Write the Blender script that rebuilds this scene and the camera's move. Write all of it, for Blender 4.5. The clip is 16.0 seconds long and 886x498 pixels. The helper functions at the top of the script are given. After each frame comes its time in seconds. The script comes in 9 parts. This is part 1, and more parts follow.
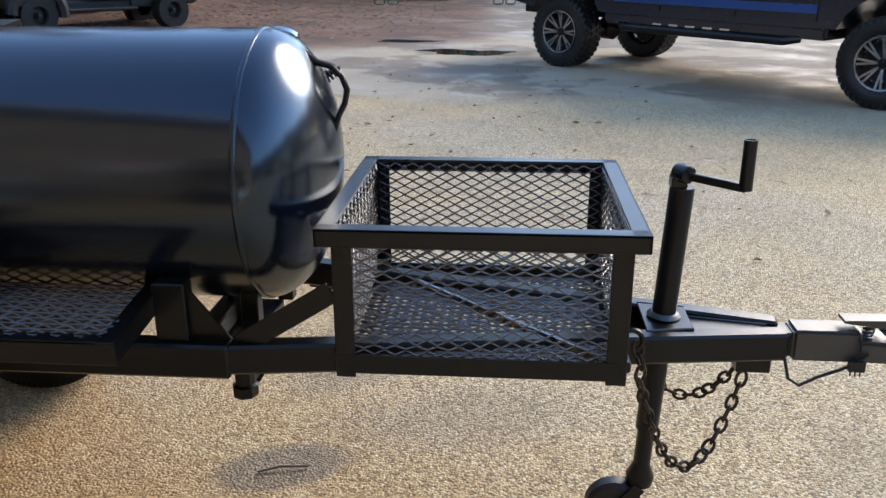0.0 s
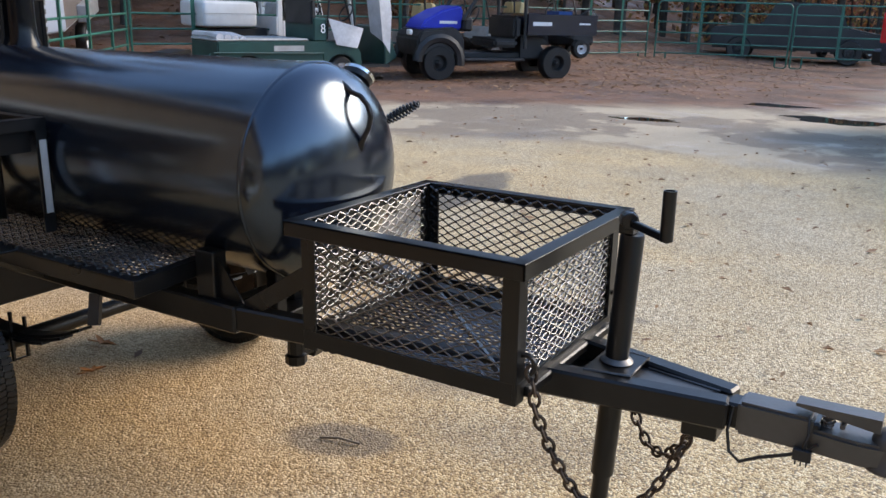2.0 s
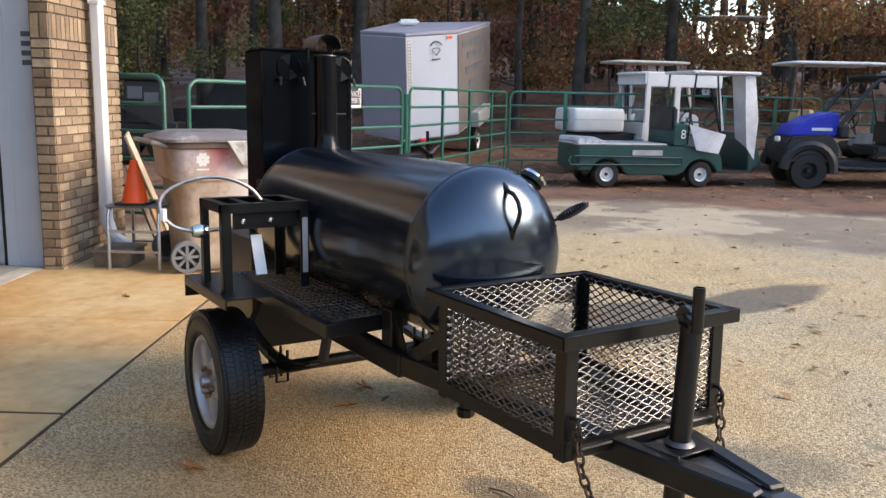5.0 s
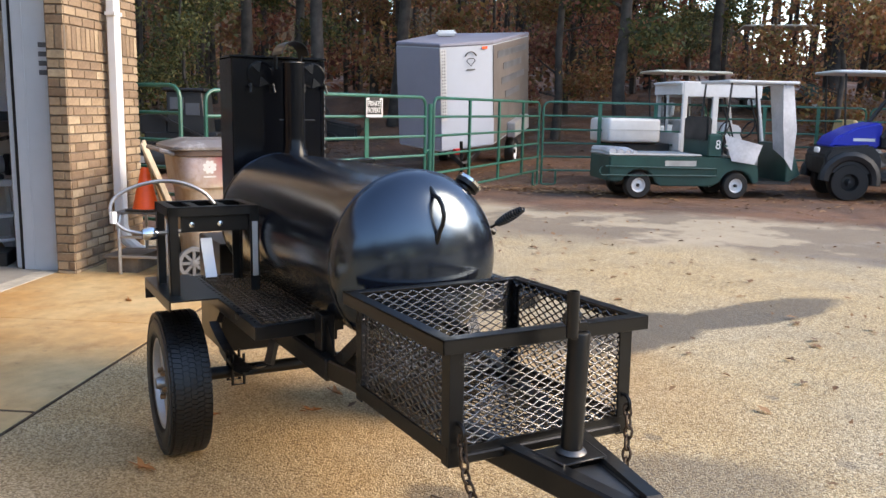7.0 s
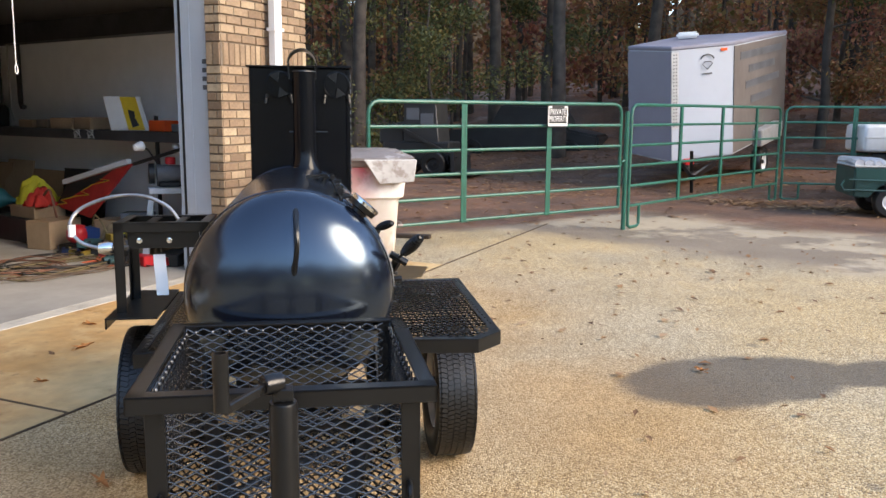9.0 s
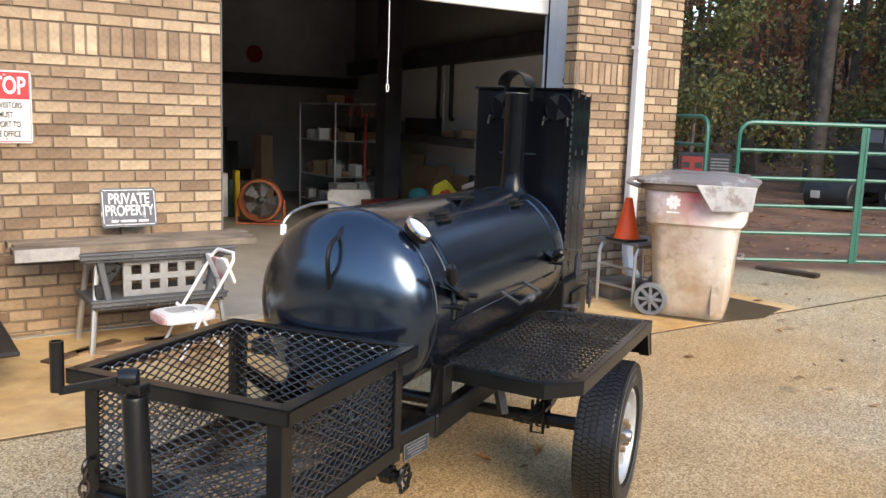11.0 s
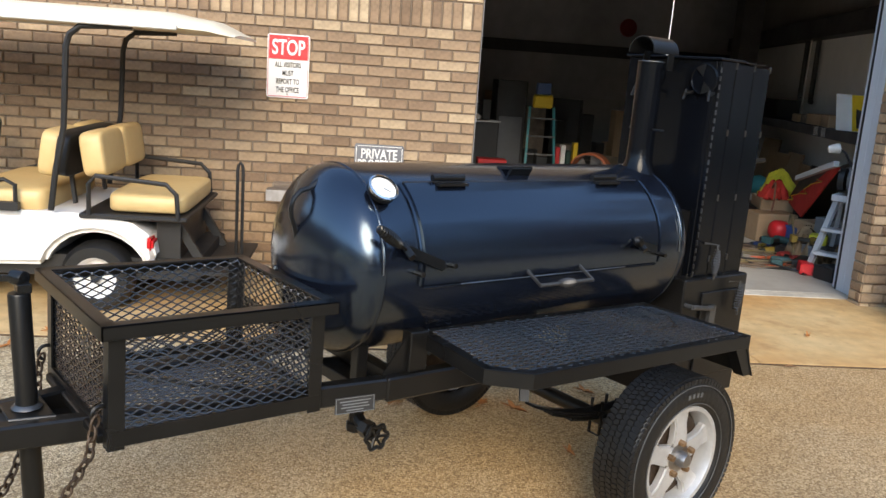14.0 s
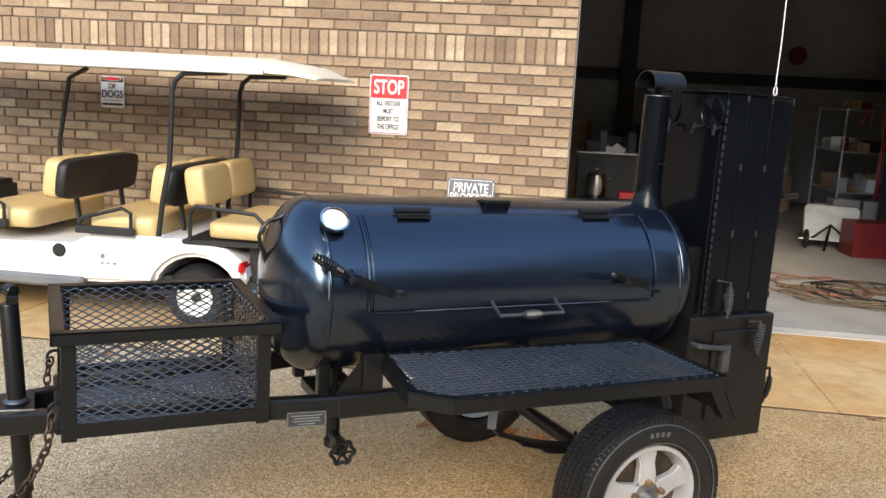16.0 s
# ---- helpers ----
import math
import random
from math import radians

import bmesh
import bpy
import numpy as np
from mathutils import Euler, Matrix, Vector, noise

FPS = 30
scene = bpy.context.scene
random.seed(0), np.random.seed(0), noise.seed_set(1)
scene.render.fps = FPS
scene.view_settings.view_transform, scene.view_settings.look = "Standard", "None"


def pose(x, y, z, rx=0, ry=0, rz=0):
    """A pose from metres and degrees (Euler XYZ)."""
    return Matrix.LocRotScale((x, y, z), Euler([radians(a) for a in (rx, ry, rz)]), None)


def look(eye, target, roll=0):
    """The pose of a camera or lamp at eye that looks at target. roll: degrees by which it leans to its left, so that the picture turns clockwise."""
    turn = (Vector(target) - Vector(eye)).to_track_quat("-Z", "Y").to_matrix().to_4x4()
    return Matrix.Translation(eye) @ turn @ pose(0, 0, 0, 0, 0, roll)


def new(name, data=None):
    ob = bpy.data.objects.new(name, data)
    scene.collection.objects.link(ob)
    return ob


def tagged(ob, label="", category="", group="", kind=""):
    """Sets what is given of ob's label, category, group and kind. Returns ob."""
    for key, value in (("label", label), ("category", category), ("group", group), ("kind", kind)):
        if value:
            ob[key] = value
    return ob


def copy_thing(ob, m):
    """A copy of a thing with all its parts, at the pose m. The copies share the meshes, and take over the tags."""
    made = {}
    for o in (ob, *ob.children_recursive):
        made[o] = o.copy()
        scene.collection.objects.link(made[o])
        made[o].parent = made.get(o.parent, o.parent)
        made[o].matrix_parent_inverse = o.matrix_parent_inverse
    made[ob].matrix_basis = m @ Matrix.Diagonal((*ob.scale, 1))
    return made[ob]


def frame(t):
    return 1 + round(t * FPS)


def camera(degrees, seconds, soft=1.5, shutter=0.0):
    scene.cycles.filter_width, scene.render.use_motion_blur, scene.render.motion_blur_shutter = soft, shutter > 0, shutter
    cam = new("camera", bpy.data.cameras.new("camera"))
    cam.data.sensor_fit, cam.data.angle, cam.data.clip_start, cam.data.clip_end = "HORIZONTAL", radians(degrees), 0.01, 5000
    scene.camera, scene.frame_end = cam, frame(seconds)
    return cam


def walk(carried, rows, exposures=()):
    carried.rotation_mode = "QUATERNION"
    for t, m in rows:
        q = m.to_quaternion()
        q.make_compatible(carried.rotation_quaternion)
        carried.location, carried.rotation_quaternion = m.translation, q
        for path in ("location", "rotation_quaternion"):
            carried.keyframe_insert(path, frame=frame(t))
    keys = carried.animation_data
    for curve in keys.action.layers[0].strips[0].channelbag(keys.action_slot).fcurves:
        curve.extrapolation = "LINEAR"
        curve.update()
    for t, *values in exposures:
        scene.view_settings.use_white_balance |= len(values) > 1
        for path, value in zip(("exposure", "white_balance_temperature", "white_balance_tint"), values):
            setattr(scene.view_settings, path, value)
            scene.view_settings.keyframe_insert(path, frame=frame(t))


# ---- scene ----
cam = camera(54.9, 16.0)
PATH = [
    (0, (0.373, -1.891, 1.427), (0.236, -0.009, 0.765), 0.9),
    (0.5, (0.657, -1.986, 1.43), (0.311, -0.13, 0.772), 2.0),
    (1, (0.886, -1.896, 1.407), (0.316, -0.085, 0.778), 2.8),
    (1.5, (1.075, -1.852, 1.428), (0.298, -0.098, 0.861), 2.1),
    (2, (1.393, -1.825, 1.429), (0.384, -0.192, 0.871), 1.7),
    (2.5, (1.608, -1.711, 1.411), (0.372, -0.232, 0.879), 1.0),
    (3, (1.781, -1.611, 1.446), (0.331, -0.315, 0.978), 0.5),
    (3.5, (2.014, -1.536, 1.457), (0.424, -0.406, 1.013), 0.5),
    (3.6, (2.06, -1.526, 1.457), (0.465, -0.389, 1.048), -0.4),
    (4, (2.15, -1.51, 1.48), (0.501, -0.43, 1.142), 1.8),
    (4.5, (2.184, -1.584, 1.478), (0.515, -0.533, 1.147), 1.6),
    (4.7, (2.186, -1.632, 1.49), (0.517, -0.586, 1.142), 1.3),
    (6.8, (2.425, -1.347, 1.466), (0.696, -0.398, 1.134), 1.3),
    (7, (2.407, -1.262, 1.472), (0.668, -0.33, 1.142), 1.2),
    (7.5, (2.451, -0.952, 1.46), (0.665, -0.117, 1.125), 0.8),
    (8, (2.529, -0.651, 1.48), (0.647, -0.069, 1.138), -0.3),
    (8.2, (2.492, -0.509, 1.465), (0.592, 0.016, 1.126), -0.1),
    (10.3, (2.286, 0.834, 1.55), (0.325, 0.563, 1.264), 1.2),
    (10.5, (2.241, 0.944, 1.538), (0.304, 0.534, 1.254), 1.5),
    (11, (2.147, 1.296, 1.554), (0.328, 0.525, 1.244), 1.9),
    (11.5, (1.944, 1.496, 1.525), (0.195, 0.603, 1.15), 3.9),
    (12, (1.767, 1.643, 1.56), (0.158, 0.525, 1.159), 3.6),
    (12.5, (1.656, 1.9, 1.566), (0.141, 0.65, 1.187), 4.6),
    (13, (1.532, 2.094, 1.573), (0.153, 0.702, 1.171), 3.7),
    (13.5, (1.359, 2.219, 1.556), (0.047, 0.765, 1.151), 4.0),
    (14, (1.253, 2.324, 1.57), (0.026, 0.799, 1.16), 4.1),
    (14.5, (1.113, 2.512, 1.595), (-0.002, 0.904, 1.178), 4.1),
    (15, (0.954, 2.637, 1.583), (-0.049, 0.959, 1.161), 3.4),
    (15.5, (0.777, 2.683, 1.598), (-0.159, 0.967, 1.178), 3.2),
    (16, (0.667, 2.849, 1.635), (-0.179, 1.073, 1.273), 2.9),
]
walk(cam, [(t, look(eye, target, roll)) for t, eye, target, roll in PATH],
     exposures=[(0, 1.83, 6900, 12), (3, 2.03, 7450, 13), (5, 2.06, 7850, 14), (8, 2.2, 7950, 14), (11, 2.15, 7550, 11), (12, 2.1, 7480, 10), (13, 1.86, 7450, 9), (14.2, 1.94, 7450, 9), (16, 2.04, 7400, 9)])

# ---- world, sun ----
SUN_ELEV, SUN_X, SUN_Y = 29.0, 0.58, 0.81
world = bpy.data.worlds.new("sky")
scene.world = world
world.use_nodes = True
wn, wl = world.node_tree.nodes, world.node_tree.links
sky = wn.new("ShaderNodeTexSky")
sky.sky_type = "NISHITA"
sky.sun_disc = False
sky.sun_elevation = radians(SUN_ELEV)
sky.sun_rotation = math.atan2(SUN_X, SUN_Y)
sky.air_density, sky.dust_density, sky.ozone_density = 1.0, 0.3, 3.5
wl.new(sky.outputs["Color"], wn["Background"].inputs["Color"])
wn["Background"].inputs["Strength"].default_value = 0.15
sun_data = bpy.data.lights.new("sun", "SUN")
sun_data.energy, sun_data.angle, sun_data.color = 1.15, radians(33.0), (1.0, 0.9, 0.76)
sun = new("sun", sun_data)
_k = math.tan(radians(SUN_ELEV)) * math.hypot(SUN_X, SUN_Y)
sun.matrix_world = look((SUN_X * 40, SUN_Y * 40, _k * 40), (0, 0, 0))


# ---- materials ----
def material(name, color, rough=0.6, metal=0.0, vary=0.12, scale=8.0, bump=0.0, bump_scale=60.0, coat=0.0, fine=0.0, spec=None, tint=None):
    """A surface with two scales of colour variation, uneven gloss and fine relief. tint: a second colour in large patches."""
    m = bpy.data.materials.new(name)
    m.use_nodes = True
    n, l = m.node_tree.nodes, m.node_tree.links
    b = n["Principled BSDF"]
    b.inputs["Roughness"].default_value, b.inputs["Metallic"].default_value = rough, metal
    if coat:
        b.inputs["Coat Weight"].default_value, b.inputs["Coat Roughness"].default_value = coat, 0.13
    if spec is not None:
        b.inputs["Specular IOR Level"].default_value = spec
    tc = n.new("ShaderNodeTexCoord")
    big, small = n.new("ShaderNodeTexNoise"), n.new("ShaderNodeTexNoise")
    big.inputs["Scale"].default_value, big.inputs["Detail"].default_value = scale * 0.35, 4
    small.inputs["Scale"].default_value, small.inputs["Detail"].default_value = scale * 4, 5
    for t in (big, small):
        l.new(tc.outputs["Object"], t.inputs["Vector"])
    mix = n.new("ShaderNodeMix")
    mix.data_type = "RGBA"
    c2 = tint or tuple(max(0.0, c * (1 - 2.2 * vary)) for c in color)
    mix.inputs["A"].default_value, mix.inputs["B"].default_value = (*color, 1), (*c2, 1)
    ramp = n.new("ShaderNodeMapRange")
    ramp.inputs["From Min"].default_value, ramp.inputs["From Max"].default_value = 0.35, 0.72
    l.new(big.outputs["Fac"], ramp.inputs["Value"])
    l.new(ramp.outputs["Result"], mix.inputs["Factor"])
    hsv = n.new("ShaderNodeHueSaturation")
    val = n.new("ShaderNodeMapRange")
    val.inputs["To Min"].default_value, val.inputs["To Max"].default_value = 1 - vary - fine, 1 + vary + fine
    l.new(small.outputs["Fac"], val.inputs["Value"])
    l.new(val.outputs["Result"], hsv.inputs["Value"])
    l.new(mix.outputs["Result"], hsv.inputs["Color"])
    l.new(hsv.outputs["Color"], b.inputs["Base Color"])
    rr = n.new("ShaderNodeMapRange")
    rr.inputs["To Min"].default_value, rr.inputs["To Max"].default_value = rough * 0.75, min(1, rough * 1.3)
    l.new(big.outputs["Fac"], rr.inputs["Value"])
    l.new(rr.outputs["Result"], b.inputs["Roughness"])
    if bump:
        t = n.new("ShaderNodeTexNoise")
        t.inputs["Scale"].default_value, t.inputs["Detail"].default_value = bump_scale, 3
        l.new(tc.outputs["Object"], t.inputs["Vector"])
        bp = n.new("ShaderNodeBump")
        bp.inputs["Strength"].default_value, bp.inputs["Distance"].default_value = bump, 0.01
        l.new(t.outputs["Fac"], bp.inputs["Height"])
        l.new(bp.outputs["Normal"], b.inputs["Normal"])
    return m


def ramp_node(n, stops):
    r = n.new("ShaderNodeValToRGB")
    e = r.color_ramp.elements
    while len(e) < len(stops):
        e.new(0.5)
    for k, (p, c) in zip(e, stops):
        k.position, k.color = p, (*c, 1)
    return r


BRICKS = [(0.0, (0.175, 0.113, 0.070)), (0.18, (0.235, 0.155, 0.096)), (0.45, (0.288, 0.197, 0.122)), (0.75, (0.335, 0.236, 0.146)), (0.93, (0.375, 0.275, 0.175)), (1.0, (0.43, 0.325, 0.21))]


def brick_material(name, single):
    m = bpy.data.materials.new(name)
    m.use_nodes = True
    n, l = m.node_tree.nodes, m.node_tree.links
    b = n["Principled BSDF"]
    b.inputs["Roughness"].default_value = 0.88
    r = ramp_node(n, BRICKS)
    src = n.new("ShaderNodeObjectInfo").outputs["Random"] if single else n.new("ShaderNodeNewGeometry").outputs["Random Per Island"]
    l.new(src, r.inputs["Fac"])
    tc = n.new("ShaderNodeTexCoord")
    t = n.new("ShaderNodeTexNoise")
    t.inputs["Scale"].default_value, t.inputs["Detail"].default_value = 38, 5
    l.new(tc.outputs["Object"], t.inputs["Vector"])
    hsv = n.new("ShaderNodeHueSaturation")
    mr = n.new("ShaderNodeMapRange")
    mr.inputs["From Min"].default_value, mr.inputs["From Max"].default_value = 0.3, 0.7
    mr.inputs["To Min"].default_value, mr.inputs["To Max"].default_value = 0.74, 1.24
    t2 = n.new("ShaderNodeTexNoise")
    t2.inputs["Scale"].default_value, t2.inputs["Detail"].default_value = 9, 3
    l.new(tc.outputs["Object"], t2.inputs["Vector"])
    av = n.new("ShaderNodeMix")
    av.inputs["Factor"].default_value = 0.45
    l.new(t.outputs["Fac"], av.inputs["A"])
    l.new(t2.outputs["Fac"], av.inputs["B"])
    l.new(av.outputs["Result"], mr.inputs["Value"])
    l.new(mr.outputs["Result"], hsv.inputs["Value"])
    l.new(r.outputs["Color"], hsv.inputs["Color"])
    l.new(hsv.outputs["Color"], b.inputs["Base Color"])
    bp = n.new("ShaderNodeBump")
    bp.inputs["Strength"].default_value, bp.inputs["Distance"].default_value = 0.5, 0.006
    l.new(t.outputs["Fac"], bp.inputs["Height"])
    l.new(bp.outputs["Normal"], b.inputs["Normal"])
    return m


def leaf_material(name, stops, rough=0.7, trans=0.35):
    m = bpy.data.materials.new(name)
    m.use_nodes = True
    n, l = m.node_tree.nodes, m.node_tree.links
    b = n["Principled BSDF"]
    b.inputs["Roughness"].default_value = rough
    r = ramp_node(n, stops)
    l.new(n.new("ShaderNodeNewGeometry").outputs["Random Per Island"], r.inputs["Fac"])
    l.new(r.outputs["Color"], b.inputs["Base Color"])
    tr = n.new("ShaderNodeBsdfTranslucent")
    l.new(r.outputs["Color"], tr.inputs["Color"])
    mx = n.new("ShaderNodeMixShader")
    mx.inputs["Fac"].default_value = trans
    l.new(b.outputs["BSDF"], mx.inputs[1])
    l.new(tr.outputs["BSDF"], mx.inputs[2])
    l.new(mx.outputs["Shader"], n["Material Output"].inputs["Surface"])
    return m


def ground_material():
    """Tan exposed-aggregate paving, a damp grey strip, red dirt past it, oily and rusty stains, and painted soft shade,
    with shapes of their own.
    """
    m = bpy.data.materials.new("yard_ground")
    m.use_nodes = True
    n, l = m.node_tree.nodes, m.node_tree.links
    b = n["Principled BSDF"]
    tc = n.new("ShaderNodeTexCoord")
    sep = n.new("ShaderNodeSeparateXYZ")
    l.new(tc.outputs["Object"], sep.inputs["Vector"])

    def math_node(op, a, c=None, clamp=False):
        k = n.new("ShaderNodeMath")
        k.operation, k.use_clamp = op, clamp
        for i, v in enumerate((a, c)):
            if v is None:
                continue
            if isinstance(v, (int, float)):
                k.inputs[i].default_value = v
            else:
                l.new(v, k.inputs[i])
        return k.outputs[0]

    def tex(scale, detail=4, rough=0.6):
        t = n.new("ShaderNodeTexNoise")
        t.inputs["Scale"].default_value, t.inputs["Detail"].default_value, t.inputs["Roughness"].default_value = scale, detail, rough
        l.new(tc.outputs["Object"], t.inputs["Vector"])
        return t.outputs["Fac"]

    def step(v, lo, hi):
        k = n.new("ShaderNodeMapRange")
        k.interpolation_type = "SMOOTHSTEP"
        k.inputs["From Min"].default_value, k.inputs["From Max"].default_value = lo, hi
        l.new(v, k.inputs["Value"])
        return k.outputs["Result"]

    def blend(f, a, c):
        k = n.new("ShaderNodeMix")
        k.data_type = "RGBA"
        l.new(f, k.inputs["Factor"])
        for s, v in (("A", a), ("B", c)):
            if isinstance(v, tuple):
                k.inputs[s].default_value = (*v, 1)
            else:
                l.new(v, k.inputs[s])
        return k.outputs["Result"]

    x, y = sep.outputs["X"], sep.outputs["Y"]
    wob = tex(0.55, 5)
    wobm = math_node("MULTIPLY", math_node("SUBTRACT", wob, 0.5), 5.0)
    fine_wob = math_node("MULTIPLY", math_node("SUBTRACT", tex(2.6, 5), 0.5), 1.0)

    def ellipse(cx, cy, rx, ry, turn=0.0, soft=0.5, ragged=0.6):
        c, s = math.cos(radians(turn)), math.sin(radians(turn))
        dx, dy = math_node("SUBTRACT", x, cx), math_node("SUBTRACT", y, cy)
        px = math_node("ADD", math_node("MULTIPLY", dx, c / rx), math_node("MULTIPLY", dy, s / rx))
        py = math_node("ADD", math_node("MULTIPLY", dx, -s / ry), math_node("MULTIPLY", dy, c / ry))
        r = math_node("SQRT", math_node("ADD", math_node("MULTIPLY", px, px), math_node("MULTIPLY", py, py)))
        r = math_node("ADD", r, math_node("MULTIPLY", fine_wob, ragged))
        return step(r, 1.0 + soft * 0.5, 1.0 - soft * 0.5)

    # stones of the aggregate
    vor = n.new("ShaderNodeTexVoronoi")
    vor.inputs["Scale"].default_value = 125
    l.new(tc.outputs["Object"], vor.inputs["Vector"])
    stones = ramp_node(n, [(0.0, (0.22, 0.135, 0.06)), (0.3, (0.44, 0.30, 0.14)), (0.55, (0.57, 0.41, 0.205)), (0.8, (0.67, 0.51, 0.275)), (1.0, (0.76, 0.63, 0.40))])
    rnd = n.new("ShaderNodeSeparateColor")
    l.new(vor.outputs["Color"], rnd.inputs["Color"])
    l.new(rnd.outputs["Red"], stones.inputs["Fac"])
    grey_stones = ramp_node(n, [(0.0, (0.20, 0.15, 0.085)), (0.5, (0.47, 0.37, 0.23)), (1.0, (0.70, 0.59, 0.40))])
    l.new(rnd.outputs["Red"], grey_stones.inputs["Fac"])
    warm = step(tex(0.35, 4), 0.38, 0.62)
    agg = blend(warm, stones.outputs["Color"], grey_stones.outputs["Color"])
    gap = step(vor.outputs["Distance"], 0.55, 0.85)
    agg = blend(math_node("MULTIPLY", gap, 0.75), agg, (0.10, 0.08, 0.055))
    # signed distance past the edge of the dirt
    s1 = math_node("ADD", math_node("MULTIPLY", math_node("ADD", x, 5.4), -0.64), math_node("MULTIPLY", math_node("SUBTRACT", y, 9.4), 0.77))
    s1 = math_node("ADD", s1, 0.9)
    s2 = math_node("ADD", math_node("MULTIPLY", x, -1.0), 0.2)
    s = math_node("ADD", math_node("MINIMUM", s1, s2), math_node("MULTIPLY", wobm, 0.45))
    far = math_node("ADD", math_node("SUBTRACT", y, 6.3), math_node("MULTIPLY", wobm, 0.5))
    asphalt_f = math_node("MAXIMUM", step(math_node("ADD", s, 3.2), 0.0, 0.9), step(far, 0.0, 1.2))
    asphalt = blend(step(tex(0.42, 7, 0.62), 0.47, 0.52), (0.43, 0.345, 0.235), (0.215, 0.165, 0.115))
    asphalt = blend(math_node("MULTIPLY", step(tex(60, 3), 0.4, 0.7), 0.3), asphalt, (0.47, 0.38, 0.26))
    col = blend(asphalt_f, agg, asphalt)
    dirt = blend(step(tex(0.9, 6), 0.4, 0.62), (0.185, 0.088, 0.047), (0.10, 0.052, 0.032))
    dirt = blend(step(tex(22, 5), 0.5, 0.75), dirt, (0.21, 0.13, 0.08))
    gate_d = math_node("ADD", math_node("MULTIPLY", math_node("ADD", x, 7.3), -0.89), math_node("MULTIPLY", math_node("SUBTRACT", y, 0.66), -0.453))
    dirt_f = math_node("MAXIMUM", step(s, -0.3, 0.8), step(math_node("ADD", gate_d, math_node("MULTIPLY", wobm, 0.12)), 0.0, 0.5))
    col = blend(dirt_f, col, dirt)
    # stains, with a soft blotch of shade among the dark ones
    rust = blend(step(tex(1.6, 5), 0.35, 0.75), (0.55, 0.29, 0.085), (0.44, 0.25, 0.09))
    rust_f = math_node("MULTIPLY", math_node("MAXIMUM", ellipse(-0.55, -0.75, 1.15, 0.55, 20, 1.6, 1.2), math_node("MAXIMUM", ellipse(-1.5, 1.5, 1.0, 0.7, 0, 1.6, 1.2), ellipse(-3.4, 0.6, 1.6, 1.0, -30, 1.7, 1.2))), 0.62)
    rust_f = math_node("MAXIMUM", rust_f, math_node("MULTIPLY", ellipse(-1.5, 0.1, 1.9, 1.0, -25, 1.6, 1.2), 0.55))
    col = blend(rust_f, col, blend(step(rnd.outputs["Red"], 0.0, 1.0), (0.30, 0.16, 0.045), rust))
    oil_shade = math_node("MAXIMUM", ellipse(-1.95, 2.45, 0.42, 0.72, 12, 0.25, 0.5), ellipse(-1.95, 3.75, 0.26, 0.95, 6, 0.3, 0.5))
    oil_shade = math_node("MAXIMUM", oil_shade, math_node("MULTIPLY", ellipse(-0.24, 0.20, 0.20, 0.11, 25, 0.5, 0.3), 0.8))
    oil_shade = math_node("MAXIMUM", oil_shade, math_node("MULTIPLY", ellipse(-0.02, 1.14, 0.5, 0.24, 60, 0.7, 0.5), 0.7))
    # broad soft shade and damp beside the basket, painted as one faint blotch
    oil_shade = math_node("MAXIMUM", oil_shade, math_node("MULTIPLY", ellipse(0.27, 0.53, 0.40, 0.17, 15, 1.2, 0.8), 0.4))
    # another faint soft dark blotch, past the coupler
    oil_shade = math_node("MAXIMUM", oil_shade, math_node("MULTIPLY", ellipse(1.45, 0.38, 0.30, 0.13, 60, 1.2, 0.8), 0.3))
    for cx, cy, r in ((0.2, 1.9, 0.05), (-0.55, 2.3, 0.04), (-2.6, 2.9, 0.05), (-3.2, 1.3, 0.06), (-0.4, 1.35, 0.045)):
        oil_shade = math_node("MAXIMUM", oil_shade, math_node("MULTIPLY", ellipse(cx, cy, r, r * 0.8, 0, 0.8, 0.3), 0.6))
    oil_shade = math_node("MULTIPLY", oil_shade, 0.74)
    col = blend(oil_shade, col, (0.072, 0.058, 0.043))
    mott = n.new("ShaderNodeHueSaturation")
    mr = n.new("ShaderNodeMapRange")
    mr.inputs["To Min"].default_value, mr.inputs["To Max"].default_value = 0.72, 1.25
    l.new(tex(1.3, 6), mr.inputs["Value"])
    l.new(mr.outputs["Result"], mott.inputs["Value"])
    l.new(col, mott.inputs["Color"])
    l.new(mott.outputs["Color"], b.inputs["Base Color"])
    damp = n.new("ShaderNodeMapRange")
    damp.inputs["To Min"].default_value, damp.inputs["To Max"].default_value = 0.82, 0.45
    l.new(math_node("MAXIMUM", oil_shade, math_node("MULTIPLY", asphalt_f, step(wob, 0.5, 0.62))), damp.inputs["Value"])
    l.new(damp.outputs["Result"], b.inputs["Roughness"])
    bp = n.new("ShaderNodeBump")
    bp.inputs["Strength"].default_value, bp.inputs["Distance"].default_value = 0.8, 0.006
    inv = math_node("SUBTRACT", 1.0, vor.outputs["Distance"])
    l.new(math_node("ADD", inv, math_node("MULTIPLY", tex(30, 4), 0.8)), bp.inputs["Height"])
    l.new(bp.outputs["Normal"], b.inputs["Normal"])
    return m


def glass_material(name, color=(0.9, 0.95, 0.95), rough=0.03):
    m = bpy.data.materials.new(name)
    m.use_nodes = True
    b = m.node_tree.nodes["Principled BSDF"]
    b.inputs["Base Color"].default_value = (*color, 1)
    b.inputs["Roughness"].default_value, b.inputs["Transmission Weight"].default_value = rough, 1.0
    return m


M_GROUND = ground_material()
M_BRICK, M_BRICKS = brick_material("brick_face", True), brick_material("brick_faces", False)
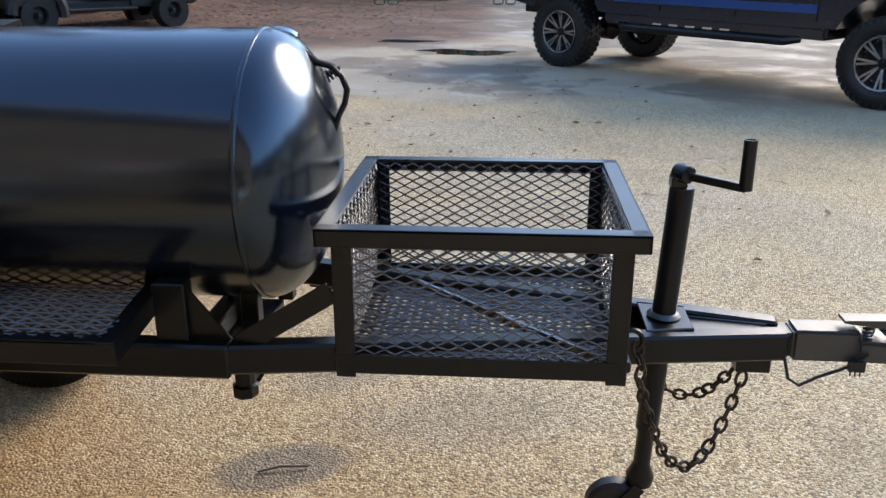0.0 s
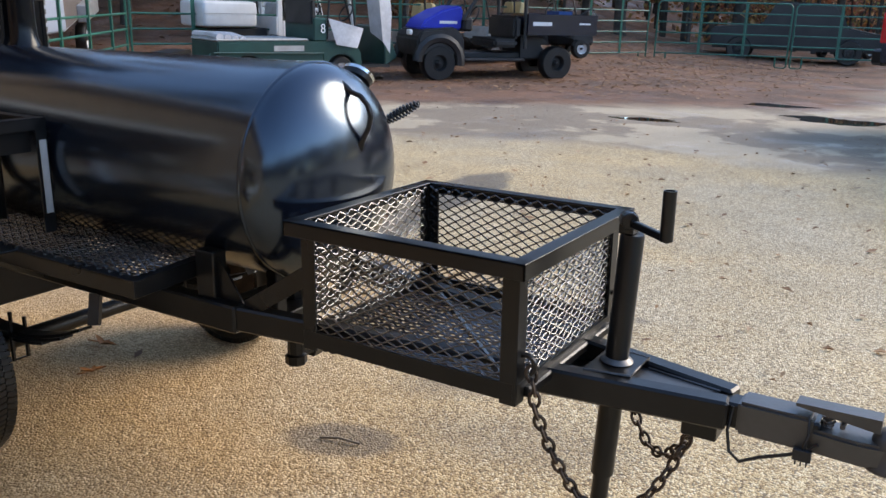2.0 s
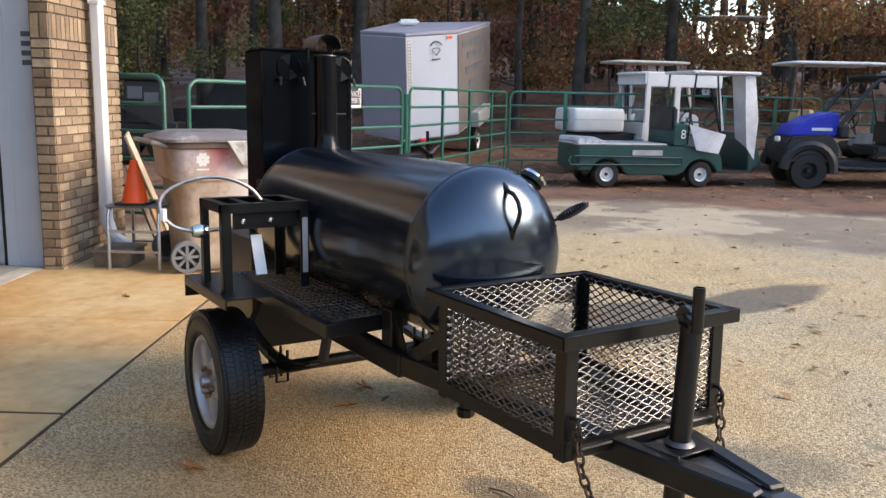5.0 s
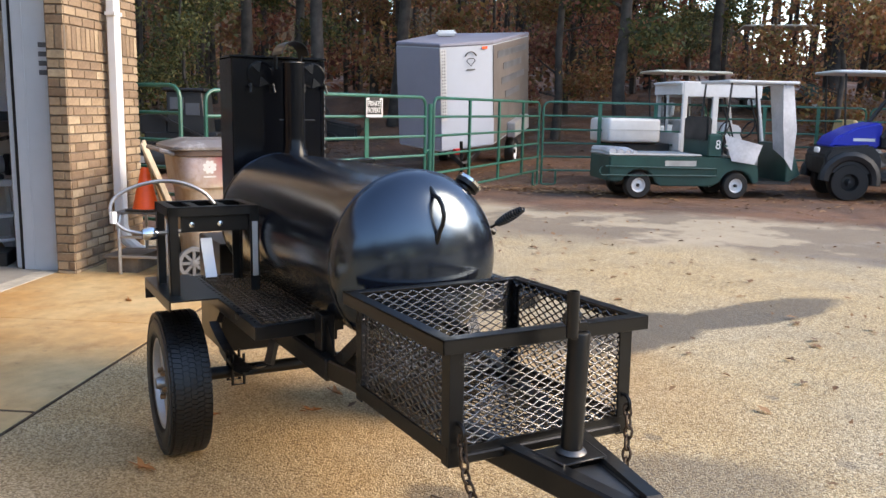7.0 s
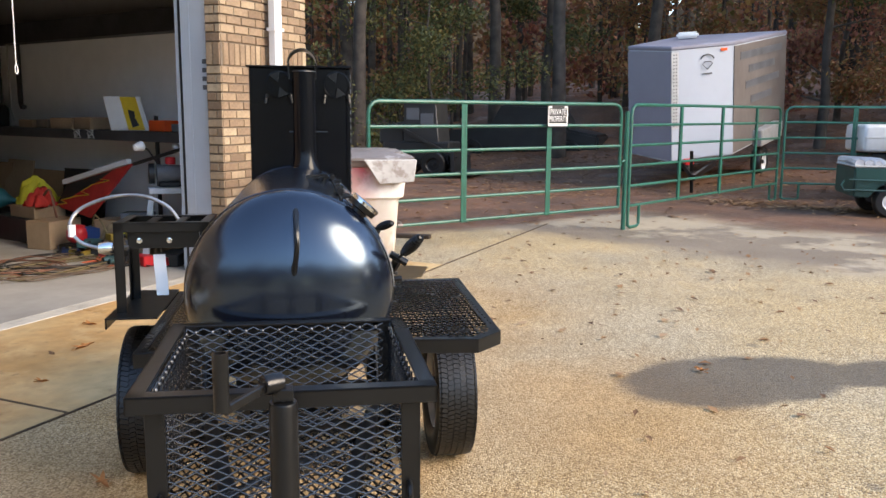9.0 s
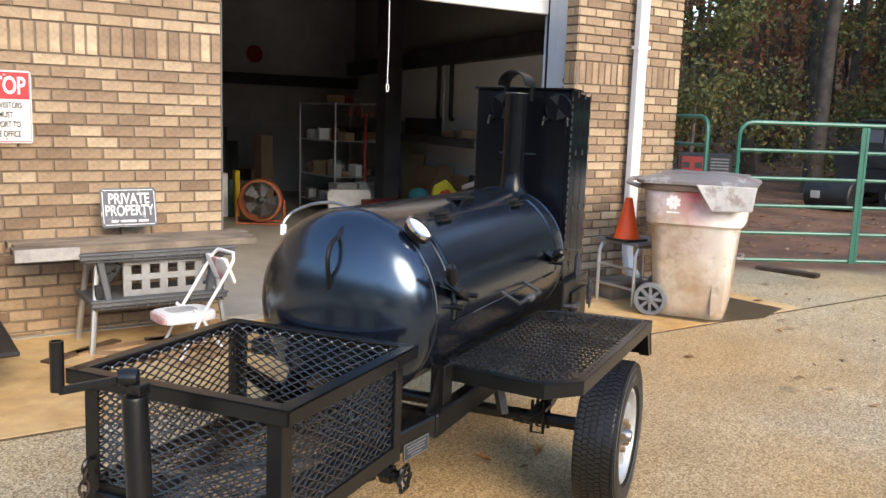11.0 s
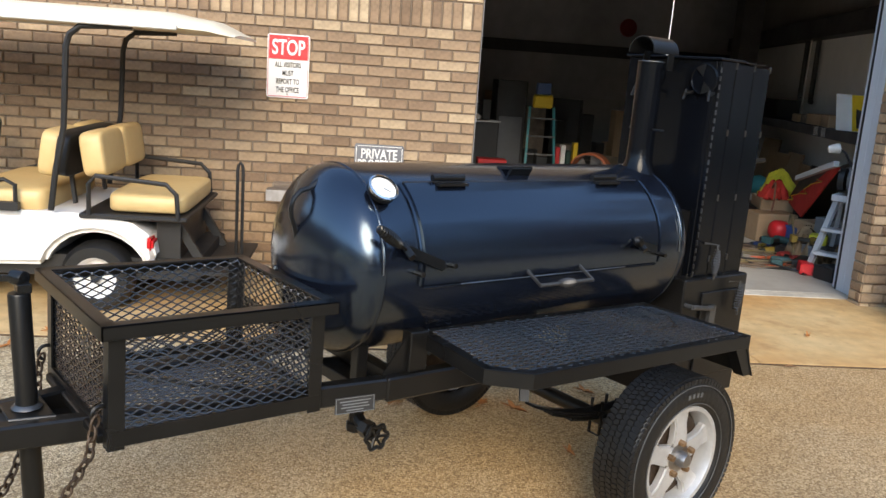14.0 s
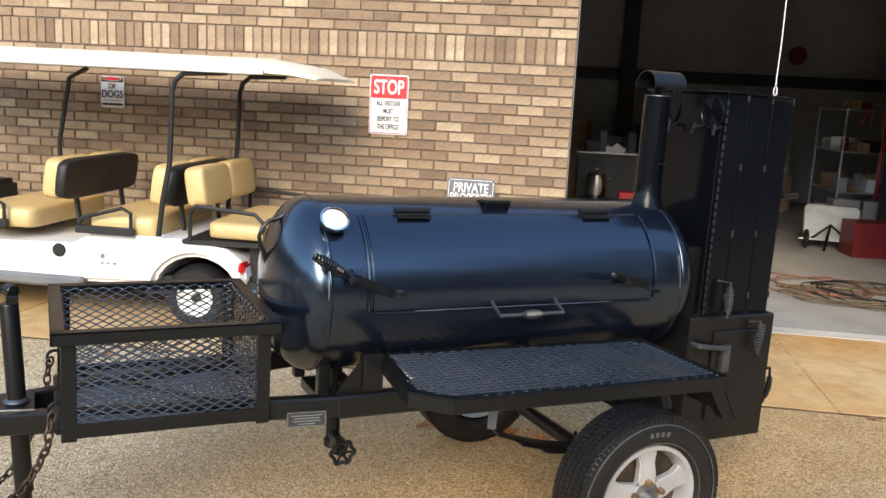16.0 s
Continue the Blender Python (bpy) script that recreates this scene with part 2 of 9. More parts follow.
M_MORTAR = material("mortar", (0.20, 0.152, 0.112), 0.95, vary=0.15, scale=20, bump=0.4, bump_scale=150)


def stain(m, color, scale, lo, hi, amount, seed=0.0):
    """Lay irregular stains of another colour over a material's base colour."""
    n, l = m.node_tree.nodes, m.node_tree.links
    b = n["Principled BSDF"]
    old = b.inputs["Base Color"].links[0].from_socket
    tc, mp, tx, mr, mx = n.new("ShaderNodeTexCoord"), n.new("ShaderNodeMapping"), n.new("ShaderNodeTexNoise"), n.new("ShaderNodeMapRange"), n.new("ShaderNodeMix")
    mp.inputs["Location"].default_value = (seed, seed * 1.7, 0)
    tx.inputs["Scale"].default_value, tx.inputs["Detail"].default_value, tx.inputs["Roughness"].default_value = scale, 9, 0.68
    mr.inputs["From Min"].default_value, mr.inputs["From Max"].default_value, mr.inputs["To Max"].default_value = lo, hi, amount
    mx.data_type = "RGBA"
    mx.inputs["B"].default_value = (*color, 1)
    l.new(tc.outputs["Object"], mp.inputs["Vector"])
    l.new(mp.outputs["Vector"], tx.inputs["Vector"])
    l.new(tx.outputs["Fac"], mr.inputs["Value"])
    l.new(mr.outputs["Result"], mx.inputs["Factor"])
    l.new(old, mx.inputs["A"])
    l.new(mx.outputs["Result"], b.inputs["Base Color"])
    return m


M_APRON = material("apron_concrete", (0.56, 0.40, 0.20), 0.7, vary=0.2, scale=2.2, bump=0.2, bump_scale=90, fine=0.12, tint=(0.46, 0.225, 0.06))
stain(M_APRON, (0.66, 0.47, 0.24), 3.5, 0.52, 0.64, 0.4, 3.0)
stain(M_APRON, (0.30, 0.15, 0.05), 2.2, 0.54, 0.68, 0.6, 11.0)
stain(M_APRON, (0.17, 0.10, 0.05), 9.0, 0.60, 0.70, 0.5, 7.0)
M_SLAB = material("slab_concrete", (0.40, 0.37, 0.32), 0.6, vary=0.1, scale=3, bump=0.08, bump_scale=90, tint=(0.27, 0.245, 0.21))
M_BLACK = material("black_gloss_paint", (0.0065, 0.0065, 0.0066), 0.29, vary=0.25, scale=5, bump=0.035, bump_scale=9, spec=0.38)
# black paint; blue of the reflected sky is put into base and specular tint
M_TANK = material("sky_tinted_tank_paint", (0.0042, 0.0058, 0.011), 0.2, vary=0.2, scale=4, bump=0.03, bump_scale=4, spec=1.0, coat=0.15)
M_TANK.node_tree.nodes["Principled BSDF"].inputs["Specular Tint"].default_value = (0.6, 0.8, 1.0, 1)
M_MESH = material("black_mesh_paint", (0.010, 0.0098, 0.0096), 0.25, vary=0.3, scale=9, spec=0.9, coat=0.9)
M_MESH.node_tree.nodes["Principled BSDF"].inputs["Coat IOR"].default_value = 1.8
# black paint with a little reflected sky blue put into its base colour
M_CABINET = material("sky_tinted_cabinet_paint", (0.0030, 0.0037, 0.0055), 0.18, vary=0.2, scale=4, bump=0.03, bump_scale=6, spec=0.2)
M_BLUEDSTEEL = material("blackened_spring_steel", (0.09, 0.09, 0.09), 0.42, 0.6, vary=0.2, scale=30)
# black lightened and roughened to carry the sun's glare on the tongue
M_TONGUE = material("sun_glare_black_paint", (0.028, 0.028, 0.028), 0.48, vary=0.35, scale=14, bump=0.06, bump_scale=50, spec=1.0)
M_SATIN = material("black_satin_paint", (0.0075, 0.0072, 0.007), 0.31, vary=0.25, scale=9, bump=0.05, bump_scale=40, spec=0.36)
M_STEEL = material("weld_steel", (0.42, 0.41, 0.40), 0.4, 1.0, vary=0.2, scale=30)
M_DARKSTEEL = material("dull_bare_steel", (0.16, 0.155, 0.15), 0.45, 1.0, vary=0.2, scale=30)
M_CHROME = material("chrome", (0.75, 0.75, 0.74), 0.14, 1.0, vary=0.05)
M_ALU = material("aluminium_wheel", (0.54, 0.54, 0.535), 0.36, 0.5, vary=0.1, scale=16, bump=0.04)
M_RUBBER = material("tyre_rubber", (0.0085, 0.0085, 0.0087), 0.42, vary=0.25, scale=14, bump=0.15, bump_scale=50)
M_RUST = material("rusty_steel", (0.085, 0.058, 0.04), 0.6, 0.6, vary=0.3, scale=40, bump=0.2)
M_COPPER = material("rusted_lug", (0.32, 0.20, 0.11), 0.5, 0.8, vary=0.3, scale=60)
M_DIAL = material("dial_white", (0.82, 0.82, 0.80), 0.4, vary=0.02)
# white dulled evenly: the shade over the far carts is put into the colour
M_SHADEWHITE = material("shaded_white_shell", (0.64, 0.63, 0.61), 0.5, vary=0.1, scale=3)
M_WHITE = material("white_paint", (0.74, 0.73, 0.71), 0.42, vary=0.05, scale=3)
M_OFFWHITE = material("cream_vinyl_roof", (0.78, 0.70, 0.54), 0.5, vary=0.05, scale=2)
M_TAN = material("tan_vinyl", (0.62, 0.44, 0.20), 0.42, vary=0.08, scale=5, bump=0.08, bump_scale=220)
M_GREYSTEEL = material("grey_door_steel", (0.58, 0.60, 0.62), 0.45, vary=0.06, scale=2)
M_GREEN = material("green_gate_paint", (0.013, 0.115, 0.078), 0.38, vary=0.15, scale=8)
M_CARTGREEN = material("dark_green_paint", (0.008, 0.055, 0.045), 0.4, vary=0.18, scale=5)
M_BLUE = material("blue_plastic", (0.015, 0.035, 0.42), 0.35, vary=0.1, scale=4)
M_NAVY = material("navy_truck_paint", (0.007, 0.011, 0.024), 0.25, vary=0.1, scale=2, coat=0.6)
M_STRIPE = material("blue_stripe_paint", (0.015, 0.06, 0.20), 0.3, vary=0.05)
M_RED = material("red_paint", (0.62, 0.02, 0.025), 0.45, vary=0.06, scale=6)
M_ORANGE = material("orange_plastic", (1.0, 0.105, 0.015), 0.5, vary=0.08, scale=6)
M_YELLOW = material("yellow_plastic", (0.72, 0.48, 0.02), 0.5, vary=0.1, scale=6)
M_GREYPLASTIC = material("grey_plastic", (0.16, 0.165, 0.17), 0.6, vary=0.15, scale=8)
M_LIGHTPLASTIC = material("light_grey_plastic", (0.40, 0.39, 0.365), 0.6, vary=0.15, scale=8)
M_BLACKPLASTIC = material("black_plastic", (0.013, 0.013, 0.0136), 0.5, vary=0.2, scale=10)
M_TRASH = material("sun_bleached_bin_plastic", (0.50, 0.40, 0.33), 0.6, vary=0.14, scale=3.5, bump=0.05, tint=(0.62, 0.55, 0.46))
def bin_material():
    """Bleached tan plastic with a faded red spray, chalky white patches and brown grime with edges of their own."""
    m = material("stained_bin_plastic", (0.54, 0.45, 0.345), 0.6, vary=0.18, scale=4.5, bump=0.06, bump_scale=30, tint=(0.37, 0.27, 0.185))
    n, l = m.node_tree.nodes, m.node_tree.links
    b = n["Principled BSDF"]
    prev = b.inputs["Base Color"].links[0].from_socket
    tc = n.new("ShaderNodeTexCoord")
    wob = n.new("ShaderNodeTexNoise")
    wob.inputs["Scale"].default_value, wob.inputs["Detail"].default_value = 9, 5
    l.new(tc.outputs["Object"], wob.inputs["Vector"])
    spots = (((0.04, -0.37, 1.00), (0.17, 0.4, 0.24), (0.52, 0.04, 0.07), 1.0), ((-0.27, -0.37, 0.97), (0.12, 0.3, 0.2), (0.50, 0.44, 0.50), 0.85), ((0.0, -0.37, 0.90), (0.42, 0.3, 0.13), (0.40, 0.29, 0.26), 0.5), ((0.36, -0.24, 0.78), (0.34, 0.34, 0.42), (0.80, 0.77, 0.73), 0.95), ((-0.05, -0.3, 0.60), (0.3, 0.2, 0.10), (0.55, 0.42, 0.40), 0.5), ((0.35, -0.2, 0.5), (0.2, 0.2, 0.3), (0.66, 0.58, 0.49), 0.5))
    for c, size, color, amount in spots:
        mp = n.new("ShaderNodeMapping")
        mp.inputs["Location"].default_value = tuple(-a / s for a, s in zip(c, size))
        mp.inputs["Scale"].default_value = tuple(1 / s for s in size)
        l.new(tc.outputs["Object"], mp.inputs["Vector"])
        ln = n.new("ShaderNodeVectorMath")
        ln.operation = "LENGTH"
        l.new(mp.outputs["Vector"], ln.inputs[0])
        ad = n.new("ShaderNodeMath")
        ad.operation = "MULTIPLY_ADD"
        ad.inputs[1].default_value = 1.3
        l.new(wob.outputs["Fac"], ad.inputs[0])
        l.new(ln.outputs["Value"], ad.inputs[2])
        mr = n.new("ShaderNodeMapRange")
        mr.inputs["From Min"].default_value, mr.inputs["From Max"].default_value = 2.0, 1.0
        mr.inputs["To Max"].default_value = amount
        l.new(ad.outputs[0], mr.inputs["Value"])
        mx = n.new("ShaderNodeMix")
        mx.data_type = "RGBA"
        mx.inputs["B"].default_value = (*color, 1)
        l.new(mr.outputs["Result"], mx.inputs["Factor"])
        l.new(prev, mx.inputs["A"])
        prev = mx.outputs["Result"]
    l.new(prev, b.inputs["Base Color"])
    return m


M_BIN = stain(stain(bin_material(), (0.34, 0.21, 0.115), 2.6, 0.50, 0.64, 0.7, 5.0), (0.20, 0.14, 0.10), 7.0, 0.56, 0.68, 0.5, 2.0)
M_TRASHLID = stain(material("grey_bin_lid", (0.15, 0.13, 0.12), 0.4, vary=0.2, scale=7, tint=(0.22, 0.19, 0.175)), (0.46, 0.44, 0.42), 4.0, 0.54, 0.64, 0.7, 3.0)
M_WOOD = material("weathered_plank", (0.24, 0.185, 0.135), 0.85, vary=0.25, scale=14, bump=0.3, bump_scale=70)
M_OLDBOARD = material("old_dark_board", (0.085, 0.055, 0.035), 0.85, vary=0.3, scale=14, bump=0.3, bump_scale=60)
M_PALEWOOD = material("cut_timber", (0.52, 0.42, 0.30), 0.8, vary=0.15, scale=14, bump=0.15)
M_CARDBOARD = material("cardboard", (0.36, 0.24, 0.14), 0.85, vary=0.12, scale=6)
M_PLY = material("plywood", (0.34, 0.20, 0.10), 0.8, vary=0.15, scale=6)
M_BARK = material("tree_bark", (0.058, 0.045, 0.036), 0.95, vary=0.3, scale=12, bump=0.6, bump_scale=30)
M_PALEPANEL = stain(material("scuffed_pale_panel", (0.56, 0.55, 0.52), 0.5, vary=0.15, scale=5), (0.34, 0.33, 0.31), 6.0, 0.5, 0.66, 0.6, 4.0)
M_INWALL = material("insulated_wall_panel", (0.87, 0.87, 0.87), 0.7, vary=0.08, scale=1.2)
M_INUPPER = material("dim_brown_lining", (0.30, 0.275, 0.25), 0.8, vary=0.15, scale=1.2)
M_INDARK = material("dark_steel_wall", (0.52, 0.51, 0.52), 0.7, vary=0.2, scale=1.5)
M_GIRT = material("dark_steel_girt", (0.045, 0.044, 0.046), 0.6, vary=0.2)
M_ALUTUBE = material("aluminium_tube", (0.60, 0.59, 0.57), 0.4, 0.85, vary=0.12, scale=20)
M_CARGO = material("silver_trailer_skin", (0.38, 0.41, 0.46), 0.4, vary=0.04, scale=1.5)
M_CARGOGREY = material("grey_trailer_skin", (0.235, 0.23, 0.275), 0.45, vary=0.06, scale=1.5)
M_CARGODARK = material("dark_trailer_skin", (0.15, 0.13, 0.12), 0.6, vary=0.18, scale=1.6, tint=(0.075, 0.06, 0.052))
M_TARP = material("hazy_plastic_sheet", (0.60, 0.60, 0.61), 0.35, vary=0.2, scale=5, bump=0.5, bump_scale=9)
M_WATER = material("puddle_water", (0.03, 0.027, 0.022), 0.03, vary=0.02, spec=0.8)
M_INK = material("black_ink", (0.02, 0.02, 0.02), 0.5, vary=0.05)
M_SIGNGREY = material("charcoal_sign", (0.10, 0.105, 0.115), 0.5, vary=0.1)
M_REDCLOTH = material("red_cloth", (0.55, 0.03, 0.02), 0.85, vary=0.2, scale=8, bump=0.5, bump_scale=14)
M_YELLOWCLOTH = material("yellow_cloth", (0.62, 0.55, 0.04), 0.85, vary=0.15, scale=8, bump=0.4, bump_scale=16)
M_TEAL = material("teal_plastic", (0.03, 0.22, 0.24), 0.5, vary=0.1)
M_GLASS = glass_material("clear_glass")
M_TAIL = material("red_lens", (0.5, 0.01, 0.015), 0.2, vary=0.05)
AUTUMN = [(0.0, (0.110, 0.050, 0.027)), (0.25, (0.238, 0.101, 0.046)), (0.5, (0.310, 0.137, 0.055)), (0.7, (0.192, 0.128, 0.046)), (0.85, (0.110, 0.118, 0.036)), (1.0, (0.384, 0.228, 0.082))]
GREENISH = [(0.0, (0.028, 0.041, 0.013)), (0.4, (0.061, 0.078, 0.024)), (0.7, (0.106, 0.106, 0.033)), (1.0, (0.196, 0.147, 0.041))]
RUSSET = [(0.0, (0.117, 0.039, 0.029)), (0.4, (0.264, 0.088, 0.059)), (0.75, (0.341, 0.146, 0.077)), (1.0, (0.234, 0.166, 0.077))]
M_LEAF_A, M_LEAF_G, M_LEAF_R = leaf_material("autumn_leaves", AUTUMN), leaf_material("green_leaves", GREENISH), leaf_material("russet_leaves", RUSSET)
M_LITTER = leaf_material("fallen_leaves", [(0.0, (0.12, 0.06, 0.03)), (0.5, (0.26, 0.13, 0.055)), (0.8, (0.36, 0.20, 0.09)), (1.0, (0.42, 0.28, 0.16))], trans=0.1)


# ---- building blocks ----
class Shape:
    """Collects faces for one mesh."""

    def __init__(self):
        self.v, self.f = [], []

    def add(self, verts, faces):
        k = len(self.v)
        self.v += [tuple(p) for p in verts]
        self.f += [[i + k for i in face] for face in faces]
        return self

    def box(self, c, size, m=None):
        x, y, z = (s / 2 for s in size)
        p = [Vector((sx * x, sy * y, sz * z)) for sz in (-1, 1) for sy in (-1, 1) for sx in (-1, 1)]
        p = [(m @ q if m else q) + Vector(c) for q in p]
        return self.add(p, [(0, 2, 3, 1), (4, 5, 7, 6), (0, 1, 5, 4), (2, 6, 7, 3), (0, 4, 6, 2), (1, 3, 7, 5)])

    def span(self, lo, hi):
        return self.box([(a + b) / 2 for a, b in zip(lo, hi)], [abs(b - a) for a, b in zip(lo, hi)])

    def beam(self, p, q, w, h, up=(0, 0, 1)):
        """A square bar from p to q, w wide and h high."""
        p, q = Vector(p), Vector(q)
        d = (q - p).normalized()
        s = d.cross(Vector(up)).normalized()
        u = s.cross(d)
        o = [(-w / 2, -h / 2), (w / 2, -h / 2), (w / 2, h / 2), (-w / 2, h / 2)]
        return self.add([e + s * a + u * b for e in (p, q) for a, b in o], [(3, 2, 1, 0), (4, 5, 6, 7), (0, 1, 5, 4), (1, 2, 6, 5), (2, 3, 7, 6), (3, 0, 4, 7)])

    def tube(self, pts, r, seg=8, cap=True, closed=False):
        pts = [Vector(p) for p in pts]
        n = len(pts)
        radii = r if isinstance(r, (list, tuple)) else [r] * n
        verts, faces, side = [], [], None
        for i, p in enumerate(pts):
            d = (pts[(i + 1) % n] - pts[i - 1]) if closed else (pts[min(i + 1, n - 1)] - pts[max(i - 1, 0)])
            d.normalize()
            if side is None:
                side = d.orthogonal().normalized()
            side = (side - d * side.dot(d)).normalized()
            up = d.cross(side)
            verts += [p + (side * math.cos(a) + up * math.sin(a)) * radii[i] for a in (math.tau * k / seg for k in range(seg))]
        for i in range(n if closed else n - 1):
            j = (i + 1) % n
            faces += [(i * seg + k, i * seg + (k + 1) % seg, j * seg + (k + 1) % seg, j * seg + k) for k in range(seg)]
        if cap and not closed:
            faces += [tuple(range(seg))[::-1], tuple(range((n - 1) * seg, n * seg))]
        return self.add(verts, faces)

    def lathe(self, profile, m=None, seg=32):
        """Turns (radius, height) round z, then by m."""
        verts, faces = [], []
        for r, h in profile:
            verts += [Vector((r * math.cos(a), r * math.sin(a), h)) for a in (math.tau * k / seg for k in range(seg))]
        for i in range(len(profile) - 1):
            faces += [(i * seg + k, i * seg + (k + 1) % seg, (i + 1) * seg + (k + 1) % seg, (i + 1) * seg + k) for k in range(seg)]
        return self.add([m @ p for p in verts] if m else verts, faces)

    def pillow(self, size, e1=0.35, e2=0.35, n=28, k=16):
        """A plump rounded block."""
        def pw(c, e):
            return math.copysign(abs(c) ** e, c)
        verts, faces = [], []
        for j in range(k + 1):
            b = -math.pi / 2 + math.pi * j / k
            for i in range(n):
                a = math.tau * i / n
                verts.append((size[0] / 2 * pw(math.cos(b), e1) * pw(math.cos(a), e2), size[1] / 2 * pw(math.cos(b), e1) * pw(math.sin(a), e2), size[2] / 2 * pw(math.sin(b), e1)))
        for j in range(k):
            faces += [(j * n + i, j * n + (i + 1) % n, (j + 1) * n + (i + 1) % n, (j + 1) * n + i) for i in range(n)]
        return self.add(verts, faces)

    def prism(self, poly, lo, hi, m=None):
        """A plate of the outline poly (x, y) between two heights."""
        n = len(poly)
        verts = [Vector((x, y, z)) for z in (lo, hi) for x, y in poly]
        faces = [tuple(range(n))[::-1], tuple(range(n, 2 * n))] + [(i, (i + 1) % n, n + (i + 1) % n, n + i) for i in range(n)]
        return self.add([m @ p for p in verts] if m else verts, faces)

    def spring(self, p, q, r, turns, wire):
        p, q = Vector(p), Vector(q)
        d = q - p
        a = d.orthogonal().normalized()
        b = d.normalized().cross(a)
        k = int(turns * 8)
        pts = [p + d * (i / k) + (a * math.cos(math.tau * i / 8) + b * math.sin(math.tau * i / 8)) * r * (0.55 + 0.45 * math.sin(math.pi * i / k)) for i in range(k + 1)]
        return self.tube(pts, wire, 5)

    def mesh(self, name, bevel=0.0, smooth=35, seg=1):
        me = bpy.data.meshes.new(name)
        me.from_pydata(self.v, [], self.f)
        bm = bmesh.new()
        bm.from_mesh(me)
        bmesh.ops.recalc_face_normals(bm, faces=bm.faces)
        if bevel:
            edges = [e for e in bm.edges if len(e.link_faces) == 2 and e.calc_face_angle(0) > 0.6]
            bmesh.ops.bevel(bm, geom=edges, offset=bevel, segments=seg, affect="EDGES", clamp_overlap=True)
        for f in bm.faces:
            f.smooth = True
        bm.to_mesh(me)
        bm.free()
        me.set_sharp_from_angle(angle=radians(smooth))
        return me


def part(name, shape, mat, parent=None, label="", bevel=0.0, smooth=35, seg=1, m=None):
    """One mesh object; under a thing or a part when parent is given."""
    ob = new(name, shape.mesh(name, bevel, smooth, seg))
    ob.data.materials.append(mat)
    if parent:
        ob.parent = parent
    if m is not None:
        ob.matrix_basis = m
    return tagged(ob, label)


def thing(name, m, label, category, group="", kind=""):
    ob = new(name)
    ob.empty_display_size = 0.1
    ob.matrix_basis = m
    return tagged(ob, label, category, group, kind)


def solo(name, shape, mat, label, category, m=None, bevel=0.0, kind="", group="", smooth=35, seg=1):
    return tagged(part(name, shape, mat, None, label, bevel, smooth, seg, m), label, category, group, kind)


def lettering(name, text, size, mat, parent, m, squeeze=1.0, depth=0.001, bold=0.0):
    """Raised letters in the built-in font, standing in the x-z plane of m, middle at its origin."""
    cu = bpy.data.curves.new(name, "FONT")
    cu.body, cu.size, cu.extrude, cu.align_x, cu.align_y = text, size, depth, "CENTER", "CENTER"
    cu.offset = bold
    tmp = new("letters", cu)
    me = bpy.data.meshes.new_from_object(tmp.evaluated_get(bpy.context.evaluated_depsgraph_get()))
    bpy.data.objects.remove(tmp)
    ob = new(name, me)
    me.materials.clear()
    me.materials.append(mat)
    ob.parent = parent
    ob.matrix_basis = m @ pose(0, 0, 0, 90) @ Matrix.Diagonal((squeeze, 1, 1, 1))
    return ob


STRAND = ((-1.0, -0.75), (0.35, -0.9), (1.05, -0.1), (1.0, 0.75), (-0.35, 0.9), (-1.05, 0.1))  # section of a rolled strand


def expanded(shape, o, ex, ey, nx, ny, dx, dy, wire=0.0022, lift=None):
    """Diamond mesh: zigzag strands of nx diamonds by ny rows from corner o along ex and ey."""
    o, ex, ey = Vector(o), Vector(ex).normalized(), Vector(ey).normalized()
    up = ex.cross(ey)
    w, h = wire, wire * 1.5
    for row in range(ny):
        for sgn in (0, 1):
            verts, faces = [], []
            for i in range(2 * nx + 1):
                y = dy * (row + (0.5 + (0.03 if sgn else -0.03) if i % 2 else (0.03 if sgn == 0 else 0.97)))
                p = o + ex * (dx * i / 2) + ey * y
                z = up * (h * (0.6 if i % 2 else -0.6))
                verts += [p + z + ey * (w * a) + up * (h * b) for a, b in STRAND]
            for i in range(2 * nx):
                a = 6 * i
                faces += [(a + k, a + (k + 1) % 6, a + 6 + (k + 1) % 6, a + 6 + k) for k in range(6)]
            shape.add(verts, faces)
    return shape


def arc(c, r, a0, a1, n, ux, uy):
    c, ux, uy = Vector(c), Vector(ux), Vector(uy)
    return [c + (ux * math.cos(a) + uy * math.sin(a)) * r for a in (radians(a0 + (a1 - a0) * i / n) for i in range(n + 1))]


# ---- ground and building ----
BLD = pose(0, 0, 0, 0, 0, -33) @ pose(0, -3.85, 0)  # local x runs along the wall, y out of it, z up


def bld(x, y, z, rz=0):
    return BLD @ pose(x, y, z, 0, 0, rz)


def ground_z(x, y):
    """The yard is level; past the fence the ground climbs gently into the woods."""
    s = min(-0.64 * (x + 5.4) + 0.77 * (y - 9.4), -x - 0.6) - 3.6
    s = min(s, 32.0)
    return 0.095 * (s if s > 2 else (s + 2) ** 2 / 8 if s > -2 else 0.0) + 0.016 * min(max(s - 3.0, 0.0), 7.0) ** 2


g = Shape()
gx = [-250, -120] + [-70 + 1.25 * i for i in range(65)] + [40, 120, 250]
gy = [-250, -80, -20] + [-8 + 1.25 * i for i in range(65)] + [110, 250]
g.add([(x, y, ground_z(x, y)) for y in gy for x in gx], [(j * len(gx) + i, j * len(gx) + i + 1, (j + 1) * len(gx) + i + 1, (j + 1) * len(gx) + i) for j in range(len(gy) - 1) for i in range(len(gx) - 1)])
solo("ground", g, M_GROUND, "tan exposed-aggregate yard running into grey asphalt and red dirt", "ground", kind="structure")

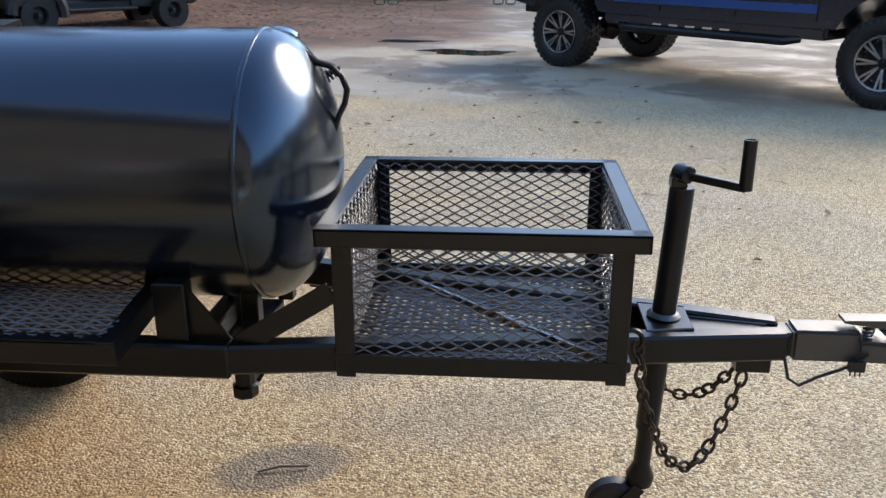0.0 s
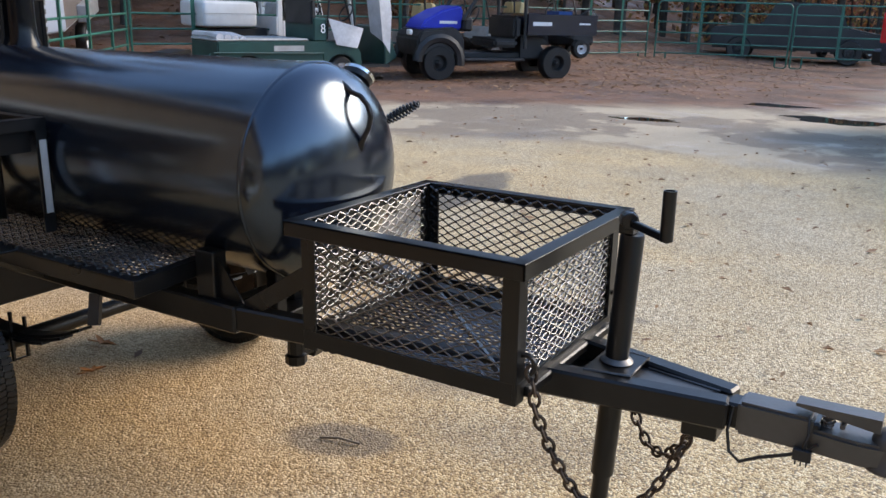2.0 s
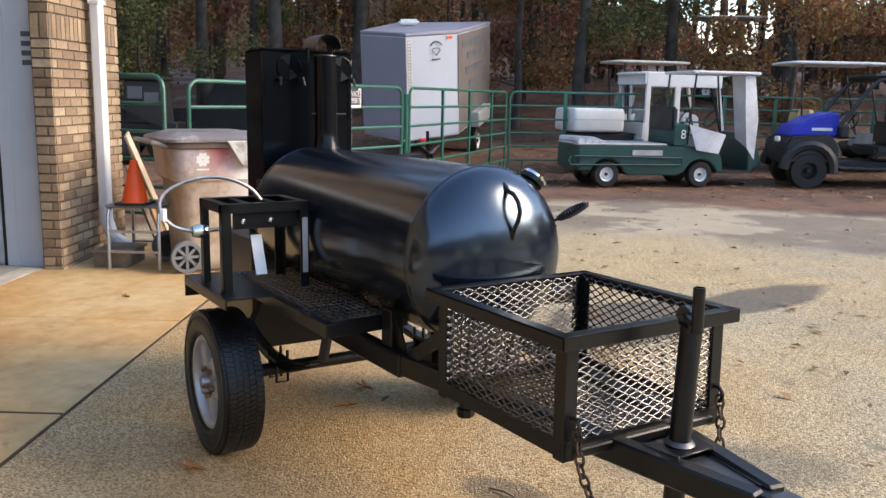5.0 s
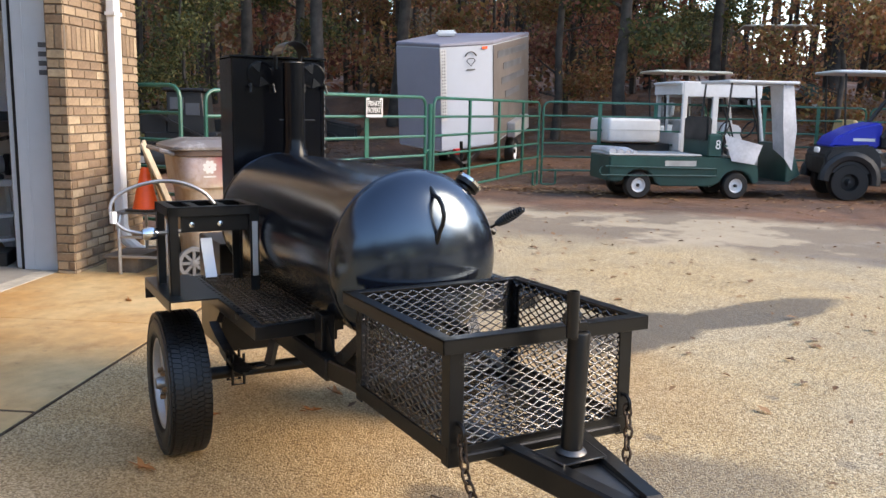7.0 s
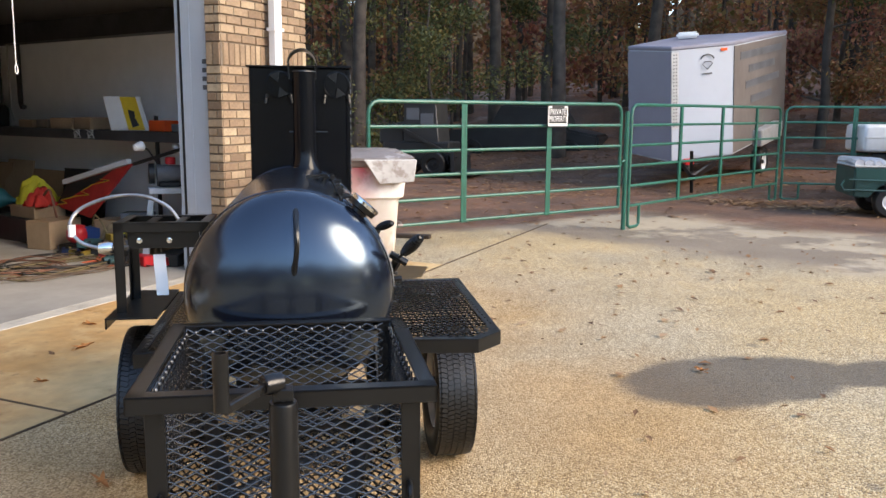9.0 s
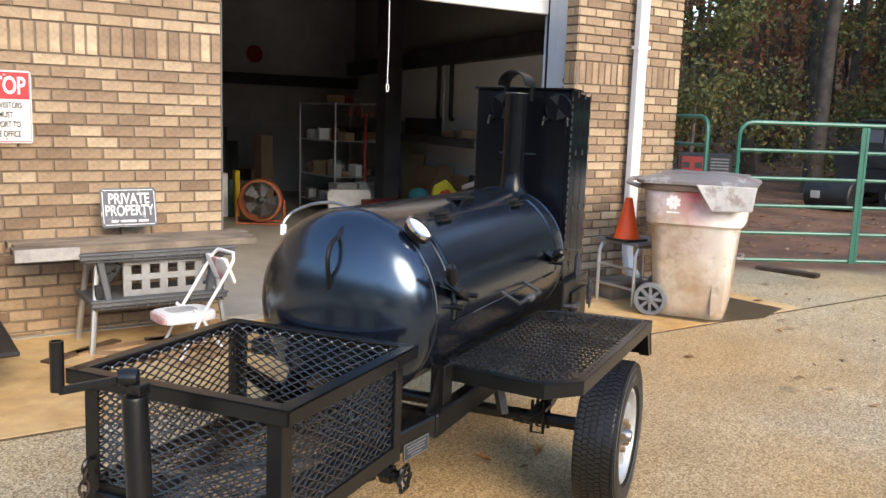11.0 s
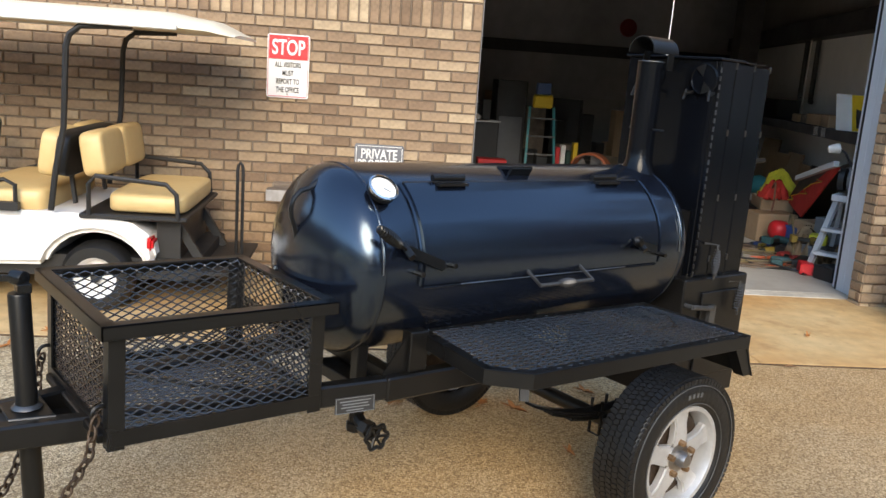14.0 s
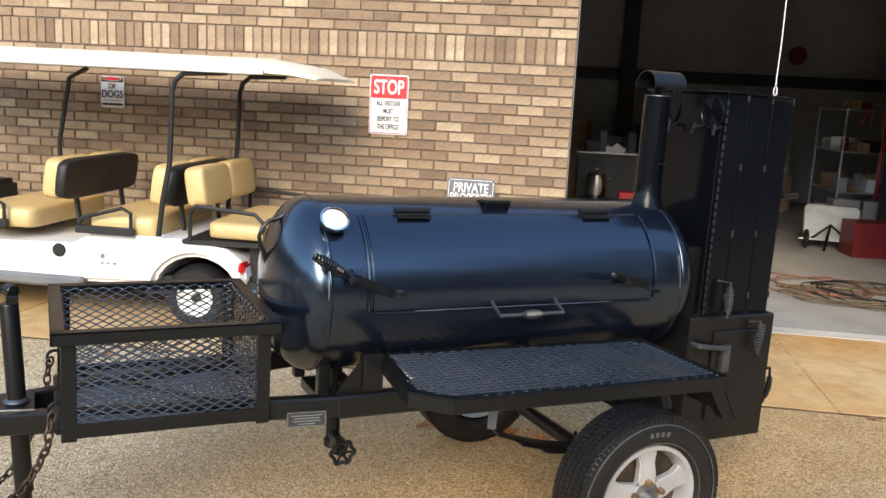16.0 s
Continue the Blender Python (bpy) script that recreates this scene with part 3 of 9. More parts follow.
COURSE, LENGTH, JOINT = 0.0762, 0.207, 0.010
SOLDIER = (1.865, 2.065)


def courses():
    """Heights of the brick courses, with one standing soldier course."""
    rows, z = [], SOLDIER[0] - 24 * COURSE
    rows.append((0.0, z, False))
    while z < 4.2:
        if abs(z - SOLDIER[0]) < 0.01:
            rows.append((z, SOLDIER[1], True))
            z = SOLDIER[1]
        else:
            rows.append((z, z + COURSE, False))
            z += COURSE
    return rows


def lay(x0, x1, zmax=4.2, zmin=0.0):
    """Bricks of a wall face between x0 and x1: (x, z, width, height)."""
    out = []
    for i, (z0, z1, upright) in enumerate(courses()):
        if z1 > zmax + 0.03 or z0 < zmin - 0.01 or z1 - z0 < 0.03:
            continue
        step = COURSE if upright else LENGTH
        x = x0 - (0 if upright else (LENGTH / 2 if i % 2 else 0.0))
        while x < x1 - 0.02:
            a, b = max(x, x0), min(x + step, x1)
            if b - a > 0.035:
                out.append(((a + b) / 2, (z0 + z1) / 2, b - a - JOINT, z1 - z0 - JOINT))
            x += step
    return out


BRICK_MESHES = {}


def brick_mesh(w, h):
    key = (round(w, 2), round(h, 2))
    if key not in BRICK_MESHES:
        s = Shape()
        x, z, c = w / 2, h / 2, 0.004
        s.add([(-x, 0, -z), (x, 0, -z), (x, 0, z), (-x, 0, z), (-x + c, 0.013, -z + c), (x - c, 0.013, -z + c), (x - c, 0.013, z - c), (-x + c, 0.013, z - c)],
              [(4, 5, 6, 7), (0, 1, 5, 4), (1, 2, 6, 5), (2, 3, 7, 6), (3, 0, 4, 7)])
        me = s.mesh("brick", smooth=20)
        me.materials.append(M_BRICK)
        BRICK_MESHES[key] = me
    return BRICK_MESHES[key]


def brick_face(wall, x0, x1, m, near=None, zmax=4.2, zmin=0.0):
    """Covers a face of a wall with bricks; those inside near (x0, x1, z0, z1) are pieces of their own."""
    rest = Shape()
    rng = random.Random(7)
    for x, z, w, h in lay(x0, x1, zmax, zmin):
        out = rng.uniform(0.0, 0.0025)
        if near and near[0] < x < near[1] and near[2] < z < near[3]:
            ob = new("brick", brick_mesh(w, h))
            ob.parent, ob.matrix_basis = wall, m @ pose(x, out, z)
        else:
            c = 0.004
            a, b = w / 2, h / 2
            rest.add([m @ Vector((x + i * a, 0, z + j * b)) for i, j in ((-1, -1), (1, -1), (1, 1), (-1, 1))] + [m @ Vector((x + i * (a - c), 0.013 + out, z + j * (b - c))) for i, j in ((-1, -1), (1, -1), (1, 1), (-1, 1))],
                     [(4, 5, 6, 7), (0, 1, 5, 4), (1, 2, 6, 5), (2, 3, 7, 6), (3, 0, 4, 7)])
    ob = part("brickwork", rest, M_BRICKS, wall, "tan and brown bricks with one standing course", smooth=20)
    ob["kind"] = "stuff"


OPEN_L, OPEN_R, PIER_R, PIER_L, PIER_OUT, HEAD_Z = -1.05, -4.195, -5.42, -4.09, 0.42, 2.50
wall_left = solo("wall_front", Shape().span((OPEN_L, -0.2, 0), (9, -0.013, 4.2)), M_MORTAR, "tan brick wall beside the garage opening", "wall", BLD, kind="structure")
wall_pier = solo("wall_pier", Shape().span((PIER_R + 0.013, 0.25, 0), (PIER_L - 0.013, PIER_OUT - 0.013, 4.2)).span((PIER_R + 0.013, -0.2, 0), (OPEN_R - 0.05, 0.25, 4.2)), M_MORTAR, "projecting tan brick pier at the corner of the garage", "wall", BLD, kind="structure")
wall_over = solo("wall_over_door", Shape().span((OPEN_R - 0.05, -0.2, HEAD_Z + 0.22), (OPEN_L, -0.013, 4.2)), M_MORTAR, "brick wall over the garage opening", "wall", BLD, kind="structure")
solo("wall_side", Shape().span((-0.2, -9.5, 0), (0, 0.0, 4.2)), M_INWALL, "side wall of the garage, lined with pale panels", "wall", bld(-5.05, -0.2, 0) @ pose(0, 0, 0, 0, 0, -12.4), kind="structure")
solo("wall_back", Shape().span((-8.2, -9.4, 0), (9, -9.2, 4.2)), M_INDARK, "dark back wall of the garage", "wall", BLD, kind="structure")
solo("wall_far_side", Shape().span((8.8, -9.2, 0), (9, -0.2, 4.2)), M_INDARK, "dark far side wall of the garage", "wall", BLD, kind="structure")
solo("ceiling", Shape().prism([(PIER_R, 0.55), (PIER_R, -0.3), (-8.2, -9.4), (9.2, -9.4), (9.2, 0.55)][::-1], 4.2, 4.35), M_INDARK, "dark garage ceiling and roof slab", "ceiling", BLD, kind="structure")
solo("floor", Shape().prism([(PIER_R + 0.2, 0.06), (PIER_R + 0.2, -0.3), (-7.1, -9.2), (8.8, -9.2), (8.8, 0.06)][::-1], -0.1, 0.012), M_SLAB, "smooth grey concrete garage floor", "floor", BLD, kind="structure")

# concrete apron in slabs with open joints
apron = thing("pavement", BLD, "stained tan concrete apron in front of the garage", "pavement", kind="structure")
for x0, x1, y0, y1 in ((-5.55, -2.62, 0.06, 1.87), (-2.61, -0.965, 0.06, 1.87), (-0.955, 2.6, 0.06, 1.87), (2.61, 9, 0.06, 1.87)):
    part("slab", Shape().span((x0, y0, -0.08), (x1, y1, 0.008)), M_APRON, apron, bevel=0.006)
part("threshold", Shape().span((OPEN_R, 0.062, -0.05), (OPEN_L, 0.225, 0.0115)), material("worn_threshold_concrete", (0.62, 0.56, 0.46), 0.75, vary=0.2, scale=5, fine=0.1, bump=0.15, bump_scale=90), apron, "pale worn threshold strip", bevel=0.004)
M_JOINT = material("dirty_joint", (0.10, 0.060, 0.030), 0.95, vary=0.3, scale=12)
for x in (-0.96,):
    solo("joint_filler", Shape().span((x - 0.009, 0.24, -0.02), (x + 0.009, 1.868, 0.0092)), M_JOINT, "dirt-filled joint across the apron", "joint", BLD, kind="structure")
solo("joint_filler", Shape().span((-9.0, 1.871, -0.02), (9, 1.885, 0.0065)), M_JOINT, "dark joint along the apron edge", "joint", BLD, kind="structure")

# garage door surround
part("door_frame", Shape().span((OPEN_R - 0.05, 0.0, 0.0), (OPEN_R, 0.247, HEAD_Z + 0.3)).span((OPEN_R - 0.06, -0.10, 0), (OPEN_R, 0.0, HEAD_Z + 0.2)), M_GREYSTEEL, wall_pier, "painted grey steel door jamb", bevel=0.004)
for k in range(4):
    part("sticker", Shape().span((OPEN_R, 0.13, 1.66 + k * 0.075), (OPEN_R + 0.003, 0.235, 1.70 + k * 0.075)), M_SIGNGREY, wall_pier, "small worn sticker")
part("door_seal", Shape().span((OPEN_R - 0.012, -0.122, 0), (OPEN_R + 0.004, -0.101, HEAD_Z)), M_BLACKPLASTIC, wall_pier, "black rubber door seal")
door = thing("door_1", BLD, "raised white overhead garage door", "door", kind="structure")
part("bottom_panel", Shape().span((OPEN_R, -0.16, HEAD_Z), (OPEN_L, -0.11, HEAD_Z + 0.5)), M_WHITE, door, bevel=0.008)
part("track", Shape().span((OPEN_R - 0.05, -0.17, 0.02), (OPEN_R - 0.01, -0.124, HEAD_Z)), M_GREYSTEEL, door)
part("pull_rope", Shape().tube([(-2.55, -0.2, HEAD_Z), (-2.552, -0.2, 2.1), (-2.546, -0.2, 1.84), (-2.552, -0.203, 1.825), (-2.545, -0.198, 1.812), (-2.551, -0.202, 1.80)] + arc((-2.548, -0.2, 1.765), 0.02, 90, 440, 14, (0.6, 0, 0), (0, 0, 1.6)), 0.0045, 6), M_WHITE, door, "white pull rope with a loop")
part("edge_trim", Shape().span((OPEN_L - 0.006, -0.2, 0), (OPEN_L, 0.001, HEAD_Z + 0.2)), M_GREYPLASTIC, wall_left, "thin grey metal corner trim")

# downspout on the pier
ds = thing("downspout", bld(-4.775, PIER_OUT + 0.045, 0), "white metal downspout on the brick pier", "downspout", kind="structure")
part("pipe", Shape().span((-0.055, 0, 0.45), (0.055, 0.085, 4.2)), M_WHITE, ds, bevel=0.012)
part("elbow", Shape().tube([(0, 0.042, 0.5), (0, 0.045, 0.33), (0.01, 0.09, 0.2), (0.03, 0.2, 0.12), (0.04, 0.28, 0.10)], 0.055, 10), M_WHITE, ds)
part("strap", Shape().span((-0.075, 0, 2.2), (0.075, 0.09, 2.23)), M_WHITE, ds)


# ---- signs on the wall ----
def sign_plate(name, w, h, mat, m, label, thick=0.004):
    s = thing(name, m, label, "sign")
    r, k = 0.018, 5
    outline = []
    for cx, cz, a in ((w / 2 - r, h / 2 - r, 0), (-w / 2 + r, h / 2 - r, 90), (-w / 2 + r, -h / 2 + r, 180), (w / 2 - r, -h / 2 + r, 270)):
        outline += [(cx + r * math.cos(radians(a + 90 * i / k)), cz + r * math.sin(radians(a + 90 * i / k))) for i in range(k + 1)]
    part("plate", Shape().prism(outline, -thick, 0, pose(0, 0, 0, 90)), mat, s)
    return s


FACE = pose(0, 0, 0, 0, 0, 180)  # signs look out along +y
stop = sign_plate("stop_sign", 0.305, 0.457, M_WHITE, bld(0.36, 0.02, 1.515) @ FACE, "white and red metal visitor notice on the brick wall")
part("red_field", Shape().span((-0.139, -0.0075, 0.052), (0.139, -0.004, 0.215)), M_RED, stop, "red field")
part("border", Shape().span((-0.142, -0.0065, 0.215), (0.142, -0.004, 0.219)).span((-0.142, -0.0065, -0.219), (0.142, -0.004, -0.215)).span((-0.145, -0.0065, -0.21), (-0.142, -0.004, 0.21)).span((0.142, -0.0065, -0.21), (0.145, -0.004, 0.21)), M_RED, stop, "thin red border line")
lettering("letters", "STOP", 0.150, M_WHITE, stop, pose(0, -0.009, 0.130), 0.66, bold=0.003)
for i, line in enumerate(("ALL VISITORS", "MUST", "REPORT TO", "THE OFFICE")):
    lettering("letters", line, 0.053, M_INK, stop, pose(0, -0.0055, 0.010 - i * 0.060), 0.60, bold=0.0009)
for z in (0.2, -0.2):
    part("bolt", Shape().lathe([(0, 0.006), (0.006, 0.005), (0.007, 0)], pose(0, -0.004, z, 90), 8), M_STEEL, stop)
dogs = sign_plate("dog_sign", 0.2, 0.25, M_WHITE, bld(2.64, 0.02, 1.50) @ FACE, "small white warning notice about dogs on the wall")
part("black_field", Shape().span((-0.094, -0.0055, 0.082), (0.094, -0.004, 0.120)), M_INK, dogs)
part("red_oval", Shape().lathe([(0, 0.0), (0.040, 0.0), (0.040, 0.001)], pose(0, -0.0068, 0.106, 90) @ Matrix.Diagonal((1.9, 0.32, 1, 1)), 28), M_RED, dogs, "red oval")
part("oval_rim", Shape().tube([(0.080 * math.cos(a), -0.007, 0.106 + 0.0155 * math.sin(a)) for a in (math.tau * i / 32 for i in range(32))], 0.0015, 5, closed=True), M_WHITE, dogs)
lettering("letters", "OF", 0.058, M_INK, dogs, pose(0, -0.0055, 0.046), 0.85, bold=0.0006)
lettering("letters", "DOGS", 0.082, M_INK, dogs, pose(0, -0.0055, -0.018), 0.82, bold=0.0012)
part("small_print", Shape().span((-0.08, -0.0055, -0.068), (0.08, -0.004, -0.064)), M_SIGNGREY, dogs)
part("small_print", Shape().span((-0.088, -0.0055, -0.106), (0.088, -0.004, -0.088)), M_INK, dogs)


# ---- the smoker trailer ----
T = pose(0.016, 0, 0, 0, -1.0, 0)
smoker = thing("smoker_trailer", T, "black-painted offset barbecue smoker on a single-axle trailer", "trailer")
TZ, TR = 0.956, 0.307  # tank axis height and radius


def angle_bar(s, p, q, inward, w=0.04, t=0.005):
    """Angle iron: one flange flat on top, one hanging down."""
    p, q, inward = Vector(p), Vector(q), Vector(inward).normalized()
    c = inward * (w / 2)
    s.beam(p + c - Vector((0, 0, t / 2)), q + c - Vector((0, 0, t / 2)), w, t)
    e = inward * (t / 2)
    s.beam(p + e - Vector((0, 0, w / 2)), q + e - Vector((0, 0, w / 2)), t, w)
    return s


# frame
for y in (-0.278, 0.278):
    part("frame_rail", Shape().span((-1.70, y - 0.027, 0.556), (-0.20, y + 0.027, 0.634)), M_SATIN, smoker, bevel=0.006)
for x in (-1.62, -1.0, -0.30):
    part("cross_member", Shape().span((x - 0.025, -0.25, 0.56), (x + 0.025, 0.25, 0.61)), M_SATIN, smoker, bevel=0.004)
for s in (-1, 1):
    part("tongue_beam", Shape().beam((-0.22, s * 0.275, 0.597), (1.03, s * 0.034, 0.556), 0.05, 0.068), M_SATIN, smoker, bevel=0.006)
part("tongue_plate", Shape().prism([(0.80, -0.055), (0.80, 0.055), (1.0, 0.015), (1.0, -0.015)], 0.572, 0.580), M_TONGUE, smoker, "recessed triangular gusset plate", bevel=0.002)
part("tongue_web", Shape().prism([(0.60, -0.095), (0.60, 0.095), (1.0, 0.014), (1.0, -0.014)], 0.545, 0.551), M_SATIN, smoker)
part("jack_foot", Shape().prism([(0.705, -0.082), (0.705, 0.082), (0.815, 0.062), (0.815, -0.062)], 0.596, 0.602), M_SATIN, smoker, "square welded plate under the jack", bevel=0.002)
for s in (-1, 1):
    part("weld_bead", Shape().tube([(0.705, s * 0.083, 0.600), (0.815, s * 0.063, 0.600)], 0.004, 6).tube([(0.82, s * 0.05, 0.582), (1.0, s * 0.014, 0.582)], 0.0035, 6), M_DARKSTEEL, smoker, "bright weld bead")
part("front_cross_member", Shape().span((0.612, -0.25, 0.575), (0.65, 0.25, 0.60)), M_SATIN, smoker, bevel=0.004)
# coupler
part("draw_tube", Shape().span((0.98, -0.03, 0.52), (1.22, 0.03, 0.58)), M_SATIN, smoker, bevel=0.005)
coupler = part("coupler", Shape().prism([(1.05, -0.038), (1.205, -0.038), (1.205, 0.038), (1.05, 0.038)], 0.513, 0.590).prism([(1.20, -0.037), (1.30, -0.046), (1.36, -0.036), (1.38, 0), (1.36, 0.036), (1.30, 0.046), (1.20, 0.037)], 0.513, 0.566), M_TONGUE, smoker, "ball coupler", bevel=0.007, seg=2)
part("ball_socket", Shape().lathe([(0.050, 0.508), (0.0505, 0.514), (0.044, 0.520), (0.041, 0.555), (0.036, 0.575), (0.024, 0.590), (0.0, 0.595)], pose(1.352, 0, 0), 28), M_TONGUE, coupler, "domed ball socket with a rolled rim", smooth=60)
part("latch", Shape().add([(1.165, -0.022, 0.606), (1.165, 0.022, 0.606), (1.33, -0.022, 0.585), (1.33, 0.022, 0.585), (1.165, -0.022, 0.613), (1.165, 0.022, 0.613), (1.33, -0.022, 0.616), (1.33, 0.022, 0.616)], [(0, 1, 3, 2), (4, 6, 7, 5), (0, 2, 6, 4), (1, 5, 7, 3), (0, 4, 5, 1), (2, 3, 7, 6)]), M_TONGUE, coupler, "coupler latch lever")
part("latch_spring", Shape().spring((1.23, 0, 0.565), (1.23, 0, 0.60), 0.012, 4, 0.003).tube([(1.26, -0.03, 0.585), (1.26, 0.03, 0.585)], 0.006, 6), M_BLUEDSTEEL, coupler)
wire = [(1.04, -0.032, 0.575), (1.035, -0.04, 0.52), (1.045, -0.05, 0.475), (1.07, -0.055, 0.46), (1.11, -0.05, 0.48), (1.16, -0.048, 0.50), (1.20, -0.046, 0.52), (1.22, -0.046, 0.54)]
part("wiring", Shape().tube(wire, 0.004, 6), M_BLACKPLASTIC, smoker, "black trailer light cable")
part("plug", Shape().span((1.175, -0.06, 0.50), (1.212, -0.046, 0.525)).tube([(1.182, -0.053, 0.50), (1.182, -0.053, 0.487)], 0.002, 5).tube([(1.193, -0.053, 0.50), (1.193, -0.053, 0.487)], 0.002, 5).tube([(1.204, -0.053, 0.50), (1.204, -0.053, 0.487)], 0.002, 5).tube([(1.193, -0.053, 0.525), (1.20, -0.048, 0.56), (1.195, -0.03, 0.592)], 0.003, 5), M_BLACKPLASTIC, smoker, "black flat cable plug", bevel=0.001)
part("chain_bracket", Shape().span((0.93, -0.03, 0.475), (1.01, 0.03, 0.512)), M_SATIN, smoker, bevel=0.003)


def chain(pts, name="safety_chain"):
    """A chain of turned links along a hanging line."""
    pts = [Vector(p) for p in pts]
    dist = [0.0]
    for a, b in zip(pts, pts[1:]):
        dist.append(dist[-1] + (b - a).length)
    pitch, s = 0.030, Shape()
    for k in range(int(dist[-1] / pitch)):
        d = (k + 0.5) * pitch
        i = max(j for j in range(len(pts) - 1) if dist[j] <= d)
        f = (d - dist[i]) / (dist[i + 1] - dist[i])
        c = pts[i].lerp(pts[i + 1], f)
        t = (pts[i + 1] - pts[i]).normalized()
        a = t.orthogonal().normalized()
        a = Matrix.Rotation(radians(90 * (k % 2) + 20), 3, t) @ a
        s.tube([c + t * (0.020 * math.cos(u)) + a * (0.0115 * math.sin(u)) for u in (math.tau * j / 10 for j in range(10))], 0.0042, 5, closed=True)
    part(name, s, M_RUST, smoker, "dull steel chain links", smooth=60)


def sag(p, q, drop, n=16):
    p, q = Vector(p), Vector(q)
    return [p.lerp(q, i / n) - Vector((0, 0, drop * (1 - (2 * i / n - 1) ** 2))) for i in range(n + 1)]


chain([(0.655, -0.262, 0.655), (0.668, -0.262, 0.60)] + sag((0.668, -0.258, 0.56), (0.955, -0.02, 0.485), 0.24))
chain([(0.655, 0.262, 0.655), (0.668, 0.262, 0.60)] + sag((0.668, 0.258, 0.56), (0.955, 0.02, 0.485), 0.19))
for y in (-0.262, 0.262):
    part("chain_hook", Shape().tube(arc((0.645, y, 0.66), 0.022, -60, 230, 12, (1, 0, 0), (0, 0, 1)), 0.006, 6), M_SATIN, smoker)

# jack, leaning a little
JACK = pose(0.762, 0, 0.72, 0, 3.0, 0) @ pose(0, 0, -0.72)
jack = part("jack", Shape().lathe([(0, 0.30), (0.028, 0.30), (0.028, 0.915), (0.026, 0.92), (0, 0.92)], JACK, 20), M_SATIN, smoker, "tongue jack")
part("flange", Shape().lathe([(0.028, 0.604), (0.040, 0.606), (0.036, 0.611), (0.028, 0.616)], JACK, 24), M_DARKSTEEL, jack, "weld ring round the jack")
part("inner_tube", Shape().lathe([(0, 0.16), (0.0215, 0.16), (0.0215, 0.52), (0, 0.52)], JACK, 16).lathe([(0, 0.135), (0.032, 0.14), (0.036, 0.165), (0.024, 0.19), (0.0215, 0.2)], JACK, 16), M_SATIN, jack)
part("jack_wheel", Shape().lathe([(0.018, -0.024), (0.062, -0.024), (0.072, -0.015), (0.072, 0.015), (0.062, 0.024), (0.018, 0.024)], pose(0.67, -0.005, 0.077, 90), 24), M_BLACKPLASTIC, jack, "black caster wheel")
for y in (-0.034, 0.026):
    part("fork_plate", Shape().beam((0.73, y, 0.145), (0.67, y, 0.077), 0.005, 0.03), M_SATIN, jack)
crank = part("crank", Shape().beam((0.775, -0.03, 0.952), (0.885, -0.10, 0.944), 0.012, 0.018).lathe([(0, 0.022), (0.02, 0.02), (0.022, 0.0), (0.02, -0.02), (0, -0.022)], pose(0.768, -0.02, 0.955, 90, 0, 30), 14).span((0.745, -0.02, 0.92), (0.78, 0.02, 0.945)), M_BLACK, jack, "folding crank arm", bevel=0.002)
part("grip", Shape().lathe([(0.011, 0.0), (0.0145, 0.0), (0.0145, 0.108), (0.011, 0.108), (0.011, 0.09)], pose(0.882, -0.105, 0.942), 14), M_BLACK, crank, "hollow crank grip")

# mesh basket
BX0, BX1, BY, BZ0, BZ1 = 0.0, 0.662, 0.32, 0.585, 0.905
basket = new("basket")
basket.parent = smoker
tagged(basket, "open-topped wood basket with an angle-iron rim")
for a, b, c in (((BX0, -BY), (BX1, -BY), (0, 1, 0)), ((BX0, BY), (BX1, BY), (0, -1, 0)), ((BX0, -BY), (BX0, BY), (1, 0, 0)), ((BX1, -BY), (BX1, BY), (-1, 0, 0))):
    part("rim_bar", angle_bar(Shape(), (*a, BZ1), (*b, BZ1), c, 0.038, 0.006), M_BLACK, basket, "angle-iron rim", bevel=0.0015)
IN = 0.036
for x in (BX0 + IN + 0.012, BX1 - IN - 0.012):
    for y in (-BY + IN, BY - IN):
        sx, sy = (1 if x < 0.3 else -1), (1 if y < 0 else -1)
        part("post", Shape().span((x - 0.021, y - 0.003, BZ0 - 0.02), (x + 0.021, y + 0.003, BZ1 - 0.006)).span((x - sx * 0.021, y, BZ0 - 0.02), (x - sx * 0.015, y + sy * 0.038, BZ1 - 0.006)), M_BLACK, basket, bevel=0.001)
for y in (-BY + IN, BY - IN):
    part("bottom_bar", Shape().span((BX0 + IN, y - 0.004, BZ0 - 0.01), (BX1 - IN, y + 0.004, BZ0 + 0.032)), M_SATIN, basket)
for x in (BX0 + IN - 0.006, BX1 - IN + 0.006):
    part("bottom_bar", Shape().span((x - 0.004, -BY + IN, BZ0 - 0.01), (x + 0.004, BY - IN, BZ0 + 0.032)), M_SATIN, basket)
part("cross_brace", Shape().beam((0.045, 0.275, 0.604), (0.615, -0.275, 0.604), 0.008, 0.018), M_MESH, basket)
NX, NY, DX, DY = 13, 12, 0.0445, 0.0245
for y in (-BY + IN + 0.006, BY - IN - 0.006):
    part("mesh_panel", expanded(Shape(), (BX0 + 0.042, y, BZ0 + 0.018), (1, 0, 0), (0, 0, 1), NX, NY, DX, DY), M_MESH, basket, "expanded-metal diamond mesh", smooth=89)
for x in (BX0 + IN + 0.002, BX1 - IN - 0.002):
    part("mesh_panel", expanded(Shape(), (x, -BY + 0.042, BZ0 + 0.018), (0, 1, 0), (0, 0, 1), 12, NY, 0.0447, DY), M_MESH, basket, "expanded-metal diamond mesh", smooth=89)
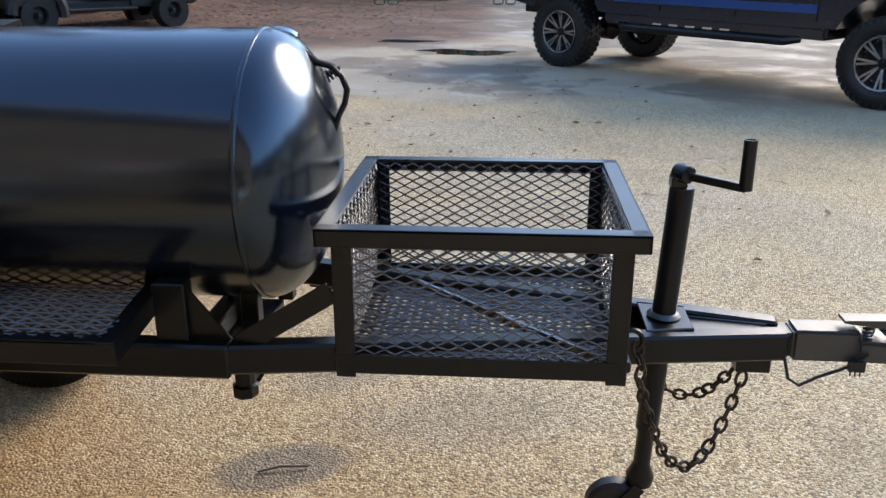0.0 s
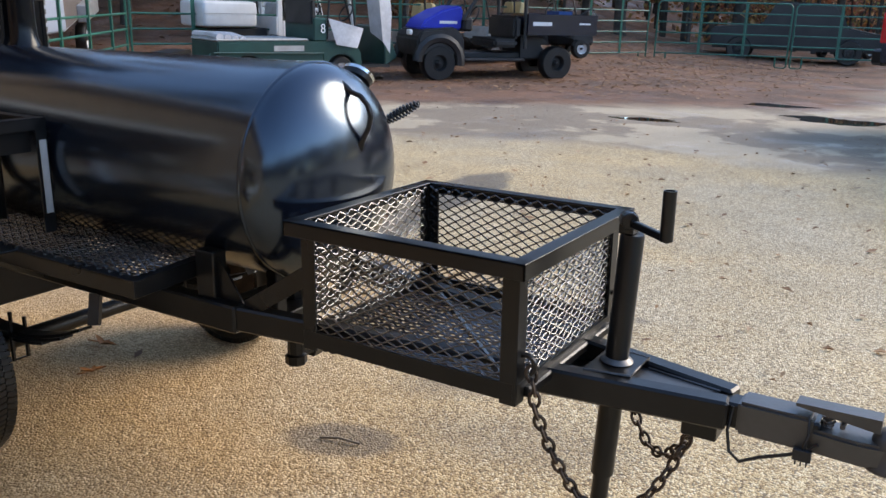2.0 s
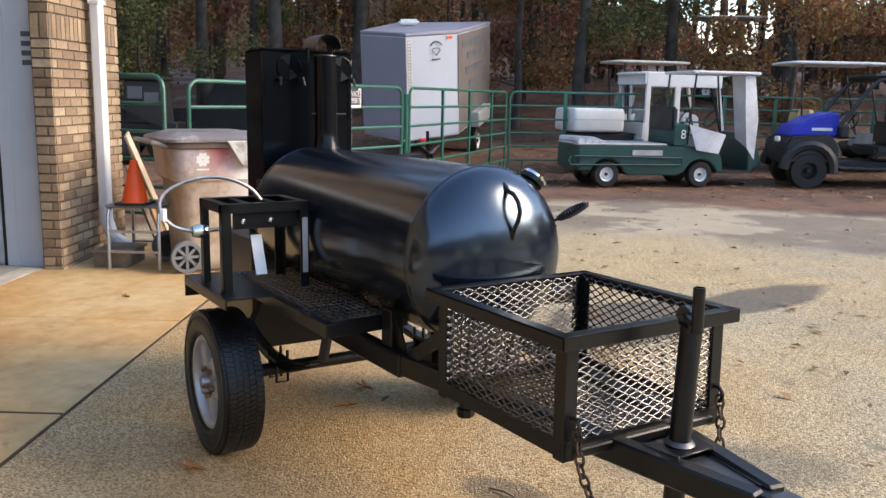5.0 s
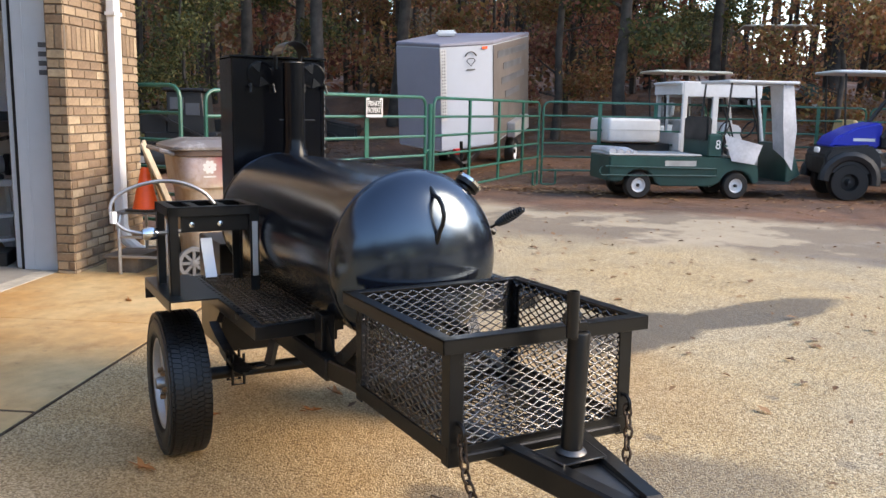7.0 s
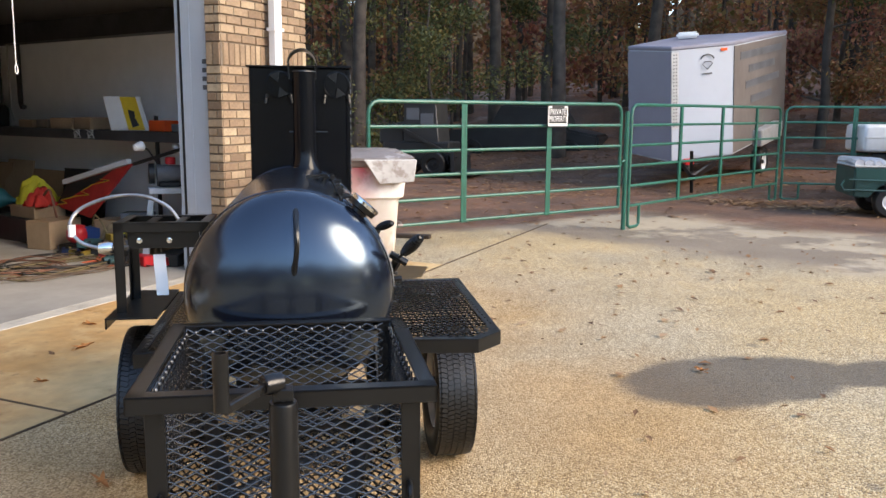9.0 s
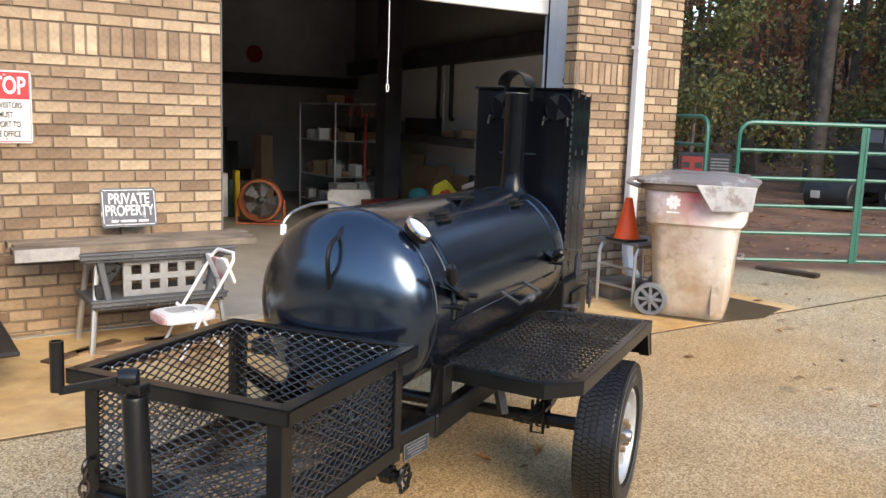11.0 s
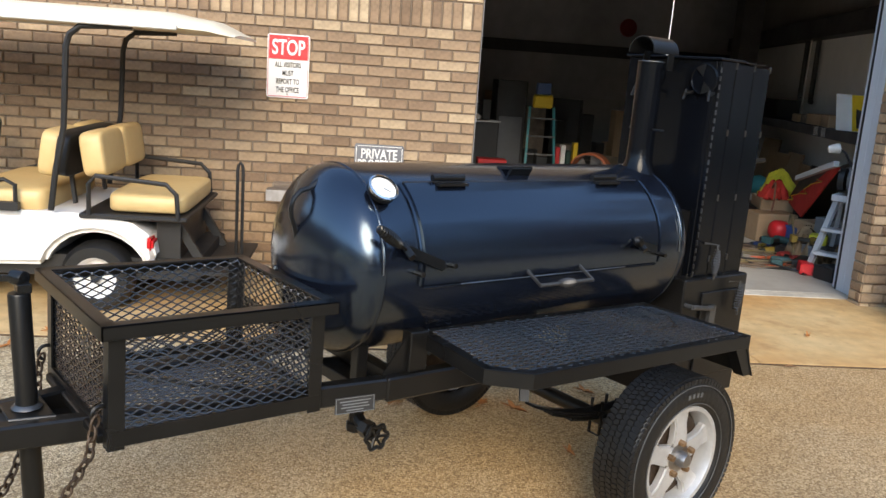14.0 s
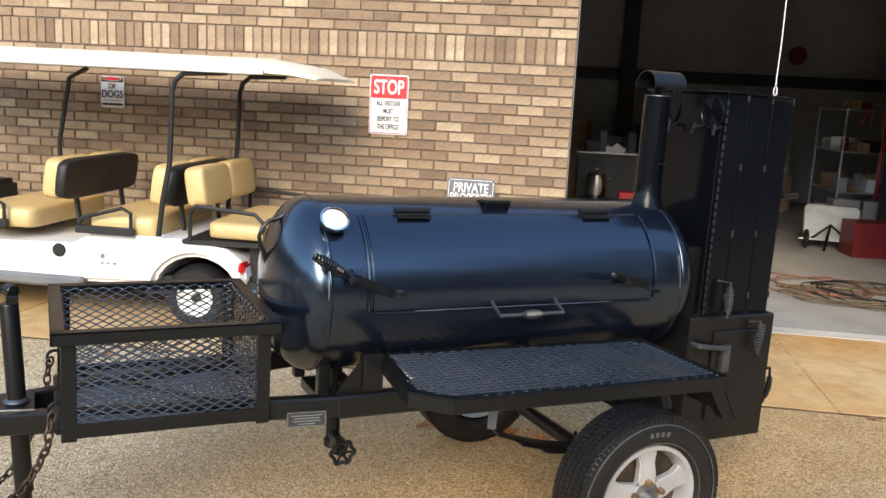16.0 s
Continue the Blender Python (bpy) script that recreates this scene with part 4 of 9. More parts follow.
part("floor_panel", expanded(Shape(), (BX0 + 0.042, -BY + 0.04, BZ0 + 0.008), (1, 0, 0), (0, 1, 0), NX, 22, DX, 0.0245), M_MESH, basket, "expanded-metal floor", smooth=89)["kind"] = "stuff"

M_WELDDOT = material("bright_weld_spot", (0.16, 0.16, 0.165), 0.3, 0.5, vary=0.2, scale=60)
for y in (-BY + IN + 0.010, BY - IN - 0.010):
    dots = Shape()
    for i in range(13):
        dots.lathe([(0, 0.0035), (0.0035, 0.0022), (0.0048, -0.001)], pose(BX0 + 0.066 + i * DX, y, BZ1 - 0.018, 90 if y < 0 else -90) @ pose(0, 0, 0, 180), 8)
    part("weld_spots", dots, M_WELDDOT, basket, "small bright welds below the rim", smooth=60)["kind"] = "stuff"
for x in (BX0 + IN + 0.006, BX1 - IN - 0.006):
    dots = Shape()
    for i in range(12):
        dots.lathe([(0, 0.0035), (0.0035, 0.0022), (0.0048, -0.001)], pose(x, -BY + 0.066 + i * 0.0447, BZ1 - 0.018, 0, 90 if x < 0.3 else -90, 0), 8)
    part("weld_spots", dots, M_WELDDOT, basket, "small bright welds below the rim", smooth=60)["kind"] = "stuff"

# tank with domed heads
XF, XB, HEAD = -0.158, -1.592, 0.153
prof = [(TR * math.cos(radians(a)), XF + HEAD * math.sin(radians(a))) for a in range(90, -1, -6)] + [(TR, XF + (XB - XF) * i / 12) for i in range(1, 13)] + [(TR * math.cos(radians(a)), XB - HEAD * math.sin(radians(a))) for a in range(6, 91, 6)]
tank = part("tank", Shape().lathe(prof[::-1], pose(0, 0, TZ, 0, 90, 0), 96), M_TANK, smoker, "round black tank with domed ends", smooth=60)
for x in (XF, XB):
    seam = Shape().lathe([(TR, x - 0.006), (TR + 0.0028, x - 0.003), (TR + 0.0028, x + 0.003), (TR, x + 0.006)], pose(0, 0, TZ, 0, 90, 0), 96)
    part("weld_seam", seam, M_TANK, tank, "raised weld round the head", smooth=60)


def on_tank(x, a, r=TR):
    """A point of the tank's skin; a is degrees up from the +y side."""
    return Vector((x, r * math.cos(radians(a)), TZ + r * math.sin(radians(a))))


DX0, DX1, DA0, DA1 = -1.432, -0.302, -6, 58
panel, n = Shape(), 24
vs, fs = [], []
for r in (TR - 0.002, TR + 0.006):
    for i in range(n + 1):
        for x in (DX0, DX1):
            vs.append(on_tank(x, DA0 + (DA1 - DA0) * i / n, r))
for i in range(n):
    o = 2 * (n + 1)
    fs += [(2 * i, 2 * i + 1, 2 * i + 3, 2 * i + 2), (o + 2 * i, o + 2 * i + 2, o + 2 * i + 3, o + 2 * i + 1), (2 * i, 2 * i + 2, o + 2 * i + 2, o + 2 * i), (2 * i + 1, o + 2 * i + 1, o + 2 * i + 3, 2 * i + 3)]
o = 2 * (n + 1)
fs += [(0, o, o + 1, 1), (2 * n, 2 * n + 1, o + 2 * n + 1, o + 2 * n)]
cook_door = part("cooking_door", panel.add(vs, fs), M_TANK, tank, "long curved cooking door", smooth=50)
strip = Shape()
for x in (DX1 + 0.016, DX0 - 0.016):
    strip.tube([on_tank(x, a, TR + 0.003) for a in range(-6, 60, 4)], 0.006, 6)
strip.tube([on_tank(DX0 + (DX1 - DX0) * i / 10, DA0 - 1.5, TR + 0.003) for i in range(11)], 0.005, 6)
gap = Shape().tube([on_tank(DX0 + (DX1 - DX0) * i / 10, DA1 + 0.8, TR + 0.003) for i in range(11)], 0.0035, 6)
part("door_gap", gap, M_BLACKPLASTIC, tank, "dark gap above the cooking door")
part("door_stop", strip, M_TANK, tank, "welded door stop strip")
nick = Shape()
for x, a0, a1 in ((XF + 0.01, 2, 34), (DX0 - 0.02, 6, 30), (XB + 0.02, 0, 28)):
    nick.tube([on_tank(x, a, TR + 0.004) for a in range(a0, a1, 4)], 0.002, 5)
nick.tube([on_tank(-0.45 - 0.1 * i, DA0 - 1.0, TR + 0.008) for i in range(9)], 0.0015, 5)
part("bare_weld", nick, M_STEEL, tank, "bare bright weld edge")
for x in (-0.482, -1.24):
    part("hinge", Shape().tube([on_tank(x - 0.065, DA1 + 2, TR + 0.016), on_tank(x + 0.065, DA1 + 2, TR + 0.016)], 0.011, 10).beam(on_tank(x - 0.06, DA1 - 3, TR + 0.011), on_tank(x + 0.06, DA1 - 3, TR + 0.011), 0.03, 0.008), M_SATIN, tank)
part("counter_tab", Shape().beam(on_tank(-0.838, 80, TR - 0.002), on_tank(-0.838, 67, TR + 0.028), 0.010, 0.10, up=(1, 0, 0)).beam(on_tank(-0.838, 68, TR + 0.0), on_tank(-0.838, 67, TR + 0.028), 0.010, 0.10, up=(1, 0, 0)), M_BLACK, tank, "upright steel stop plate on the tank")
h0, h1, out = on_tank(-0.741, -3, TR), on_tank(-0.998, -3, TR), Vector((0, 0.072, -0.037))
part("door_handle", Shape().tube([h0, h0 + out, h1 + out, h1], 0.007, 8).spring(h0.lerp(h1, 0.36) + out, h0.lerp(h1, 0.64) + out, 0.014, 9, 0.004), M_BLUEDSTEEL, cook_door, "bare steel rod handle with a coil grip")


def spring_latch(x0, x1, a0, a1, parent, side):
    base, mid = on_tank(x1, a1, TR + 0.02), on_tank((x0 + x1) / 2, (a0 + a1) / 2, TR + 0.035)
    tip = on_tank(x0, a0, TR + 0.11)
    b = part("latch", Shape().beam(base, mid, 0.03, 0.012, up=(0, 1, 0.3)).lathe([(0, 0.03), (0.012, 0.03), (0.012, -0.03), (0, -0.03)], Matrix.Translation(mid) @ pose(0, 0, 0, 60), 10).beam(on_tank(x1, a1, TR - 0.01), base, 0.02, 0.02, up=(1, 0, 0)), M_BLACK, parent, "cam latch")
    part("coil_grip", Shape().spring(mid.lerp(tip, 0.25), tip, 0.016, 11, 0.0042).tube([mid, tip], 0.005, 6), M_BLACK, b, "coil-spring grip")


spring_latch(-0.072, -0.36, 24, 5, tank, 1)
spring_latch(-1.182, -1.40, 12, 4, tank, 1)
for x, a in ((-0.27, 2), (-0.395, 5), (-1.44, 0)):
    part("latch_peg", Shape().tube([on_tank(x, a, TR - 0.01), on_tank(x, a, TR + 0.04)], 0.009, 8), M_SATIN, tank)
# thermometer
td = (on_tank(-0.183, 48.8) - on_tank(-0.183, 48.8, 0)).normalized()
tm = Matrix.Translation(on_tank(-0.183, 48.8, TR)) @ td.to_track_quat("Z", "Y").to_matrix().to_4x4()
thermo = part("thermometer", Shape().lathe([(0.024, -0.02), (0.026, 0.012), (0.045, 0.016), (0.047, 0.032), (0.047, 0.040), (0.043, 0.042), (0.043, 0.037)], tm, 32), M_BLACK, tank, "round dial thermometer")
part("dial", Shape().lathe([(0, 0.0365), (0.0435, 0.0365)], tm, 32), M_DIAL, thermo, "white dial face")
part("bezel", Shape().lathe([(0.042, 0.038), (0.048, 0.032), (0.049, 0.042), (0.043, 0.045)], tm, 32), M_CHROME, thermo, "chrome bezel")
ticks = Shape()
for i in range(11):
    a = radians(-130 + 26 * i)
    ticks.box(tm @ Vector((0.034 * math.sin(a), 0.034 * math.cos(a), 0.0372)), (0.0025, 0.0025, 0.002))
ticks.beam(tm @ Vector((0, 0, 0.0385)), tm @ Vector((0.022, -0.018, 0.0385)), 0.002, 0.0015)
part("needle", ticks, M_INK, thermo, "black pointer and marks")
# bent rod handle on the front head
hp = [(-0.092, 0.020, 1.215), (-0.068, 0.021, 1.198), (-0.050, 0.021, 1.186), (-0.020, 0.022, 1.178), (0.004, 0.023, 1.155), (0.014, 0.024, 1.125), (0.008, 0.022, 1.095), (-0.006, 0.018, 1.068), (-0.014, 0.015, 1.05), (-0.020, 0.013, 1.022)]
part("end_handle", Shape().tube(hp, [0.009, 0.010, 0.008, 0.0075, 0.0075, 0.0075, 0.0075, 0.0075, 0.010, 0.009], 8), M_BLACK, tank, "bent steel rod handle")
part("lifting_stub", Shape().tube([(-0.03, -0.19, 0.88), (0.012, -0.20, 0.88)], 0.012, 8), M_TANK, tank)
# chimney with hood
ch = pose(-1.575, 0.051, 0)
chimney = part("chimney", Shape().lathe([(0.085, 1.22), (0.068, 1.25), (0.0545, 1.29), (0.052, 1.35), (0.052, 1.688), (0.048, 1.688), (0.048, 1.45)], ch, 32), M_CABINET, smoker, "round steel chimney", smooth=50)
hood = Shape()
vs, fs, k = [], [], 14
for r in (0.062, 0.066):
    for i in range(k + 1):
        a = radians(180 * i / k)
        for x in (-0.030, 0.126):
            vs.append((-1.64 + x, 0.043 + r * math.cos(a), 1.722 + r * math.sin(a)))
for i in range(k):
    o = 2 * (k + 1)
    fs += [(2 * i, 2 * i + 1, 2 * i + 3, 2 * i + 2), (o + 2 * i, o + 2 * i + 2, o + 2 * i + 3, o + 2 * i + 1), (2 * i, 2 * i + 2, o + 2 * i + 2, o + 2 * i), (2 * i + 1, o + 2 * i + 1, o + 2 * i + 3, 2 * i + 3)]
part("rain_hood", hood.add(vs, fs), M_BLACK, chimney, "curved rain hood")
for y in (-0.021, 0.101):
    part("hood_bracket", Shape().span((-1.645, y, 1.66), (-1.61, y + 0.006, 1.735)), M_BLACK, chimney)
part("damper_rod", Shape().tube([(-1.575, -0.02, 1.42), (-1.575, 0.155, 1.42)], 0.004, 6), M_SATIN, chimney, "thin damper rod")
part("soot_lip", Shape().tube(arc((-1.575, 0.051, 1.689), 0.050, 0, 360, 28, (1, 0, 0), (0, 1, 0)), 0.003, 6), M_DARKSTEEL, chimney, "bare rolled lip of the pipe")
# upright cabinet
CX0, CX1, CY0, CY1, CZ0, CZ1 = -2.095, -1.742, -0.203, 0.247, 0.80, 1.716
cabinet = part("cabinet", Shape().span((-1.975, CY0, CZ0), (CX1, CY1, CZ1)), M_CABINET, smoker, "tall upright warming cabinet", bevel=0.004)
part("rear_box", Shape().span((CX0, CY0 + 0.15, CZ0), (-1.976, CY1, CZ1 - 0.012)), M_CABINET, cabinet, "narrower rear compartment", bevel=0.004)
part("cap", Shape().span((-1.905, CY0 - 0.012, CZ1), (CX1 + 0.012, CY1 + 0.026, CZ1 + 0.010)).span((-1.985, CY0 - 0.012, CZ1), (-1.907, CY1 + 0.024, CZ1 + 0.003)).span((-2.055, CY0 + 0.16, CZ1), (-1.987, CY1 + 0.024, CZ1 + 0.003)), M_CABINET, cabinet, "folded lid in two overlapping sheets", bevel=0.002)
part("front_plate", Shape().span((CX1, CY0 + 0.02, CZ0 + 0.02), (CX1 + 0.004, CY1 - 0.02, CZ1 - 0.02)), M_CABINET, cabinet)
for y0, y1, dx in ((CY1, CY1 + 0.02, 0),):
    for x0, x1, z in ((-1.845, -1.744, 1.714), (-1.974, -1.849, 1.709), (-2.094, -1.978, 1.704)):
        part("side_panel", Shape().span((x0, y0, CZ0), (x1, y1, z)), M_CABINET, cabinet, "narrow side panel", bevel=0.003)
for x in (-1.847, -1.976, -2.090):
    for z in (1.70, 1.43, 1.16, 0.90):
        part("tack_weld", Shape().box((x, CY1 + 0.021, z), (0.010, 0.006, 0.026)), M_DARKSTEEL, cabinet, "bright tack weld")
edge = Shape()
for i in range(26):
    edge.box((-1.746, CY1 + 0.021, 0.84 + i * 0.0335), (0.006, 0.005, 0.020))
part("edge_weld", edge, M_DARKSTEEL, cabinet, "stitched bright weld along the edge")
for y in (-0.066, 0.202):
    d = part("damper", Shape().lathe([(0, 0.008), (0.062, 0.008), (0.064, 0.004), (0.064, 0)], pose(CX1 + 0.004, y, 1.638, 0, 90, 0), 28).tube(arc((CX1 + 0.012, y, 1.638), 0.060, 0, 360, 28, (0, 1, 0), (0, 0, 1)), 0.004, 6), M_CABINET, cabinet, "round sliding air damper")
    part("vane", Shape().prism([(0.01, 0.0), (0.055, -0.025), (0.055, 0.025)], 0.009, 0.013, pose(CX1 + 0.004, y, 1.638, 0, 90, 0) @ pose(0, 0, 0, 0, 0, 20)).prism([(-0.01, 0.0), (-0.055, -0.025), (-0.055, 0.025)], 0.009, 0.013, pose(CX1 + 0.004, y, 1.638, 0, 90, 0) @ pose(0, 0, 0, 0, 0, 20)), M_SATIN, d)
    for s in (-1, 1):
        part("knob", Shape().tube([(CX1 + 0.004, y + s * 0.05, 1.585), (CX1 + 0.05, y + s * 0.055, 1.575)], 0.007, 8).tube([(CX1 + 0.04, y + s * 0.055, 1.592), (CX1 + 0.05, y + s * 0.06, 1.552)], 0.006, 8), M_SATIN, d)
part("rear_latch", Shape().tube([(CX0, CY1 - 0.03, 1.33), (CX0 - 0.05, CY1 - 0.03, 1.33), (CX0 - 0.06, CY1 - 0.03, 1.31), (CX0 - 0.14, CY1 - 0.03, 1.315)], 0.011, 8), M_SATIN, cabinet)
part("door_seam", Shape().span((CX0 - 0.02, CY0 + 0.16, CZ0 + 0.02), (CX0, CY1 - 0.01, CZ1 - 0.03)), M_CABINET, cabinet, "rear cabinet door", bevel=0.003)
part("spring_handle", Shape().spring((-1.83, 0.315, 0.84), (-1.83, 0.315, 0.95), 0.015, 10, 0.004).tube([(-1.80, 0.27, 0.97), (-1.83, 0.315, 0.97), (-1.83, 0.315, 0.82)], 0.005, 6), M_BLUEDSTEEL, cabinet, "coil-spring handle")
# firebox
FX0, FX1, FY, FZ0, FZ1 = -2.112, -1.66, 0.30, 0.29, 0.826
firebox = part("firebox", Shape().span((FX0, -FY, FZ0), (FX1, FY, FZ1)), M_SATIN, smoker, "square steel firebox", bevel=0.006)
part("side_door", Shape().span((FX0 + 0.06, FY, FZ0 + 0.10), (FX1 - 0.12, FY + 0.012, FZ1 - 0.06)), M_SATIN, firebox, "firebox door", bevel=0.003)
part("spring_handle", Shape().spring((-1.98, 0.345, 0.68), (-2.0, 0.345, 0.80), 0.016, 11, 0.004).tube([(-1.96, 0.31, 0.80), (-1.985, 0.345, 0.81), (-2.0, 0.345, 0.66)], 0.005, 6), M_BLUEDSTEEL, firebox, "coil-spring handle")
part("slide_bar", Shape().tube([(-1.68, 0.335, 0.72), (-1.83, 0.335, 0.70)], 0.011, 8).tube([(-1.68, 0.30, 0.72), (-1.68, 0.34, 0.72)], 0.011, 8).span((-1.86, 0.30, 0.60), (-1.82, 0.33, 0.71)), M_BLUEDSTEEL, firebox, "sliding bolt")
part("ash_handle", Shape().tube([(FX0, 0.19, 0.545), (-2.245, 0.19, 0.54), (-2.25, 0.19, 0.50), (-2.225, 0.19, 0.38)], 0.007, 8).spring((-2.25, 0.19, 0.50), (-2.23, 0.19, 0.40), 0.017, 10, 0.004), M_SATIN, firebox, "hanging coil handle")
part("chute", Shape().tube([(FX0, 0.2, 0.35), (FX0 - 0.05, 0.2, 0.35)], 0.012, 8), M_SATIN, firebox)
part("tank_collar", Shape().span((-1.80, -0.22, 0.70), (-1.66, 0.22, 1.10)), M_SATIN, smoker)


# shelves
def shelf_plate(name, outline, z, cell, label):
    """Expanded-metal shelf inside an angle-iron edge."""
    p = new(name)
    p.parent = smoker
    tagged(p, label)
    k = len(outline)
    cx, cy = sum(p[0] for p in outline) / k, sum(p[1] for p in outline) / k
    for i in range(k):
        a, b = Vector((*outline[i], z)), Vector((*outline[(i + 1) % k], z))
        nrm = Vector((-(b - a).y, (b - a).x, 0)).normalized()
        if nrm.dot(Vector((cx, cy, z)) - a) < 0:
            nrm = -nrm
        e = nrm * 0.003
        edge = Shape().beam(a + e - Vector((0, 0, 0.024)), b + e - Vector((0, 0, 0.024)), 0.006, 0.048)
        edge.beam(a + nrm * 0.018 - Vector((0, 0, 0.003)), b + nrm * 0.018 - Vector((0, 0, 0.003)), 0.036, 0.005)
        part("edge_bar", edge, M_BLACK, p, "angle-iron edge", bevel=0.001)
    x0, x1 = min(q[0] for q in outline) + 0.01, max(q[0] for q in outline) - 0.01
    y0, y1 = min(q[1] for q in outline) + 0.01, max(q[1] for q in outline) - 0.01
    nx, ny = int((x1 - x0) / cell[0]), int((y1 - y0) / cell[1])
    full = expanded(Shape(), (x0, y0, z - 0.004), (1, 0, 0), (0, 1, 0), nx, ny, (x1 - x0) / nx, (y1 - y0) / ny, 0.0026)

    def inside(px, py):
        r, px, py = False, cx + (px - cx) * 1.045, cy + (py - cy) * 1.06
        for i in range(k):
            (xa, ya), (xb, yb) = outline[i], outline[(i + 1) % k]
            if (ya > py) != (yb > py) and px < (xb - xa) * (py - ya) / (yb - ya) + xa:
                r = not r
        return r

    keep = [f for f in full.f if all(inside(full.v[i][0], full.v[i][1]) for i in f)]
    full.f = keep
    part("mesh_panel", full, M_MESH, p, "expanded-metal diamond mesh", smooth=89)
    return p


shelf_plate("right_shelf", [(-0.36, 0.21), (-0.312, 0.609), (-0.417, 0.708), (-1.452, 0.746), (-1.446, 0.27)], 0.750, (0.046, 0.025), "expanded-metal work shelf over the wheel")
shelf_plate("left_shelf", [(-0.375, -0.17), (-0.345, -0.50), (-1.39, -0.50), (-1.39, -0.17)], 0.732, (0.046, 0.025), "expanded-metal work shelf")
part("fender_plate", Shape().span((-1.39, -0.69, 0.735), (-0.83, -0.503, 0.741)).span((-1.39, -0.69, 0.65), (-1.384, -0.503, 0.735)).span((-1.384, -0.69, 0.70), (-0.83, -0.684, 0.735)), M_BLACK, smoker, "solid steel plate over the wheel", bevel=0.001)
part("fender_lip", Shape().prism([(-1.45, 0.0), (-1.37, 0.0), (-1.45, -0.12), (-1.50, -0.12)], 0.70, 0.742, Matrix(((1, 0, 0, 0), (0, 0, 1, 0), (0, 1, 0, 0.715), (0, 0, 0, 1)))), M_BLACK, smoker)
part("fender_back", Shape().add([(-1.44, 0.30, 0.70), (-1.44, 0.745, 0.70), (-1.50, 0.745, 0.59), (-1.50, 0.30, 0.59), (-1.444, 0.30, 0.70), (-1.444, 0.745, 0.70), (-1.504, 0.745, 0.59), (-1.504, 0.30, 0.59)], [(0, 1, 2, 3), (7, 6, 5, 4), (0, 4, 5, 1), (1, 5, 6, 2), (2, 6, 7, 3), (3, 7, 4, 0)]), M_BLACK, smoker)
for s in (-1, 1):
    part("shelf_post", Shape().span((-0.36, s * 0.26 - 0.025, 0.634), (-0.29, s * 0.26 + 0.025, 0.765)), M_SATIN, smoker, bevel=0.003)
    part("gusset", Shape().add([(-0.295, s * 0.262, 0.634), (-0.295, s * 0.262, 0.76), (-0.20, s * 0.262, 0.634), (-0.295, s * 0.268, 0.634), (-0.295, s * 0.268, 0.76), (-0.20, s * 0.268, 0.634)], [(0, 1, 2), (5, 4, 3), (0, 3, 4, 1), (1, 4, 5, 2), (2, 5, 3, 0)]), M_SATIN, smoker, "triangular gusset")
    part("tank_leg", Shape().span((-0.21, s * 0.15 - 0.02, 0.56), (-0.17, s * 0.15 + 0.02, 0.73)), M_SATIN, smoker, bevel=0.003)
    for x in (-0.80, -1.36):
        part("shelf_arm", Shape().span((x, min(s * 0.25, s * 0.48), 0.665), (x + 0.04, max(s * 0.25, s * 0.48), 0.69)), M_SATIN, smoker)
part("tank_strut", Shape().beam((-0.185, -0.268, 0.622), (0.022, -0.268, 0.752), 0.048, 0.006, up=(0, 1, 0)), M_BLACK, smoker, "slanting flat-bar strut", bevel=0.001)
part("drain_pipe", Shape().lathe([(0.03, 0.34), (0.034, 0.345), (0.034, 0.37), (0.026, 0.375), (0.026, 0.66)], pose(-0.28, 0.02, 0), 8), M_SATIN, smoker, "capped drain pipe")
part("drain_saddle", Shape().span((-0.36, -0.15, 0.515), (-0.20, 0.15, 0.556)), M_SATIN, smoker, bevel=0.003)
valve = part("drain_valve", Shape().tube([(-0.28, 0.02, 0.40), (-0.28, 0.05, 0.38), (-0.277, 0.09, 0.374), (-0.272, 0.15, 0.372)], 0.022, 10).lathe([(0, -0.02), (0.032, -0.02), (0.032, 0.02), (0, 0.02)], pose(-0.276, 0.10, 0.374, 90), 6), M_SATIN, smoker, "brass-bodied drain valve painted black")
vw = Shape().tube([Vector((-0.27, 0.165, 0.373)) + Vector((math.cos(a) * (0.040 + 0.005 * math.cos(6 * a)), 0, math.sin(a) * (0.040 + 0.005 * math.cos(6 * a)))) for a in (math.tau * i / 36 for i in range(36))], 0.007, 6, closed=True)
for i in range(6):
    a = math.tau * i / 6
    vw.tube([(-0.27, 0.155, 0.373), (-0.27 + 0.038 * math.cos(a), 0.165, 0.373 + 0.038 * math.sin(a))], 0.005, 5)
part("handwheel", vw, M_SATIN, valve, "spoked handwheel")
PLATE = pose(-0.10, 0.2775, 0.560, 0, 0, -10.9) @ pose(0, 0, 0, 0, 1.9, 0)
part("serial_plate", Shape().span((-0.065, 0, -0.026), (0.065, 0.003, 0.026)), M_INK, smoker, "dark printed serial plate", m=PLATE)
bars = Shape().span((-0.062, 0.003, 0.0225), (0.062, 0.0038, 0.0245)).span((-0.062, 0.003, -0.0245), (0.062, 0.0038, -0.0225)).span((-0.062, 0.003, -0.0245), (-0.060, 0.0038, 0.0245)).span((0.060, 0.003, -0.0245), (0.062, 0.0038, 0.0245))
for k, w in enumerate((0.05, 0.042, 0.046, 0.028)):
    bars.span((-w, 0.003, 0.011 - k * 0.0095), (w, 0.0038, 0.0145 - k * 0.0095))
part("plate_print", bars, M_GREYPLASTIC, smoker, "worn pale print and border", m=PLATE)

